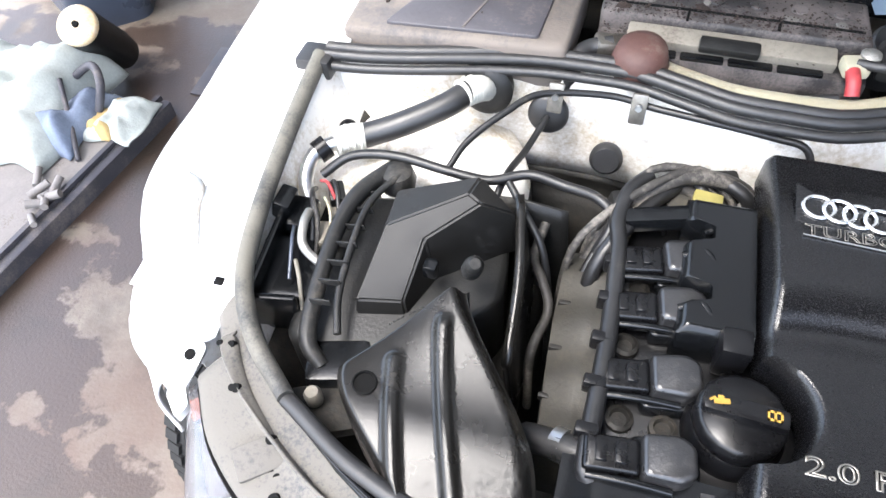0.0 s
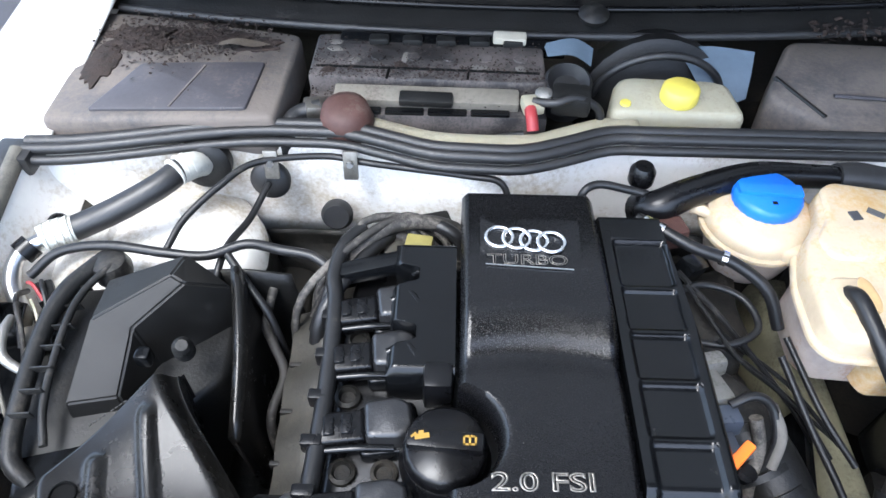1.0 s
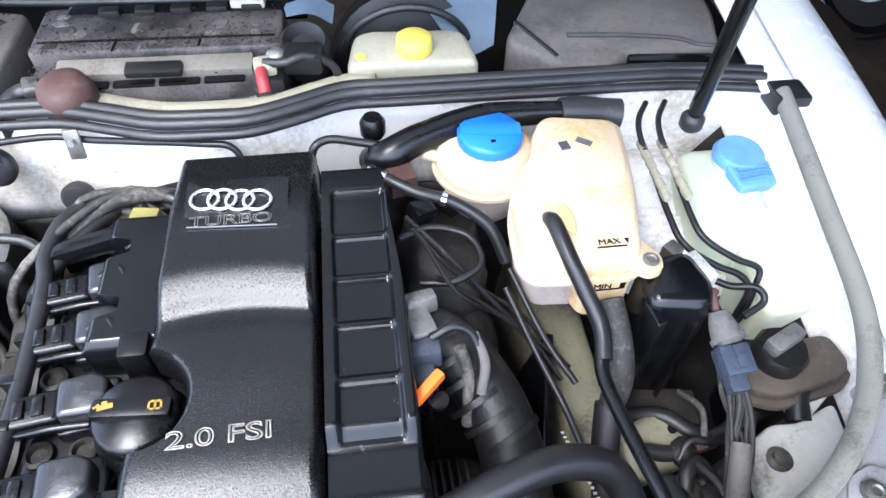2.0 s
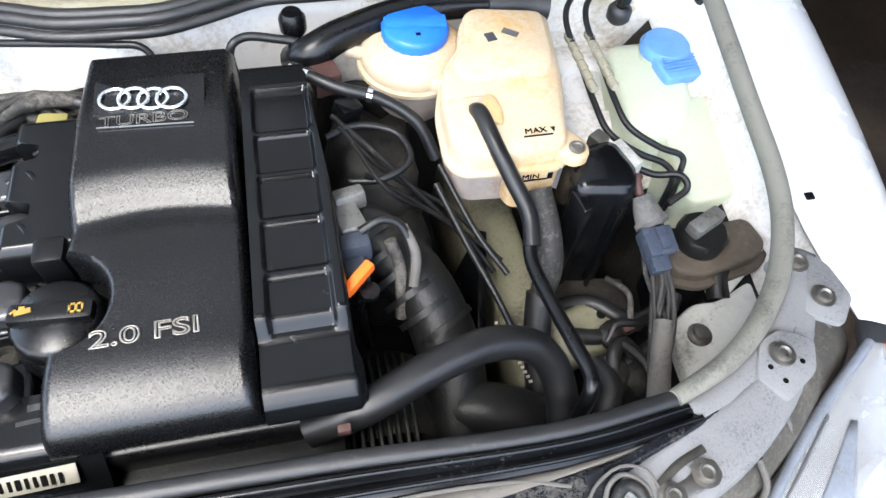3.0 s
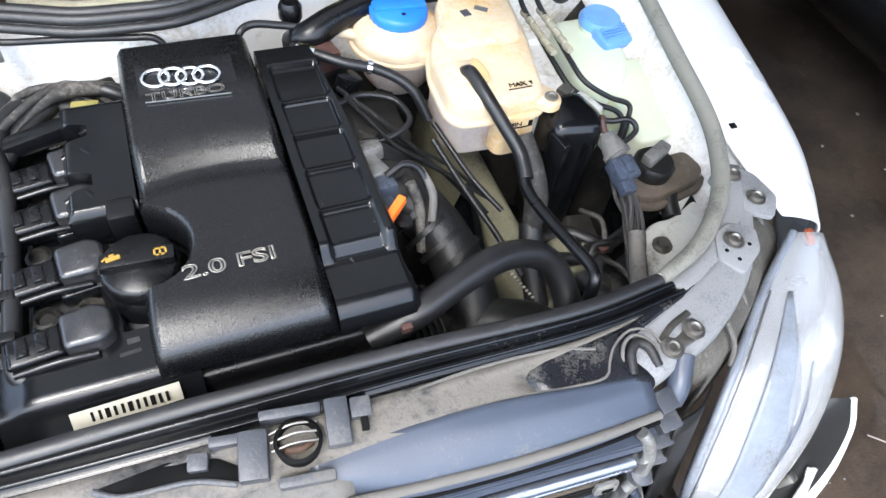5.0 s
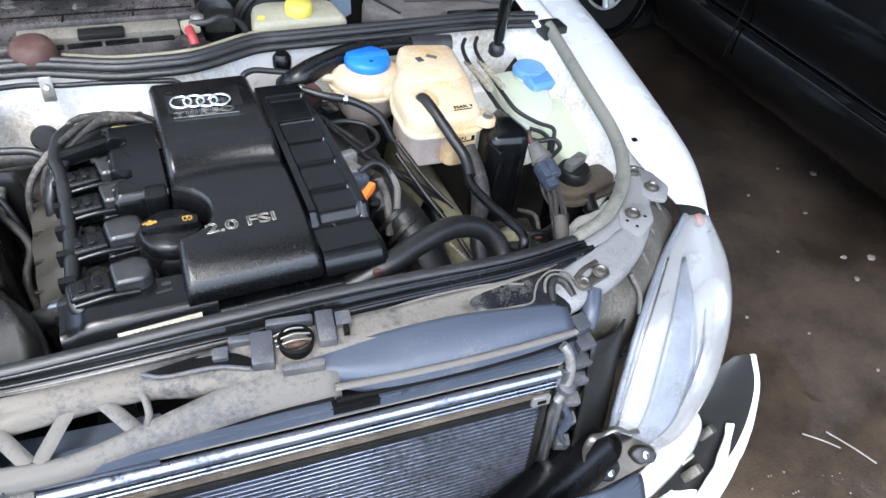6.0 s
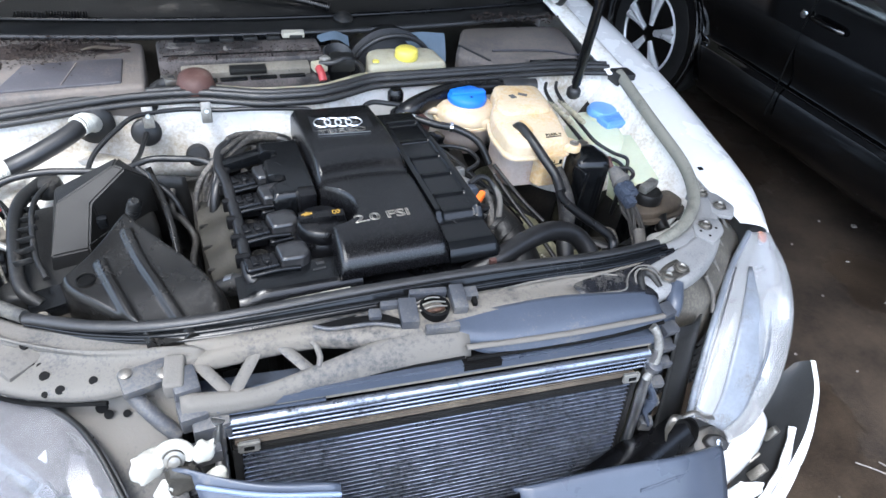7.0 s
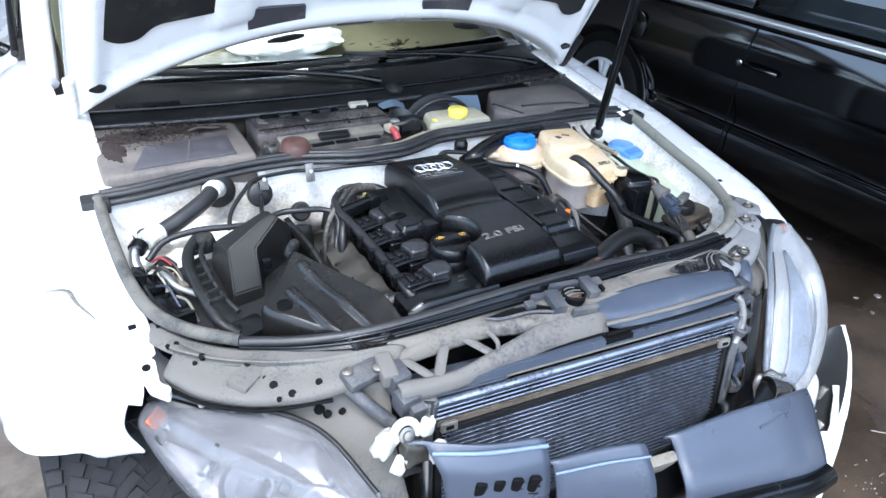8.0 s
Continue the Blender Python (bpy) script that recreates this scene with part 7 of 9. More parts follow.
for f in ("JFGHI", "JFBT", "JTCK", "TBDC", "FBEg", "BDE", "FgG", "GghH", "HhiI", "IikK", "JIK", "KkcC", "CcdD", "DdE"):
    lid.faces.new([V[q] for q in f])
bmesh.ops.recalc_face_normals(lid, faces=lid.faces)
bmesh.ops.triangulate(lid, faces=lid.faces)
bmesh.ops.bevel(lid, geom=[e for e in lid.edges if len(e.link_faces) == 2 and e.calc_face_angle() > 0.3], offset=0.0025, segments=2, affect="EDGES")
part("lid", lid, M_LID, ab, "peaked grey-black lid", smooth=30)
flg = bmesh.new()
tube(flg, [(-0.548, 0.600, 0.842), (-0.570, 0.555, 0.842), (-0.578, 0.50, 0.836), (-0.572, 0.42, 0.826), (-0.562, 0.365, 0.815), (-0.54, 0.345, 0.80)], [0.010, 0.011, 0.010, 0.010, 0.010, 0.009], seg=10)
tube(flg, [(-0.528, 0.592, 0.848), (-0.548, 0.55, 0.846), (-0.552, 0.50, 0.842), (-0.544, 0.42, 0.832), (-0.530, 0.375, 0.822)], 0.0045, seg=8)
lathe(flg, (-0.535, 0.598, 0.822), [(0.022, 0), (0.024, 0.012), (0.020, 0.026), (0.010, 0.030)], seg=18)
part("rim", flg, M_BLACK_MATT, ab, "double rim of the lid")
for k in range(7):
    y = 0.40 + 0.027 * k
    part("rib", boxes((-0.557, y, 0.838), (0.026, 0.0022, 0.010), rot=(0, -10, 0), bevel=0.001), M_BLACK_MATT, ab)
part("stud", lathes((-0.408, 0.475, 0.845), [(0.010, 0), (0.0115, 0.006), (0.0095, 0.010), (0.0115, 0.014), (0.0095, 0.018), (0.0115, 0.022), (0.0095, 0.026), (0.0105, 0.032), (0.006, 0.038)], seg=14, rot=(20, 15, 0)), M_BLACK_MATT, ab, "ribbed rubber stud")
part("clip", boxes((-0.452, 0.470, 0.842), (0.016, 0.016, 0.02), bevel=0.004), M_BLACK_GLOSS, ab)
part("front_block", boxes((-0.525, 0.355, 0.775), (0.07, 0.05, 0.06), rot=(0, 0, 15), bevel=0.008), M_BLACK_GLOSS, ab)

dk = thing("intake_snorkel", (-0.4, 0.33, 0.78), "dusty black intake snorkel with two long ribs and a round hole", "air duct")


def duct_l(y):
    return -0.505 + 0.115 * ss(0.33, 0.19, y) * 0.9 + (0.105 * (y - 0.33) / 0.12 if y > 0.33 else 0)


def duct_r(y):
    return -0.288 - 0.118 * ss(0.22, 0.46, y) ** 1.5


def duct_z(x, y):
    z = 0.858 + 0.030 * ss(0.30, 0.45, y) * ss(-0.5, -0.40, x) - 0.020 * ss(0.30, 0.20, y)
    for x0, x1, y0 in ((-0.450, -0.400, 0.345), (-0.412, -0.345, 0.388)):
        t = (y0 - y) / (y0 - 0.19)
        if t > -0.06:
            xc = x0 + (x1 - x0) * max(0, t) ** 1.2
            z += 0.008 * (1 - ss(0.003, 0.011, abs(x - xc))) * ss(-0.05, 0.02, t)
    d = min(x - duct_l(y), duct_r(y) - x)
    z -= 0.030 * (1 - ss(0.0, 0.022, duct_r(y) - x)) ** 1.5 + 0.012 * (1 - ss(0.0, 0.008, x - duct_l(y)))
    return z


part("shell", relief(duct_z, duct_l, duct_r, 0.185, 0.448, 0.76, 60, 70), M_DUCT, dk, smooth=60)
part("hole", lathes((-0.470, 0.313, 0.8565), [(0.0125, 0), (0.0125, 0.0045), (0.011, 0.005), (0.0105, 0.002), (0.0, 0.002)], seg=24), M_INK, dk, "black round hole")
letters("moulded_mark", "---- ----", 0.014, pose(-0.463, 0.372, 0.8705, 12, 0, 46), M_DUCT, dk, 0.0006, "row of small raised marks")
sd = thing("heat_shield", (-0.35, 0.5, 0.6), "upright dark plastic shield beside the airbox", "shield")
part("panel", sheets([[(-0.372, 0.585, 0.862), (-0.352, 0.49, 0.838), (-0.345, 0.40, 0.80)], [(-0.352, 0.575, 0.74), (-0.34, 0.48, 0.72), (-0.335, 0.40, 0.70)], [(-0.345, 0.565, 0.58), (-0.335, 0.48, 0.58), (-0.33, 0.40, 0.58)]], n=5, k=5), M_DUCT, sd, smooth=60, solid=0.010)
# added black sheet: stands for inner wing shade and hides the lower tower
part("shade_flap", sheets([[(-0.425, 0.606, 0.826), (-0.372, 0.602, 0.834), (-0.320, 0.606, 0.822)], [(-0.425, 0.606, 0.70), (-0.37, 0.600, 0.70), (-0.310, 0.602, 0.70)], [(-0.42, 0.60, 0.56), (-0.37, 0.595, 0.56), (-0.305, 0.595, 0.56)]], n=5, k=5), M_BLACK_MATT, sd, "added black sheet that stands for the shade behind the shield", smooth=60, solid=0.004)

# left inner wing: aircon hose, cables, connectors
ac = thing("aircon_hose", (-0.55, 0.68, 0.8), "thick black hose with bright metal ends through the bulkhead", "hose")
part("grommet", lathes((-0.462, 0.775, 0.850), [(0.034, -0.01), (0.036, 0.008), (0.029, 0.014), (0.018, 0.016)], seg=28, rot=(80, 0, 0)), M_BLACK_MATT, ac, "black rubber grommet")
part("metal_end", tubes([(-0.462, 0.765, 0.855), (-0.470, 0.748, 0.868), (-0.482, 0.732, 0.872)], [0.016, 0.018, 0.0185], seg=14), M_PALEMETAL, ac, "crimped bright ferrule")
part("hose", tubes([(-0.478, 0.738, 0.872), (-0.500, 0.708, 0.868), (-0.545, 0.678, 0.856), (-0.585, 0.660, 0.845), (-0.605, 0.650, 0.842)], 0.0165, seg=14), M_RUBBER, ac)
part("metal_end", tubes([(-0.598, 0.653, 0.842), (-0.618, 0.643, 0.842), (-0.632, 0.632, 0.842)], [0.018, 0.019, 0.018], seg=14), M_PALEMETAL, ac, "bright metal sleeve")
for c in ((-0.603, 0.6505, 0.842), (-0.611, 0.6465, 0.842), (-0.619, 0.6425, 0.842), (-0.627, 0.636, 0.842)):
    part("crimp_ring", lathes(c, [(0.0170, -0.0028), (0.0198, -0.0012), (0.0198, 0.0012), (0.0170, 0.0028)], seg=18, rot=(90, 0, -62)), M_PALEMETAL, ac, "pale crimped ring")
for c in ((-0.473, 0.745, 0.870), (-0.479, 0.737, 0.872), (-0.485, 0.729, 0.872)):
    part("crimp_ring", lathes(c, [(0.0165, -0.0028), (0.0193, -0.0012), (0.0193, 0.0012), (0.0165, 0.0028)], seg=18, rot=(90, 0, -35)), M_PALEMETAL, ac, "pale crimped ring")
part("metal_pipe", tubes([(-0.63, 0.634, 0.842), (-0.652, 0.612, 0.838), (-0.656, 0.58, 0.82), (-0.640, 0.548, 0.79), (-0.63, 0.50, 0.74)], 0.010, seg=12), M_ALU, ac, "bent aluminium pipe")
part("clamp", tubes([(-0.640, 0.625, 0.842), (-0.650, 0.612, 0.838)], 0.016, seg=12, n=1), M_BLACK, ac)
part("valve_cap", lathes((-0.628, 0.668, 0.830), [(0.011, 0), (0.012, 0.012), (0.008, 0.016)], seg=14), M_BLACK, ac, "black valve cap")
cb = thing("bay_cables", (-0.45, 0.65, 0.82), "black cables clipped along the bulkhead", "cable")
part("cable", tubes([(-0.635, 0.590, 0.825), (-0.60, 0.612, 0.845), (-0.54, 0.618, 0.852), (-0.47, 0.612, 0.848), (-0.42, 0.612, 0.845), (-0.375, 0.628, 0.85), (-0.33, 0.618, 0.852), (-0.29, 0.612, 0.848), (-0.268, 0.592, 0.838), (-0.278, 0.562, 0.81), (-0.30, 0.54, 0.74)], 0.0062, seg=10), M_HOSE, cb)
part("cable", tubes([(-0.478, 0.628, 0.835), (-0.462, 0.668, 0.850), (-0.425, 0.712, 0.866), (-0.385, 0.752, 0.872), (-0.30, 0.775, 0.866), (-0.24, 0.768, 0.862), (-0.18, 0.752, 0.868), (-0.10, 0.742, 0.866), (-0.06, 0.735, 0.86), (-0.045, 0.715, 0.82)], 0.0046, seg=8), M_HOSE, cb)
part("cable", tubes([(-0.376, 0.755, 0.832), (-0.392, 0.70, 0.82), (-0.405, 0.63, 0.835), (-0.41, 0.585, 0.81), (-0.405, 0.57, 0.72)], 0.0048, seg=8), M_HOSE, cb)
part("cable", tubes([(-0.40, 0.620, 0.845), (-0.37, 0.585, 0.83), (-0.34, 0.555, 0.80), (-0.322, 0.53, 0.72), (-0.315, 0.51, 0.62)], 0.005, seg=8), M_HOSE, cb)
part("cable", tubes([(-0.345, 0.60, 0.80), (-0.35, 0.56, 0.78), (-0.335, 0.53, 0.78), (-0.32, 0.50, 0.76), (-0.33, 0.45, 0.74), (-0.325, 0.43, 0.64)], 0.006, seg=8), M_WIRE, cb)
for x, y in ((-0.368, 0.770), (-0.262, 0.772)):
    bkt = part("bracket", boxes((x, y - 0.010, 0.862), (0.020, 0.006, 0.042), rot=(-15, 0, 0), bevel=0.003), M_STEEL, cb, "bare metal cable bracket")
    part("screw", lathes((x, y - 0.016, 0.868), [(0.005, 0), (0.004, 0.003)], seg=10, rot=(75, 0, 0)), M_ALU, bkt)
gm = thing("bulkhead_grommet", (-0.376, 0.755, 0.80), "round black rubber grommet in the bulkhead", "grommet", "bulkhead grommets")
part("disc", lathes((-0.376, 0.768, 0.828), [(0.027, -0.004), (0.028, 0.004), (0.024, 0.009), (0.008, 0.012), (0.0, 0.012)], seg=28, rot=(75, 0, 0)), M_RUBBER, gm)
g2 = thing("bulkhead_grommet", (-0.289, 0.761, 0.75), "small black rubber plug in the bulkhead", "grommet", "bulkhead grommets")
part("disc", lathes((-0.289, 0.760, 0.771), [(0.022, -0.004), (0.023, 0.006), (0.018, 0.012), (0.0, 0.012)], seg=24, rot=(70, 0, 0)), M_RUBBER, g2)
cn = thing("corner_connectors", (-0.62, 0.48, 0.7), "black plug sockets and coloured wires in the bay corner", "wiring")
c1 = bmesh.new()
box(c1, (-0.645, 0.53, 0.79), (0.035, 0.05, 0.06), rot=(0, 10, 8), bevel=0.006)
box(c1, (-0.63, 0.455, 0.77), (0.075, 0.09, 0.08), rot=(0, 0, 10), bevel=0.008)
part("socket", c1, M_BLACK_GLOSS, cn)
part("loop", tubes([(-0.622, 0.520, 0.835), (-0.617, 0.495, 0.842), (-0.607, 0.468, 0.836), (-0.580, 0.456, 0.820)], 0.0055, seg=10), M_ALU_DULL, cn, "bright bent tube")
part("socket_wall", boxes((-0.655, 0.455, 0.80), (0.008, 0.12, 0.07), rot=(0, 8, 6), bevel=0.003), M_BLACK_GLOSS, cn)
part("socket_wall", boxes((-0.625, 0.400, 0.795), (0.065, 0.008, 0.06), rot=(0, 0, 10), bevel=0.003), M_BLACK_GLOSS, cn)
part("hook_plate", boxes((-0.660, 0.530, 0.83), (0.022, 0.035, 0.03), rot=(0, 15, 0), bevel=0.005), M_BLACK_GLOSS, cn)
part("wire", tubes([(-0.63, 0.575, 0.83), (-0.615, 0.565, 0.84), (-0.60, 0.55, 0.83)], 0.0022, seg=6), M_RED, cn, "red wire")
part("wire", tubes([(-0.615, 0.55, 0.83), (-0.60, 0.53, 0.83), (-0.59, 0.50, 0.81)], 0.002, seg=6), M_RESERVOIR, cn, "white wire")
for pts, r, m_, tag in (([(-0.648, 0.585, 0.80), (-0.632, 0.552, 0.832), (-0.618, 0.520, 0.826), (-0.612, 0.480, 0.79)], 0.0035, M_HOSE, ""), ([(-0.640, 0.560, 0.80), (-0.622, 0.536, 0.838), (-0.604, 0.500, 0.828), (-0.600, 0.45, 0.78)], 0.003, M_WIRE, ""), ([(-0.628, 0.590, 0.81), (-0.608, 0.570, 0.836), (-0.592, 0.535, 0.822), (-0.585, 0.49, 0.78)], 0.0028, M_HOSE, ""),
                        ([(-0.636, 0.50, 0.825), (-0.622, 0.470, 0.838), (-0.612, 0.430, 0.82)], 0.0022, M_BLUEGREY, "blue-grey wire"), ([(-0.612, 0.452, 0.828), (-0.598, 0.430, 0.826), (-0.588, 0.40, 0.79)], 0.0026, M_BATT_TAN, "tan wire")):
    part("wire", tubes(pts, r, seg=8, n=6), m_, cn, tag)
part("plug", boxes((-0.606, 0.565, 0.822), (0.020, 0.030, 0.018), rot=(10, 8, 30), bevel=0.004), M_BLACK_MATT, cn)
part("terminal", boxes((-0.60, 0.505, 0.812), (0.022, 0.036, 0.016), rot=(0, 10, 20), bevel=0.004), M_BATT_TAN, cn, "tan terminal block")
part("bumper_stop", lathes((-0.535, 0.310, 0.79), [(0.009, 0), (0.0095, 0.016), (0.007, 0.021)], seg=16), M_BATT_TAN, cn, "tan rubber stop")
part("shelf", boxes((-0.53, 0.305, 0.775), (0.08, 0.06, 0.02), rot=(0, 0, 25), bevel=0.006), M_DARK, cn)

# ---- right side of the bay ----
tk = thing("coolant_tank", (0.32, 0.58, 0.78), "stained cream plastic coolant tank with a blue cap", "coolant tank")
part("filler_bowl", lathes((0.264, 0.692, 0.0), [(0.062, 0.838), (0.066, 0.842), (0.067, 0.854), (0.063, 0.868), (0.050, 0.875)], seg=40), M_TANK, tk)
part("bowl_flange", lathes((0.264, 0.692, 0.0), [(0.066, 0.840), (0.0715, 0.841), (0.0715, 0.846), (0.066, 0.848)], seg=40), M_TANK, tk)
part("bowl_bottom", lathes((0.266, 0.690, 0.0), [(0.040, 0.772), (0.052, 0.79), (0.060, 0.82), (0.061, 0.84)], seg=40), M_TANK_LOW, tk, "darker lower bowl")
body = [(0.292, 0.632), (0.274, 0.580), (0.271, 0.508), (0.286, 0.486), (0.340, 0.482), (0.384, 0.481), (0.402, 0.490), (0.428, 0.60), (0.440, 0.705), (0.345, 0.722), (0.322, 0.700), (0.312, 0.655)]
part("body", prisms(body, 0.856, 0.893, bevel=0.011, r=0.018, zf=lambda x, y: -0.006 * ss(0.53, 0.48, y)), M_TANK, tk, smooth=50)
part("flange", prisms([(p[0] + (0.006 if p[0] > 0.36 else -0.006), p[1] - (0.006 if p[1] < 0.6 else 0)) for p in body], 0.852, 0.859, bevel=0.003, r=0.02), M_TANK, tk, "moulded seam flange")
part("belly", prisms([(p[0] + (-0.012 if p[0] > 0.36 else 0.010), p[1] + (0.022 if p[1] < 0.6 else -0.01)) for p in body], 0.775, 0.853, bevel=0.006, r=0.02), M_TANK_LOW, tk, "darker belly below the seam")
part("lower_body", prisms([(0.338, 0.497), (0.346, 0.481), (0.394, 0.480), (0.404, 0.497), (0.40, 0.60), (0.345, 0.60)], 0.785, 0.853, bevel=0.006, r=0.012), M_TANK, tk)
part("raised_step", prisms([(0.328, 0.705), (0.318, 0.650), (0.296, 0.622), (0.302, 0.590), (0.412, 0.588), (0.424, 0.62), (0.432, 0.700), (0.345, 0.716)], 0.87, 0.8985, bevel=0.007, r=0.016), M_TANK, tk, "raised rear half of the tank", smooth=50)
part("saddle", prisms([(0.250, 0.634), (0.300, 0.618), (0.330, 0.66), (0.320, 0.73), (0.262, 0.745)], 0.842, 0.866, bevel=0.010, r=0.02), M_TANK, tk, "saddle between bowl and tank", smooth=50)
part("nozzle", tubes([(0.210, 0.690, 0.856), (0.196, 0.700, 0.856), (0.184, 0.708, 0.855)], [0.010, 0.008, 0.0095], seg=12), M_TANK, tk, "stub nozzle")
part("cap", lathes((0.268, 0.702, 0.872), [(0.040, 0), (0.042, 0.004), (0.042, 0.015), (0.037, 0.020), (0.0, 0.020)], seg=48, wave=lambda a, i: 1 + (0.012 * math.cos(24 * a) if 0 < i < 3 else 0)), M_BLUECAP, tk, "ribbed blue screw cap")
part("cap_bar", boxes((0.268, 0.702, 0.893), (0.078, 0.020, 0.008), rot=(0, 0, -4), bevel=0.0035), M_BLUECAP, tk)
part("cap_mark", boxes((0.268, 0.680, 0.8922), (0.006, 0.005, 0.001), bevel=0), M_INK, tk)
lug = part("lug", prisms([(0.372, 0.500), (0.390, 0.482), (0.406, 0.468), (0.424, 0.473), (0.428, 0.490), (0.414, 0.515), (0.39, 0.53)], 0.862, 0.876, bevel=0.004, r=0.010), M_TANK, tk, "fixing lug")
part("bolt", lathes((0.412, 0.485, 0.875), [(0.0095, 0), (0.0095, 0.003), (0.006, 0.004), (0.005, 0.002), (0.0, 0.002)], seg=18), M_STEEL, lug)
part("boss", prisms([(0.290, 0.566), (0.292, 0.520), (0.330, 0.520), (0.330, 0.566)], 0.87, 0.8935, bevel=0.004, r=0.012), M_TANK, tk, "square boss round the outlet")
part("stain", prisms([(0.318, 0.556), (0.319, 0.528), (0.332, 0.515), (0.338, 0.535), (0.334, 0.56), (0.326, 0.568)], 0.885, 0.8938, bevel=0.001, r=0.01), M_STAIN, tk, "brown seepage stain")
part("stain", prisms([(0.290, 0.532), (0.300, 0.518), (0.316, 0.516), (0.318, 0.527), (0.300, 0.536)], 0.88, 0.8915, bevel=0.001, r=0.006), M_STAIN, tk, "brown seepage stain")
letters("lettering", "MAX", 0.0095, pose(0.354, 0.5015, 0.8900, 8, 0, 0), M_INK, tk, 0.0006, "black level mark", 1.25)
part("mark", boxes((0.369, 0.4985, 0.8888), (0.034, 0.0016, 0.001), rot=(8, 0, 0), bevel=0), M_INK, tk)
part("pointer", prisms([(0.385, 0.509), (0.391, 0.509), (0.388, 0.501)], 0.887, 0.8892, bevel=0.0003), M_INK, tk)
letters("lettering", "MIN", 0.0095, pose(0.352, 0.4790, 0.838, 78, 0, 0), M_INK, tk, 0.0006, "black level mark", 1.25)
part("mark", boxes((0.366, 0.4790, 0.8355), (0.034, 0.001, 0.0018), bevel=0), M_INK, tk)
part("pointer", boxes((0.386, 0.4792, 0.840), (0.006, 0.001, 0.010), bevel=0), M_INK, tk)
part("symbol", boxes((0.352, 0.655, 0.8992), (0.012, 0.014, 0.0015), rot=(0, 0, 10), bevel=0), M_CLIP, tk, "small dark moulded symbol")
part("symbol", boxes((0.378, 0.660, 0.8992), (0.020, 0.009, 0.0015), rot=(0, 0, -35), bevel=0), M_CLIP, tk, "small dark moulded symbol")
part("symbol", tubes([(0.216, 0.668, 0.866), (0.221, 0.654, 0.862), (0.220, 0.646, 0.856)], 0.0018, seg=6), M_INK, tk, "small dark moulded symbol")
th = thing("tank_hose", (0.34, 0.4, 0.6), "glossy black hose and pipe leaving the coolant tank", "hose")
part("hose", tubes([(0.308, 0.546, 0.888), (0.310, 0.530, 0.898), (0.318, 0.492, 0.888), (0.332, 0.458, 0.866), (0.344, 0.425, 0.846), (0.341, 0.392, 0.832)], 0.0095, seg=14), M_HOSE, th)
part("sleeve", tubes([(0.372, 0.470, 0.83), (0.376, 0.43, 0.80), (0.374, 0.40, 0.77), (0.365, 0.38, 0.74)], [0.014, 0.016, 0.017, 0.014], seg=12), M_WIRE, th, "grey dusty sleeve")
part("pipe", tubes([(0.344, 0.412, 0.838), (0.337, 0.378, 0.826), (0.343, 0.320, 0.828), (0.349, 0.268, 0.836), (0.353, 0.238, 0.838), (0.349, 0.222, 0.832), (0.344, 0.214, 0.80), (0.342, 0.208, 0.73)], 0.0078, seg=14), M_BLACK, th)
part("lower_hose", tubes([(0.365, 0.385, 0.74), (0.355, 0.34, 0.70), (0.35, 0.29, 0.66), (0.345, 0.24, 0.60)], 0.017, seg=12), M_RUBBER, th)
part("wire", tubes([(0.262, 0.52, 0.80), (0.29, 0.45, 0.76), (0.315, 0.39, 0.73), (0.335, 0.33, 0.70)], 0.0045, seg=8), M_HOSE, th)
part("wire", tubes([(0.27, 0.54, 0.81), (0.30, 0.46, 0.775), (0.33, 0.41, 0.75)], 0.004, seg=8), M_HOSE, th)

bx = thing("carbon_canister", (0.43, 0.45, 0.66), "ribbed black plastic box below the coolant tank", "canister")
part("case", prisms([(0.400, 0.438), (0.406, 0.500), (0.470, 0.512), (0.486, 0.458), (0.470, 0.426)], 0.66, 0.862, bevel=0.016, r=0.016), M_BLACK_GLOSS, bx, smooth=60)
part("front_plate", prisms([(0.406, 0.416), (0.400, 0.448), (0.409, 0.452), (0.418, 0.420)], 0.69, 0.848, bevel=0.003, r=0.002), M_BLACK_GLOSS, bx, "upright raised plate")
part("side_rib", boxes((0.452, 0.422, 0.75), (0.004, 0.006, 0.16), rot=(0, 0, 10), bevel=0.001), M_BLACK_GLOSS, bx)
part("bracket", prisms([(0.460, 0.508), (0.486, 0.518), (0.500, 0.478), (0.488, 0.470)], 0.82, 0.846, bevel=0.002), M_PALEMETAL, bx, "pale metal bracket beside the canister")
part("mount", boxes((0.445, 0.395, 0.655), (0.11, 0.08, 0.03), rot=(0, 0, -10), bevel=0.006), M_DARK, bx)

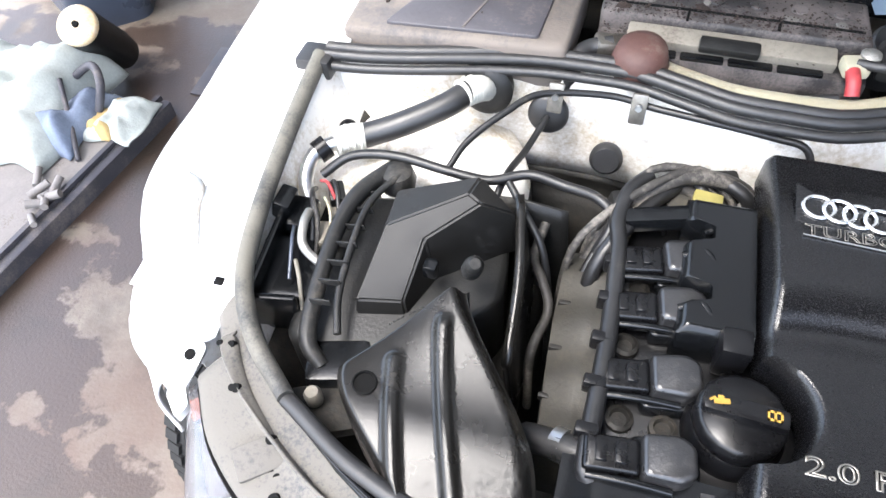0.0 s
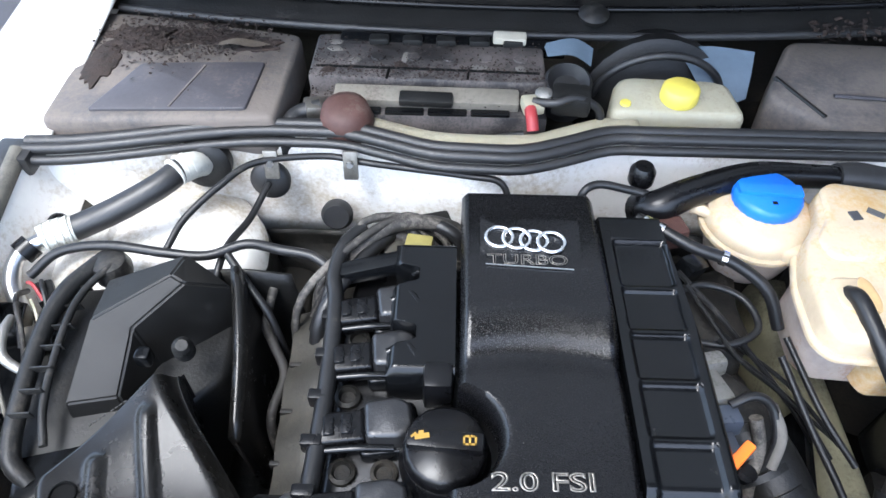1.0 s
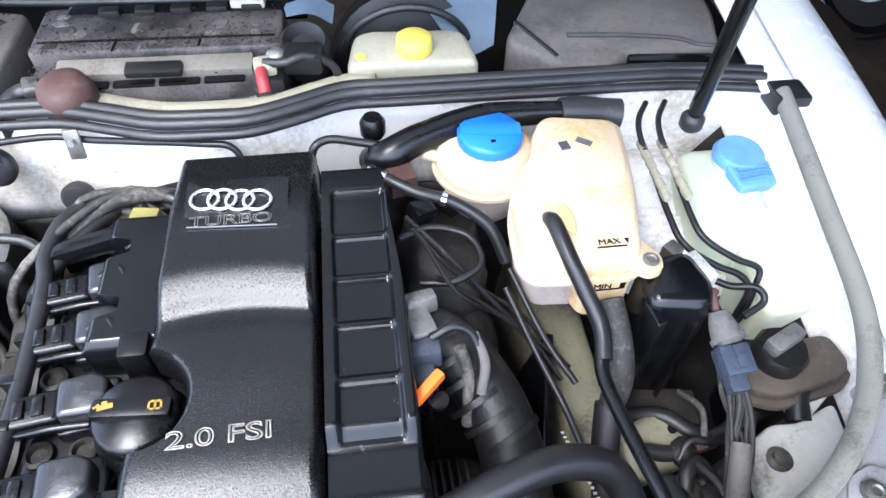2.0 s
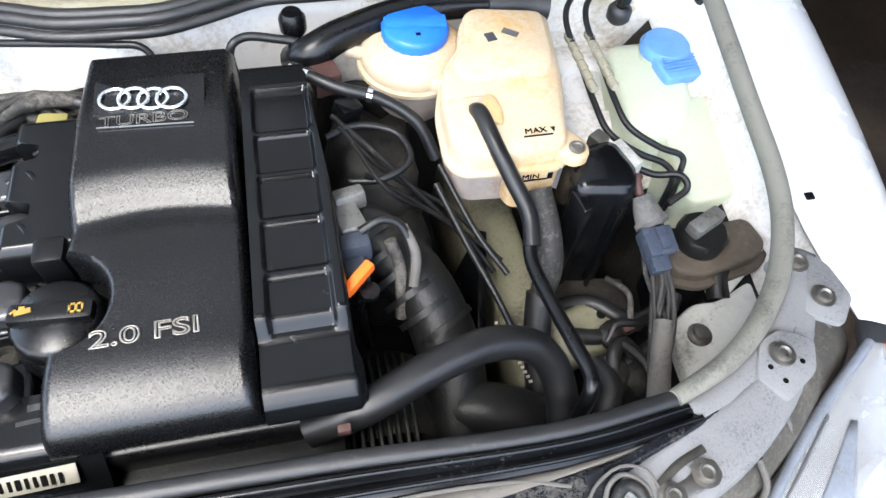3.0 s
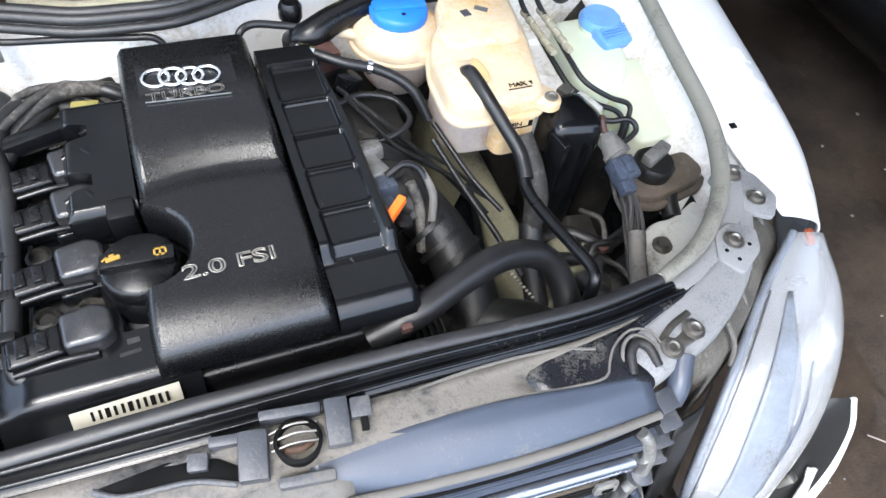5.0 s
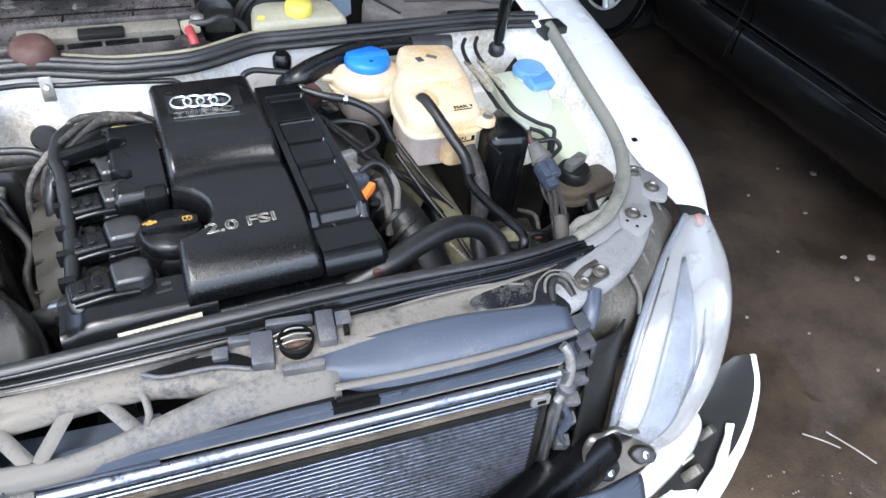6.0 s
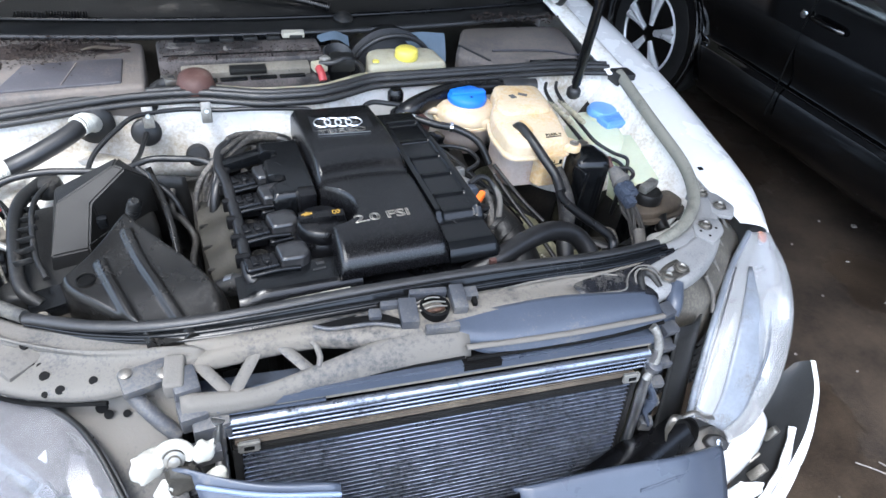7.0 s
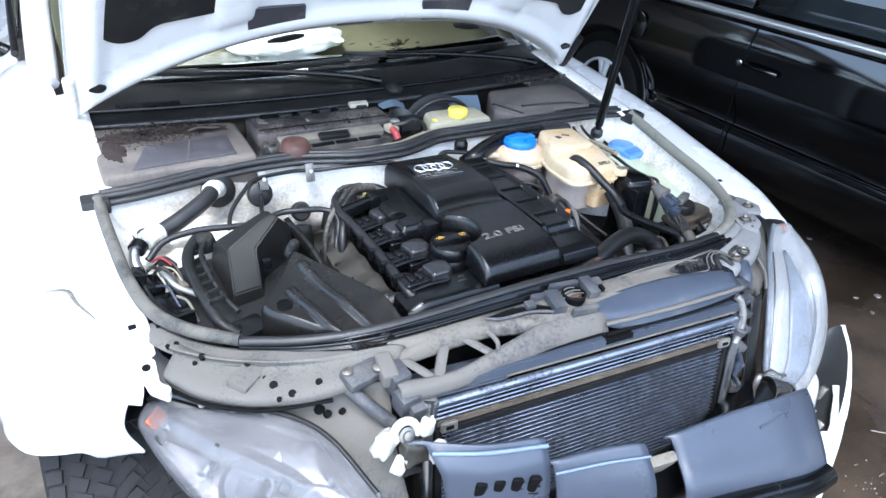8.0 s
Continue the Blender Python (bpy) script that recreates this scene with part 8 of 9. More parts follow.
bl = thing("brake_lines", (0.47, 0.6, 0.8), "two thin pipes with dusty sleeves on the inner wing", "pipe")
for dx, dy in ((0.0, 0.0), (0.028, 0.008)):
    part("pipe", tubes([(0.505 + dx, 0.772, 0.862), (0.482 + dx, 0.735, 0.866), (0.474 + dx, 0.70, 0.862), (0.476 + dx, 0.65, 0.852), (0.474 + dx, 0.575 + dy, 0.845), (0.482 + dx, 0.535 + dy, 0.835), (0.52 + dx, 0.515 + dy, 0.815), (0.552 + dx, 0.505 + dy, 0.803), (0.566 + dx * 0.5, 0.494 + dy, 0.785), (0.562 + dx * 0.3, 0.486, 0.745), (0.556, 0.480, 0.68)], 0.0042, seg=8, n=6), M_HOSE, bl)
    for k in range(6):
        y = 0.69 - 0.018 * k
        part("sleeve", lathes((0.4745 + dx, y, 0.856), [(0.0048, -0.010), (0.0060, -0.006), (0.0060, 0.006), (0.0048, 0.010)], seg=12, rot=(82, 0, 0)), M_RESERVOIR, bl)
part("branch", tubes([(0.50, 0.52, 0.80), (0.54, 0.50, 0.79), (0.57, 0.49, 0.795), (0.578, 0.475, 0.785), (0.55, 0.462, 0.775)], 0.0045, seg=8), M_HOSE, bl)
part("fitting", boxes((0.455, 0.515, 0.848), (0.02, 0.02, 0.02), rot=(0, 0, 30), bevel=0.004), M_STEEL, bl)

wt = thing("washer_tank", (0.61, 0.58, 0.62), "milky green plastic washer tank with a pale blue flip cap", "washer tank")
part("upper_body", prisms([(0.560, 0.740), (0.540, 0.66), (0.530, 0.585), (0.560, 0.555), (0.600, 0.560), (0.640, 0.60), (0.668, 0.70), (0.660, 0.74)], 0.62, 0.800, bevel=0.014, r=0.02), M_WASHER, wt, smooth=50)
part("lower_body", prisms([(0.578, 0.600), (0.586, 0.478), (0.600, 0.466), (0.670, 0.476), (0.680, 0.50), (0.675, 0.62), (0.62, 0.62)], 0.62, 0.796, bevel=0.006, r=0.008, zf=lambda x, y: -0.034 * ss(0.60, 0.46, y)), M_WASHER, wt, smooth=40)
for k in range(5):
    part("cap_rib", boxes((0.6385 - 0.0004 * k, 0.676 - 0.0055 * k, 0.8195 - 0.0008 * k), (0.050, 0.0022, 0.002), rot=(8, 0, 6), bevel=0), M_LIGHTBLUE, wt)
part("neck", lathes((0.633, 0.700, 0.78), [(0.036, 0), (0.036, 0.026), (0.030, 0.03)], seg=24), M_WASHER, wt)
part("cap", lathes((0.633, 0.704, 0.806), [(0.036, 0), (0.037, 0.008), (0.032, 0.016), (0.0, 0.018)], seg=30), M_LIGHTBLUE, wt, "pale blue cap")
part("cap_lip", prisms([(-0.030, -0.046), (0.030, -0.046), (0.034, 0.0), (-0.034, 0.0)], 0.0, 0.014, bevel=0.004, r=0.006, m=pose(0.637, 0.690, 0.804, 8, 0, 6)), M_LIGHTBLUE, wt)
part("cap_strap", tubes([(0.668, 0.700, 0.81), (0.682, 0.69, 0.81), (0.68, 0.66, 0.806), (0.66, 0.65, 0.80)], 0.004, seg=8), M_BLACK, wt)

ps = thing("steering_reservoir", (0.60, 0.41, 0.68), "dusty black fluid reservoir with a grey-topped cap", "reservoir")
part("body", prisms([(0.517, 0.370), (0.527, 0.424), (0.652, 0.434), (0.660, 0.390), (0.637, 0.370), (0.552, 0.354)], 0.66, 0.752, bevel=0.006, r=0.014), M_BLACK_GLOSS, ps)
part("flange", prisms([(0.512, 0.366), (0.522, 0.428), (0.655, 0.439), (0.666, 0.388), (0.640, 0.364), (0.552, 0.349)], 0.745, 0.753, bevel=0.002, r=0.014), M_STRIP, ps)
part("lid", prisms([(0.520, 0.372), (0.529, 0.422), (0.648, 0.432), (0.656, 0.391), (0.635, 0.372), (0.552, 0.358)], 0.752, 0.768, bevel=0.005, r=0.014), M_STRIP, ps, "dust-covered brown lid")
part("cap", lathes((0.568, 0.406, 0.770), [(0.030, 0), (0.031, 0.016), (0.027, 0.022), (0.0, 0.022)], seg=30, wave=lambda a, i: 1 + (0.02 * math.cos(20 * a) if 0 < i < 3 else 0)), M_BLACK_MATT, ps)
part("cap_grip", boxes((0.568, 0.411, 0.800), (0.050, 0.020, 0.018), rot=(0, 0, 25), bevel=0.005), M_ALU_DULL, ps, "grey finger grip")
mb = thing("engine_mount_bracket", (0.6, 0.32, 0.6), "pale grey bolted bracket low in the bay corner", "bracket")
part("plate", prisms([(0.512, 0.322), (0.507, 0.247), (0.552, 0.242), (0.617, 0.307), (0.622, 0.352), (0.577, 0.337), (0.547, 0.342)], 0.70, 0.738, bevel=0.005, r=0.010, zf=lambda x, y: 0.25 * (x - 0.57)), M_PALEMETAL, mb, "pale dirty plate")
part("plate", boxes((0.512, 0.235, 0.722), (0.05, 0.035, 0.02), rot=(0, 0, 30), bevel=0.004), M_PALEMETAL, mb, "pale dirty plate")
part("side_plate", boxes((0.615, 0.375, 0.738), (0.09, 0.03, 0.02), rot=(0, -8, 35), bevel=0.004), M_PALEMETAL, mb, "pale dirty plate")
part("bolt", lathes((0.538, 0.300, 0.730), [(0.014, 0), (0.015, 0.004), (0.009, 0.005), (0.009, 0.012), (0.004, 0.013)], seg=14), M_STEEL, mb, "large bolt")
part("arm", tubes([(0.58, 0.34, 0.735), (0.585, 0.365, 0.745), (0.60, 0.385, 0.755)], 0.014, seg=8), M_BLACK_MATT, mb)

wg = thing("wiring_loom", (0.5, 0.36, 0.65), "dusty frayed wiring loom with loose plugs", "wiring")
rnd = random.Random(9)
for k in range(10):
    j = lambda s=0.010: rnd.uniform(-s, s)
    part("strand", tubes([(0.480 + j(0.005), 0.432 + j(0.006), 0.838 + j(0.006)), (0.486 + j(0.008), 0.40 + j(), 0.818 + j(0.006)), (0.486 + j(0.010), 0.35 + j(), 0.79 + j()), (0.474 + j(0.010), 0.29 + j(), 0.765 + j()), (0.450 + j(0.012), 0.225 + j(), 0.745 + j())], rnd.uniform(0.002, 0.0045), seg=7, n=4), M_WIRE, wg)
part("plug", tubes([(0.480, 0.432, 0.842), (0.483, 0.418, 0.834), (0.486, 0.404, 0.828), (0.487, 0.398, 0.826)], [0.010, 0.015, 0.017, 0.012], seg=14, n=4), M_DUSTY, wg, "dusty grey round plug")
part("plug_collar", tubes([(0.4855, 0.407, 0.8285), (0.4865, 0.401, 0.827)], 0.0195, seg=14, n=1), M_DUSTY, wg)
w2 = bmesh.new()
box(w2, (0.487, 0.382, 0.818), (0.036, 0.034, 0.024), rot=(15, 0, 4), bevel=0.005)
box(w2, (0.484, 0.362, 0.808), (0.022, 0.024, 0.018), rot=(15, 0, 4), bevel=0.004)
part("plug", w2, M_BLUEGREY, wg, "blue-grey clipped plug")
part("plug_latch", boxes((0.489, 0.380, 0.832), (0.012, 0.026, 0.006), rot=(15, 0, 4), bevel=0.002), M_BLUEGREY, wg)
part("sleeve", tubes([(0.478, 0.305, 0.778), (0.464, 0.268, 0.765), (0.449, 0.228, 0.752)], [0.011, 0.012, 0.013], seg=10), M_DUSTY, wg, "frayed tape sleeve")
part("wire_end", tubes([(0.479, 0.434, 0.842), (0.477, 0.446, 0.852), (0.481, 0.452, 0.854)], 0.005, seg=8), M_MAROON, wg, "bare reddish wire ends")
part("cross_loom", tubes([(0.40, 0.34, 0.70), (0.44, 0.335, 0.695), (0.49, 0.345, 0.70), (0.53, 0.36, 0.70)], 0.010, seg=10), M_RUBBER, wg)
part("cross_loom", tubes([(0.42, 0.30, 0.66), (0.47, 0.30, 0.68), (0.52, 0.32, 0.68)], 0.014, seg=10), M_RUBBER, wg)
part("brown_clip", boxes((0.468, 0.335, 0.705), (0.014, 0.012, 0.012), rot=(0, 0, 10), bevel=0.002), M_MAROON, wg, "small brown clip")
for pts, r, m_ in (([(0.40, 0.40, 0.66), (0.44, 0.385, 0.69), (0.47, 0.36, 0.69), (0.50, 0.35, 0.68)], 0.011, M_RUBBER), ([(0.43, 0.27, 0.70), (0.435, 0.30, 0.715), (0.455, 0.315, 0.71), (0.475, 0.30, 0.69)], 0.009, M_RUBBER),
                   ([(0.44, 0.325, 0.70), (0.455, 0.34, 0.712), (0.48, 0.338, 0.712), (0.51, 0.35, 0.70)], 0.005, M_HOSE), ([(0.405, 0.235, 0.70), (0.42, 0.265, 0.71), (0.415, 0.30, 0.70)], 0.014, M_RUBBER), ([(0.53, 0.35, 0.71), (0.55, 0.38, 0.73), (0.575, 0.385, 0.74)], 0.010, M_RUBBER),
                   ([(0.465, 0.25, 0.73), (0.458, 0.28, 0.735), (0.45, 0.31, 0.72)], 0.004, M_WIRE), ([(0.46, 0.40, 0.72), (0.475, 0.37, 0.73), (0.47, 0.34, 0.72)], 0.004, M_WIRE)):
    part("branch", tubes(pts, r, seg=10), m_, wg)
for c, q, m_ in (((0.432, 0.285, 0.695), 0.022, M_GASKET), ((0.462, 0.275, 0.69), 0.020, M_DARK), ((0.45, 0.335, 0.69), 0.018, M_DARK)):
    part("fitting", lathes(c, [(q, 0), (q * 1.1, 0.008), (q * 0.8, 0.014), (q * 0.5, 0.02), (0.0, 0.02)], seg=16, rot=(15, 20, 0)), m_, wg, "grimy round fitting")
gb = thing("olive_cover", (0.42, 0.37, 0.6), "olive plastic cover low in the bay", "cover")
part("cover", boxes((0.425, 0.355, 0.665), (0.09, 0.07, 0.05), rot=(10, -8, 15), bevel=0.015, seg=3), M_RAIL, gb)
part("hole", lathes((0.448, 0.365, 0.692), [(0.006, 0), (0.006, 0.004)], seg=12, rot=(10, -8, 0)), M_INK, gb)
fn = thing("fan_shroud", (0.27, 0.36, 0.55), "black fan shroud with a toothed edge", "shroud")
part("panel", boxes((0.285, 0.40, 0.62), (0.012, 0.24, 0.16), rot=(0, 12, -14), bevel=0.003), M_BLACK_GLOSS, fn)
for k in range(14):
    part("tooth", boxes((0.312 + 0.0016 * k, 0.372 - 0.0062 * k, 0.702), (0.004, 0.0028, 0.003), bevel=0), M_PAPER, fn)

# ---- plenum behind the bulkhead ----
pn = thing("plenum_tray", (0, 0.95, 0.6), "dark plenum chamber floor and rear lip", "car body", kind="structure")
part("floor_panel", boxes((0, 0.985, 0.70), (1.36, 0.29, 0.02), bevel=0), M_DARK, pn)
part("front_lip", sheets([[(x, seal_y(x) + 0.020, 0.884), (x, seal_y(x) + 0.045, 0.884), (x, seal_y(x) + 0.06, 0.86), (x, seal_y(x) + 0.06, 0.72)] for x in np.linspace(-0.30, 0.13, 10)], n=3, k=3), M_RESERVOIR, pn, "cream painted lip", smooth=50, solid=0.003)
part("rear_lip", sheets([[(x, 1.02 + 0.06 * (abs(x) / 0.7) ** 2, 0.905), (x, 1.06 + 0.06 * (abs(x) / 0.7) ** 2, 0.925), (x, 1.13 + 0.08 * (abs(x) / 0.7) ** 2, 0.938), (x, 1.19 + 0.11 * (abs(x) / 0.7) ** 2, 0.945)] for x in np.linspace(-0.69, 0.69, 9)], n=4, k=4), M_BLACK_MATT, pn, "black scuttle panel below the windscreen", smooth=50, solid=0.004)
part("scuttle_seal", tubes([(x, 1.015 + 0.06 * (abs(x) / 0.7) ** 2, 0.91) for x in np.linspace(-0.66, 0.66, 15)], 0.007, seg=8, n=3), M_RUBBER, pn)
part("scuttle_rib", tubes([(x, 1.06 + 0.06 * (abs(x) / 0.7) ** 2, 0.930) for x in np.linspace(-0.66, 0.66, 15)], 0.005, seg=8, n=3), M_BLACK, pn)
lv = bmesh.new()
for k in range(26):
    box(lv, (-0.60 + 0.0055 * k, 1.075 + 0.06 * ((0.60 - 0.0055 * k) / 0.7) ** 2, 0.934), (0.0025, 0.022, 0.006), rot=(8, 0, 0), bevel=0)
part("louvre", lv, M_BLACK, pn, "row of narrow slots", smooth=0)
for sgn in (-1, 1):
    part("side_ledge", sheets([[(sgn * 0.66, y, 0.885 + 0.14 * (y - 0.75)), (sgn * 0.69, y, 0.889 + 0.14 * (y - 0.75)), (sgn * 0.715, y, 0.886 + 0.14 * (y - 0.75))] for y in (0.75, 0.9, 1.05, 1.2)], n=3, k=3), M_WHITE_DIRTY, pn, "dirty white ledge beside the plenum", smooth=50, solid=0.004)
part("cap_nut", lathes((0.085, 1.045, 0.925), [(0.022, 0), (0.024, 0.008), (0.016, 0.016), (0.0, 0.018)], seg=20, rot=(10, 0, 0)), M_BLACK_MATT, pn, "round black wiper cap")

for x0, x1, yy in ((-0.50, 0.06, 0.0), (0.02, 0.60, 0.02)):
    wp = thing("wiper", ((x0 + x1) / 2, 1.15, 0.94), "black windscreen wiper resting on the glass", "wiper", "wipers")
    part("arm", tubes([(x1, 1.075 + yy, 0.945), (x1 - 0.10, 1.11 + yy, 0.960), ((x0 + x1) / 2, 1.155 + yy, 0.974), (x0 + 0.12, 1.188 + yy, 0.978)], [0.010, 0.008, 0.007, 0.005], seg=8), M_BLACK, wp)
    part("blade", tubes([(x0, 1.232 + yy, 0.974), ((x0 + x1) / 2 - 0.05, 1.192 + yy, 0.970), (x1 - 0.04, 1.202 + yy, 0.972)], 0.006, seg=6, flat=1.6), M_BLACK_MATT, wp)

# left tray cover with leaves
tr = thing("pollen_filter_cover", (-0.52, 0.9, 0.80), "dusty grey plenum cover with a slate panel and dry leaves", "cover")
part("cover", prisms([(-0.672, 0.785), (-0.365, 0.800), (-0.360, 1.005), (-0.62, 1.055), (-0.680, 1.06)], 0.84, 0.908, bevel=0.008, r=0.012), M_COWL, tr)
part("panel", prisms([(-0.615, 0.805), (-0.405, 0.815), (-0.400, 0.925), (-0.575, 0.915)], 0.905, 0.9125, bevel=0.002, r=0.006), M_PANEL, tr, "smooth slate-grey inset panel")
part("panel_seam", boxes((-0.495, 0.862, 0.913), (0.003, 0.10, 0.002), rot=(0, 0, -14), bevel=0), M_COWL, tr)
db = bmesh.new()
rnd = random.Random(2)
for k in range(1500):
    x, y = rnd.gauss(-0.54, 0.065), rnd.gauss(0.985, 0.035)
    if not (-0.67 < x < -0.37 and 0.80 < y < 1.05):
        continue
    s = rnd.uniform(0.0012, 0.0042)
    m = pose(x, y, 0.909 + rnd.uniform(0, 0.010), rnd.uniform(-30, 30), rnd.uniform(-30, 30), rnd.uniform(0, 360))
    v = [db.verts.new(m @ Vector(p)) for p in ((-s, -0.5 * s, 0), (0.2 * s, -0.7 * s, 0.2 * s), (s, 0.1 * s, 0), (0.1 * s, 0.6 * s, -0.1 * s))]
    db.faces.new(v)
single("leaf_litter", db, M_DEBRIS, "dark dry leaf litter lying on the plenum cover", "leaves", kind="stuff", smooth=0)
for cx, cy, rx, ry, sd_ in ((-0.60, 0.985, 0.055, 0.035, 1.0), (-0.50, 0.992, 0.075, 0.020, 4.0), (-0.635, 0.915, 0.022, 0.050, 7.0), (-0.42, 0.975, 0.035, 0.020, 9.0)):
    pts = []
    for a in np.linspace(0, 2 * math.pi, 40, endpoint=False):
        q = 1 + 0.45 * noise.noise(Vector((2.2 * math.cos(a), 2.2 * math.sin(a), sd_))) + 0.2 * noise.noise(Vector((6 * math.cos(a), 6 * math.sin(a), sd_)))
        pts.append((cx + rx * q * math.cos(a), cy + ry * q * math.sin(a)))
    part("dirt_crust", prisms(pts, 0.900, 0.9105, bevel=0.002), M_DEBRIS, tr, "caked brown dirt")
lf = bmesh.new()
sheet(lf, [[(-0.475, 0.955, 0.918), (-0.45, 0.95, 0.924), (-0.425, 0.953, 0.918), (-0.40, 0.962, 0.916)], [(-0.475, 0.966, 0.917), (-0.45, 0.972, 0.92), (-0.425, 0.972, 0.917), (-0.40, 0.966, 0.915)]], n=3, k=4)
single("dry_leaf", lf, M_STRIP, "single curled brown leaf on the cover", "leaf", smooth=60)

# battery
bt_ = thing("car_battery", (-0.16, 0.93, 0.71), "dusty car battery with a tan strip and debris on top", "battery")
part("case", boxes((-0.165, 0.925, 0.80), (0.34, 0.165, 0.17), bevel=0.008), M_BATTERY, bt_)
part("lid", prisms([(-0.335, 0.895), (0.005, 0.885), (0.005, 1.0), (-0.335, 1.005)], 0.880, 0.912, bevel=0.006, r=0.01), M_BATTERY, bt_, "dust-caked lid")
part("tan_strip", boxes((-0.165, 0.872, 0.893), (0.26, 0.030, 0.020), rot=(12, 0, -1), bevel=0.004), M_BATT_TAN, bt_, "dirty tan strip")
for k in range(4):
    part("notch", boxes((-0.255 + 0.06 * k, 0.852, 0.876), (0.055, 0.014, 0.024), bevel=0.003), M_BLACK_GLOSS, bt_)
for k in range(6):
    part("vent_plug", lathes((-0.29 + 0.052 * k, 0.945, 0.911), [(0.011, 0), (0.010, 0.003), (0.0, 0.003)], seg=14), M_BATTERY, bt_)
part("terminal_cover", lathes((-0.272, 0.828, 0.873), [(0.034, 0), (0.038, 0.015), (0.032, 0.038), (0.018, 0.046)], seg=20, rot=(12, 0, 0)), M_MAROON, bt_, "faded maroon terminal boot")
part("clamp", boxes((-0.312, 0.850, 0.890), (0.045, 0.03, 0.02), rot=(0, 10, 20), bevel=0.006), M_STEEL, bt_, "bare terminal clamp")
part("cable", tubes([(-0.310, 0.848, 0.892), (-0.34, 0.838, 0.888), (-0.352, 0.82, 0.88), (-0.36, 0.81, 0.84)], 0.012, seg=10), M_RUBBER, bt_)
part("terminal", boxes((-0.018, 0.850, 0.903), (0.030, 0.028, 0.018), rot=(0, 0, 10), bevel=0.005), M_RESERVOIR, bt_, "pale terminal clamp")
part("red_sleeve", tubes([(-0.022, 0.838, 0.905), (-0.020, 0.822, 0.900), (-0.018, 0.812, 0.888)], 0.0085, seg=10), M_RED, bt_, "faded red terminal sleeve")
part("cable", tubes([(-0.03, 0.815, 0.878), (-0.09, 0.808, 0.870), (-0.14, 0.812, 0.862)], 0.007, seg=8), M_RUBBER, bt_)
rnd = random.Random(31)
for k in range(9):
    x, y = rnd.uniform(-0.31, -0.03), rnd.uniform(0.900, 0.985)
    pts = [(0.010 * rnd.uniform(0.7, 1.6) * math.cos(a), 0.007 * rnd.uniform(0.6, 1.5) * math.sin(a)) for a in np.linspace(0, 5.4, 7)]
    part("lid_label", prisms(pts, 0.0, 0.0016, bevel=0.0004, r=0.002, m=pose(x, y, 0.9118, 0, 0, rnd.uniform(0, 180))), M_PALEDUST if k % 3 else M_DEBRIS, bt_, "torn crust on the lid")
part("lid_groove", tubes([(-0.325, 0.918, 0.912), (-0.16, 0.914, 0.9125), (-0.005, 0.910, 0.912)], 0.0022, seg=6), M_INK, bt_, "dark groove along the lid")
for x in (-0.222, -0.108):
    part("lid_groove", tubes([(x, 0.892, 0.912), (x + 0.002, 0.918, 0.9125)], 0.002, seg=6, n=2), M_INK, bt_)
part("strap", boxes((-0.165, 0.858, 0.902), (0.075, 0.022, 0.012), rot=(10, 0, -2), bevel=0.004), M_BLACK_MATT, bt_, "black hold-down piece")
part("cable", tubes([(-0.018, 0.848, 0.910), (0.010, 0.838, 0.915), (0.040, 0.846, 0.918), (0.075, 0.850, 0.895), (0.080, 0.85, 0.84)], 0.006, seg=8), M_RUBBER, bt_)
fb = thing("battery_fuse_block", (0.03, 0.86, 0.85), "grey black fuse block beside the battery", "fuse block")
part("block", boxes((0.035, 0.860, 0.905), (0.055, 0.040, 0.030), rot=(5, 0, -6), bevel=0.008), M_BLACK_MATT, fb)
part("grey_knob", lathes((-0.002, 0.862, 0.905), [(0.012, 0), (0.013, 0.010), (0.008, 0.014)], seg=12), M_ALU_DULL, fb)
cp_ = thing("cable_sleeve", (0.035, 0.90, 0.85), "round black rubber sleeve behind the battery", "sleeve")
part("sleeve", lathes((0.035, 0.915, 0.86), [(0.034, 0), (0.035, 0.05), (0.030, 0.055), (0.02, 0.04)], seg=22, rot=(20, 0, 0)), M_RUBBER, cp_)
rk = thing("plenum_wiring", (-0.05, 1.0, 0.85), "wiring strip with clips below the scuttle", "wiring")
part("strip", boxes((-0.13, 0.992, 0.905), (0.34, 0.022, 0.022), rot=(10, 0, -2), bevel=0.005), M_BLACK_GLOSS, rk)
for k in range(5):
    part("clip", boxes((-0.24 + 0.05 * k, 0.985, 0.914), (0.030, 0.018, 0.014), bevel=0.004), M_BLACK_MATT, rk)
part("pale_plug", boxes((-0.045, 0.990, 0.918), (0.05, 0.02, 0.016), rot=(5, 0, -3), bevel=0.004), M_PAPER, rk, "pale plug")
part("rag", sheets([[(0.005, 0.985, 0.915), (0.05, 0.99, 0.922), (0.08, 0.98, 0.912)], [(0.01, 0.955, 0.912), (0.045, 0.95, 0.918), (0.075, 0.95, 0.90)]], n=4, k=4), M_SKYBLUE, rk, "scrap of pale blue plastic", smooth=60)

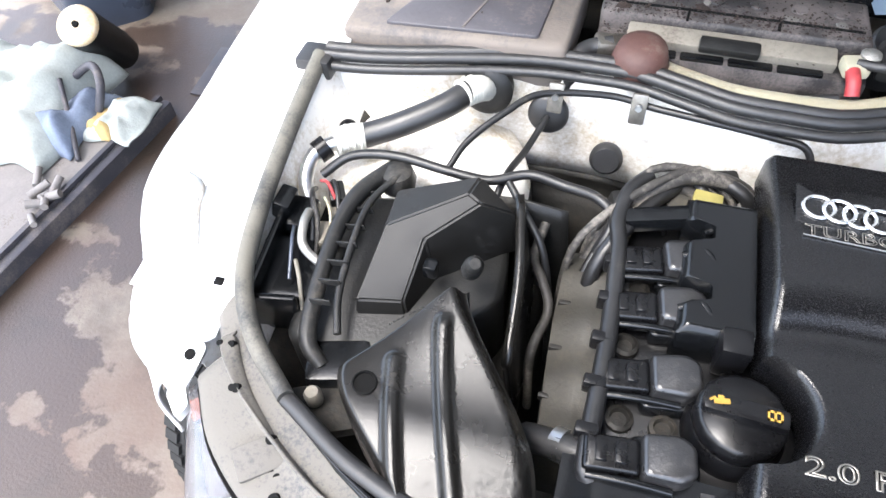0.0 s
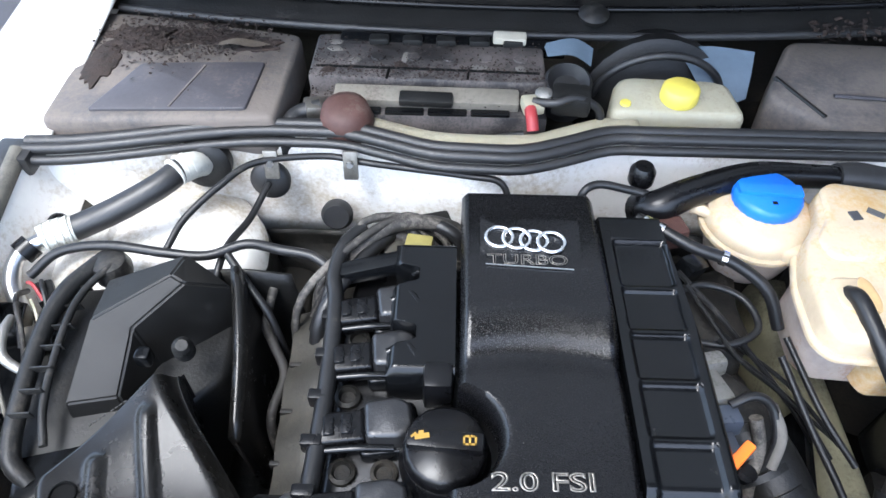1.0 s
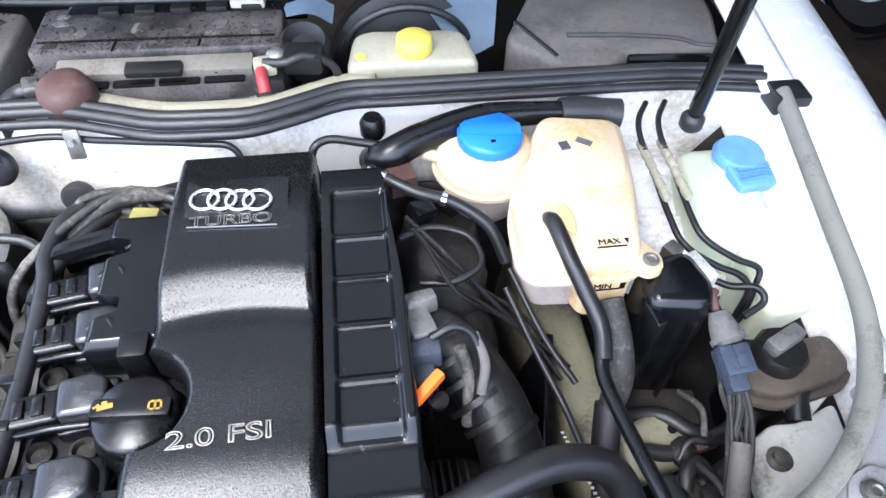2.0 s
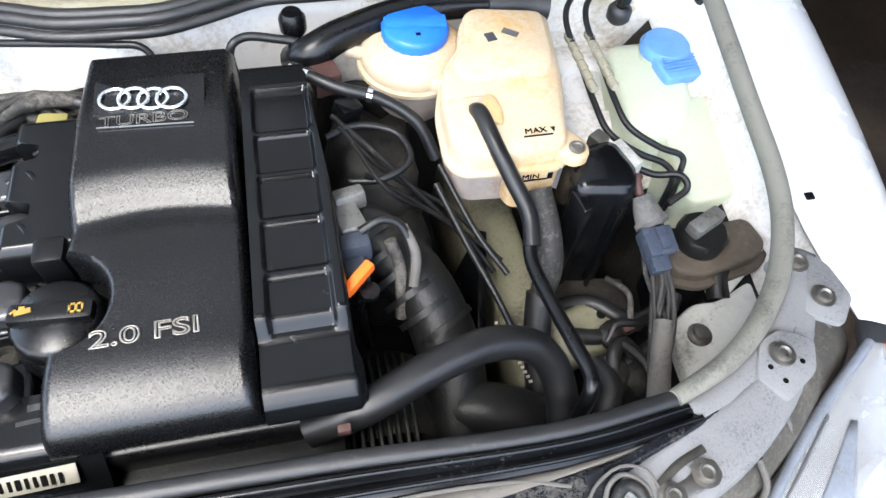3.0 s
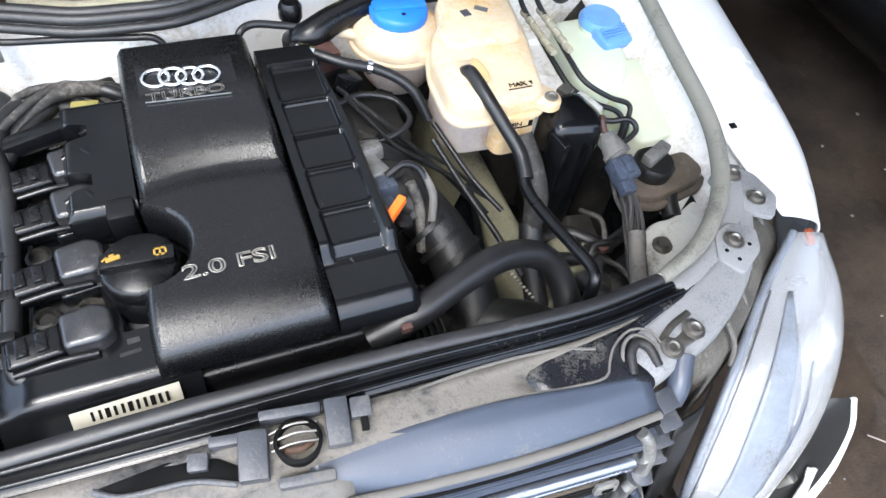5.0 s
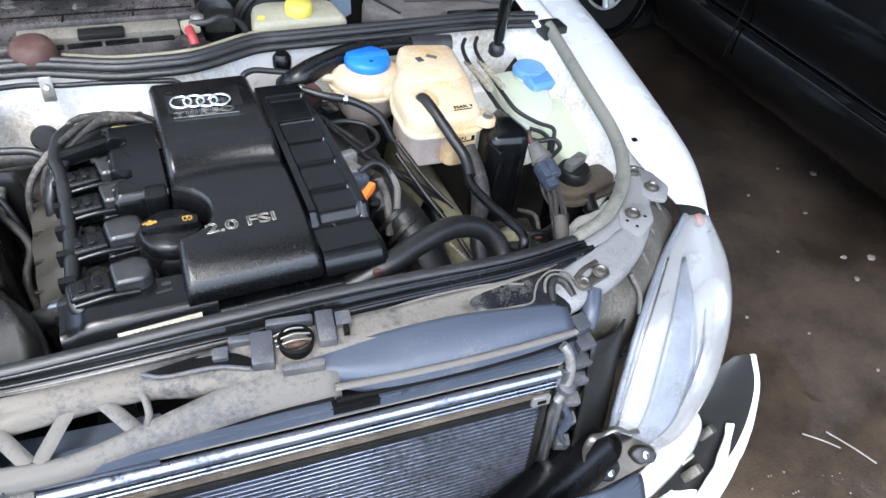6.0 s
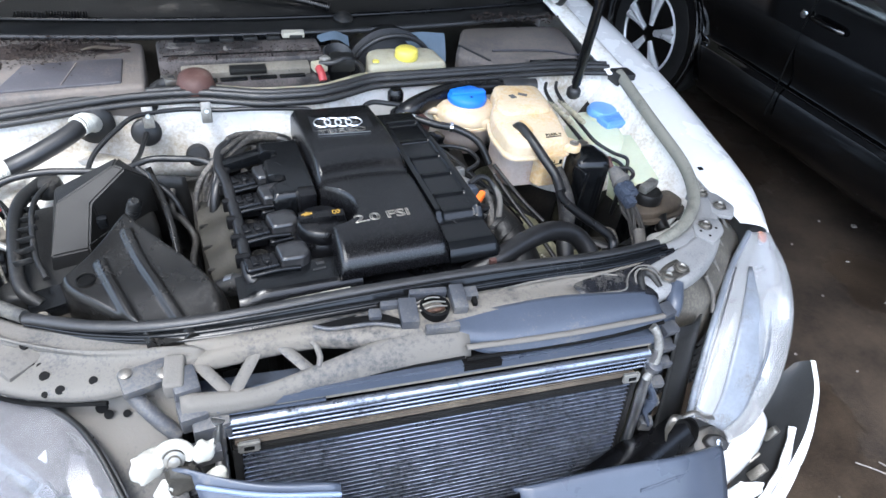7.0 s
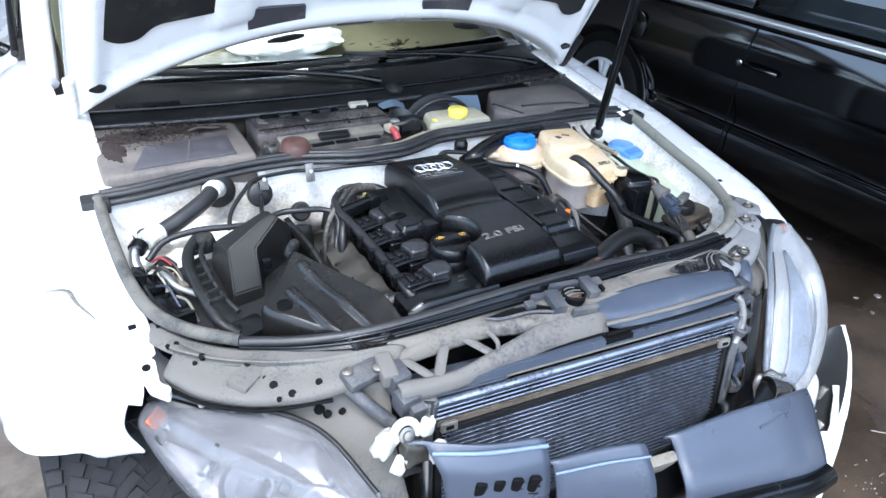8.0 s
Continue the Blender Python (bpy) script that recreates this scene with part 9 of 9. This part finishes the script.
rv = thing("brake_fluid_reservoir", (0.185, 0.88, 0.80), "dusty cream brake fluid reservoir with a yellow cap", "reservoir")
part("body", prisms([(0.090, 0.848), (0.280, 0.842), (0.267, 0.908), (0.242, 0.916), (0.117, 0.920), (0.102, 0.908)], 0.80, 0.898, bevel=0.012, r=0.016, zf=lambda x, y: 0.008 * ss(0.86, 0.92, y)), M_RESERVOIR, rv, smooth=50)
part("seam", prisms([(0.086, 0.843), (0.285, 0.837), (0.272, 0.912), (0.112, 0.924)], 0.860, 0.866, bevel=0.002, r=0.016), M_RESERVOIR, rv)
part("cap", lathes((0.188, 0.876, 0.898), [(0.025, 0), (0.0265, 0.004), (0.0255, 0.020), (0.022, 0.023), (0.0, 0.023)], seg=40, wave=lambda a, i: 1 + (0.012 * math.cos(20 * a) if 0 < i < 3 else 0)), M_YELLOW, rv, "yellow screw cap")
part("mark", lathes((0.112, 0.862, 0.9), [(0.008, 0), (0.007, 0.003)], seg=12), M_YELLOW, rv)
bo = thing("brake_booster", (0.20, 0.98, 0.75), "dark round brake servo behind the reservoir", "brake servo")
part("drum", lathes((0.185, 1.0, 0.80), [(0.11, -0.03), (0.12, -0.01), (0.118, 0.03), (0.06, 0.05)], seg=32, rot=(78, 0, 0)), M_BLACK_MATT, bo)
part("rim", tubes([(0.185 + 0.10 * math.cos(a), 0.962 - 0.01 * math.sin(a), 0.83 + 0.09 * math.sin(a)) for a in np.linspace(0.1, 3.0, 12)], 0.006, seg=8, n=3), M_RUBBER, bo)
part("blue_bag", sheets([[(0.21, 1.0, 0.90), (0.26, 1.005, 0.905), (0.33, 1.0, 0.90)], [(0.225, 0.975, 0.89), (0.27, 0.97, 0.88), (0.325, 0.975, 0.88)], [(0.25, 0.95, 0.86), (0.28, 0.94, 0.84), (0.32, 0.95, 0.85)]], n=5, k=5), M_SKYBLUE, bo, "pale blue plastic scrap", smooth=60)
ec = thing("control_unit_cover", (0.52, 0.92, 0.80), "dusty grey control unit cover in the plenum", "cover")
part("cover", prisms([(0.398, 1.050), (0.326, 0.908), (0.395, 0.842), (0.470, 0.832), (0.500, 0.858), (0.648, 0.866), (0.668, 0.95), (0.672, 1.04)], 0.80, 0.884, bevel=0.010, r=0.02, zf=lambda x, y: 0.008 * ss(0.84, 1.0, y)), M_COWL, ec, smooth=50)
part("edge_strip", tubes([(0.420, 0.905, 0.891), (0.50, 0.898, 0.891), (0.58, 0.886, 0.889), (0.61, 0.872, 0.886), (0.65, 0.866, 0.884)], 0.004, seg=6, flat=0.6), M_PANEL, ec)
part("rib", tubes([(0.350, 0.95, 0.888), (0.395, 0.862, 0.884)], 0.004, seg=6, n=1), M_BLACK_MATT, ec)
part("clamp_bar", boxes((0.565, 0.850, 0.870), (0.13, 0.018, 0.024), rot=(0, 0, -4), bevel=0.004), M_BLACK_GLOSS, ec, "black clamp bar")
lid_dust = bmesh.new()
rnd = random.Random(7)
for k in range(250):
    x, y = rnd.uniform(0.42, 0.66), rnd.gauss(1.03, 0.02)
    s = rnd.uniform(0.002, 0.007)
    m = pose(x, y, 0.918 + rnd.uniform(0, 0.01), rnd.uniform(-30, 30), rnd.uniform(-30, 30), rnd.uniform(0, 360))
    lid_dust.faces.new([lid_dust.verts.new(m @ Vector(p)) for p in ((-s, -0.5 * s, 0), (0.2 * s, -0.7 * s, 0), (s, 0.1 * s, 0), (0.1 * s, 0.6 * s, 0))])
single("leaf_litter", lid_dust, M_DEBRIS, "dark leaf litter behind the control unit cover", "leaves", kind="stuff", smooth=0)

bd_ = bmesh.new()
rnd = random.Random(21)
for k in range(1400):
    x, y = rnd.uniform(-0.33, 0.0), rnd.choice((rnd.gauss(0.90, 0.02), rnd.uniform(0.86, 1.0)))
    s_ = rnd.uniform(0.0008, 0.0030)
    m = pose(x, y, 0.913 + rnd.uniform(0, 0.003) - (0.016 if y < 0.888 else 0), rnd.uniform(-30, 30), rnd.uniform(-30, 30), rnd.uniform(0, 360))
    bd_.faces.new([bd_.verts.new(m @ Vector(p)) for p in ((-s_, -0.5 * s_, 0), (0.2 * s_, -0.7 * s_, 0), (s_, 0.1 * s_, 0), (0.1 * s_, 0.6 * s_, 0))])
single("leaf_litter", bd_, M_DEBRIS, "dark crumbs of leaf litter on the battery", "leaves", kind="stuff", smooth=0)

# ---- clutter on the floor beside the car ----
wk = thing("work_board", (-1.9, 1.0, 0.0), "pale worn board on dark runners with rags and tools", "board")
wm = pose(-1.785, 0.99, 0, 0, 0, 83)
part("deck", prisms([(-0.9, -0.02), (0.40, -0.02), (0.40, 0.85), (-0.9, 0.85)], 0.035, 0.06, bevel=0.006, r=0.02, m=wm), M_BOARD, wk)
part("runner", prisms([(-0.9, -0.055), (0.45, -0.055), (0.45, -0.022), (-0.9, -0.022)], 0.0, 0.055, bevel=0.006, r=0.01, m=wm), M_PANEL, wk, "dark grey runner")
part("lip", prisms([(-0.9, -0.020), (0.45, -0.020), (0.45, -0.004), (-0.9, -0.004)], 0.0, 0.068, bevel=0.004, m=wm), M_PANEL, wk)


def rag(c, sx, sy, h, m_, label, seed):
    bm = bmesh.new()
    bmesh.ops.create_grid(bm, x_segments=26, y_segments=26, size=1)
    for v in bm.verts:
        q = Vector((v.co.x * 1.6 + seed, v.co.y * 1.6, seed * 0.7))
        k = max(0.0, 1 - max(abs(v.co.x), abs(v.co.y)) ** 3)
        w = 1 + 0.25 * noise.noise(q)
        v.co = Vector((c[0] + sx * v.co.x * w, c[1] + sy * v.co.y * w, c[2] + h * k * (0.55 + 0.45 * noise.noise(q * 1.1) + 0.10 * noise.noise(q * 3.0))))
        v.co.z += 0.03 * k * (1 - 2.5 * abs(noise.noise(Vector((v.co.x * 11 + seed, v.co.y * 5, seed)))))
        v.co.z = max(v.co.z, c[2] + 0.004)
    return single("rag", bm, m_, label, "rag", "rags", smooth=80, solid=0.004)


rag((-2.12, 1.27, 0.062), 0.24, 0.24, 0.24, M_CLOTH, "crumpled pale green-white cloth heap on a board", 1.0)
rag((-1.96, 1.25, 0.062), 0.13, 0.14, 0.12, M_BLUECLOTH, "crumpled blue-grey rag on a board", 2.0)
rag((-1.84, 1.29, 0.062), 0.09, 0.09, 0.07, M_YCLOTH, "yellow stained rag on a board", 3.0)
rag((-1.775, 1.30, 0.062), 0.09, 0.10, 0.06, M_CLOTH, "pale rag hanging over the board edge", 4.0)
hose = thing("rubber_lead", (-1.8, 1.2, 0.14), "grey rubber lead across the board", "cable")
part("lead", tubes([(-1.95, 1.36, 0.15), (-1.87, 1.38, 0.20), (-1.82, 1.34, 0.18), (-1.83, 1.29, 0.10)], 0.013, seg=12), M_PANEL, hose)
part("lead", tubes([(-1.94, 1.31, 0.19), (-1.88, 1.22, 0.12), (-1.80, 1.11, 0.066)], 0.008, seg=10), M_PANEL, hose)
jr = thing("oil_jug", (-1.86, 1.75, 0.0), "pale yellow plastic drum end with a dark centre", "drum")
part("drum", lathes((-1.94, 1.47, 0.27), [(0.060, -0.27), (0.066, -0.22), (0.066, -0.008)], seg=32, rot=(35, 12, 0)), M_BLACK_MATT, jr, "dark drum wall")
part("end_disc", lathes((-1.94, 1.47, 0.27), [(0.064, -0.008), (0.066, 0.002), (0.060, 0.010), (0.02, 0.014), (0.0, 0.010)], seg=32, rot=(35, 12, 0)), M_TANK, jr, "pale yellow end disc")
part("bung", lathes((-1.937, 1.463, 0.281), [(0.011, 0), (0.010, 0.006), (0.0, 0.007)], seg=16, rot=(35, 12, 0)), M_INK, jr)
bn = thing("blue_bin", (-1.75, 2.15, 0.0), "dark blue plastic bin on the floor", "bin")
part("shell", prisms([(-2.26, 1.74), (-2.06, 1.91), (-2.3, 2.4), (-2.8, 2.1)], 0.0, 0.42, bevel=0.02, r=0.06), M_BLUEGREY, bn)
tl = bmesh.new()
rnd = random.Random(5)
for k in range(8):
    c = wm @ Vector((-0.06 + rnd.uniform(-0.06, 0.05), 0.03 + rnd.uniform(-0.03, 0.05), 0.072))
    tube(tl, [tuple(c), (c.x + rnd.uniform(-0.06, 0.06), c.y + rnd.uniform(-0.06, 0.06), c.z + 0.012)], rnd.uniform(0.008, 0.013), seg=8, n=1)
single("bolt_heap", tl, M_BOARD, "heap of rusty pale fittings on the board", "fittings", kind="stuff")
gt = thing("floor_grate", (-1.45, 1.62, 0.0), "dark metal drain grate set in the floor", "grate")
part("frame", boxes((-1.66, 1.66, 0.004), (0.06, 0.26, 0.006), rot=(0, 0, 4), bevel=0.001), M_PANEL, gt)
for k in range(3):
    part("bar", boxes((-1.61 + 0.025 * k, 1.66, 0.006), (0.008, 0.25, 0.008), rot=(0, 0, 4), bevel=0.001), M_ALU_DULL, gt)

# chips and splinters on the floor
rnd = random.Random(11)
for x, y, s in ((2.28, 0.93, 0.030), (2.10, 0.485, 0.035), (1.96, 0.425, 0.022), (2.0, 0.52, 0.022), (2.05, 0.75, 0.016), (2.15, 1.0, 0.014), (1.9, 0.9, 0.012), (1.78, 0.62, 0.012), (2.2, 0.3, 0.016), (1.6, 0.3, 0.010), (1.7, 0.12, 0.012), (1.45, 0.42, 0.010)):
    ch_ = bmesh.new()
    s *= 0.6
    pts = [(x + s * rnd.uniform(0.6, 1.1) * math.cos(a), y + 0.8 * s * rnd.uniform(0.6, 1.1) * math.sin(a)) for a in np.linspace(0, 2 * math.pi, 7, endpoint=False)]
    prism(ch_, pts, 0.001, 0.005, bevel=0.001)
    single("plastic_chip", ch_, M_BOARD, "pale plastic chip lying on the floor", "debris", "floor chips")
for p, q in (((1.30, 0.04), (1.37, -0.03)), ((1.37, 0.02), (1.43, -0.10)), ((1.12, 0.20), (1.20, 0.13))):
    single("splinter", tubes([(*p, 0.006), ((p[0] + q[0]) / 2 + 0.002, (p[1] + q[1]) / 2, 0.007), (*q, 0.005)], 0.0024, seg=6), M_BOARD, "pale wooden splinter lying on the floor", "debris", "floor splinters")
gl = bmesh.new()
for k in range(90):
    x, y, s = rnd.gauss(1.13, 0.08), rnd.gauss(-0.13, 0.05), rnd.uniform(0.0015, 0.005)
    box(gl, (x, y, s * 0.4), (s, s * 0.8, s * 0.7), rot=(rnd.uniform(0, 90), rnd.uniform(0, 90), rnd.uniform(0, 90)), bevel=0)
single("glass_crumbs", gl, M_BOARD, "crumbs of broken glass and plastic on the floor", "debris", kind="stuff", smooth=0)
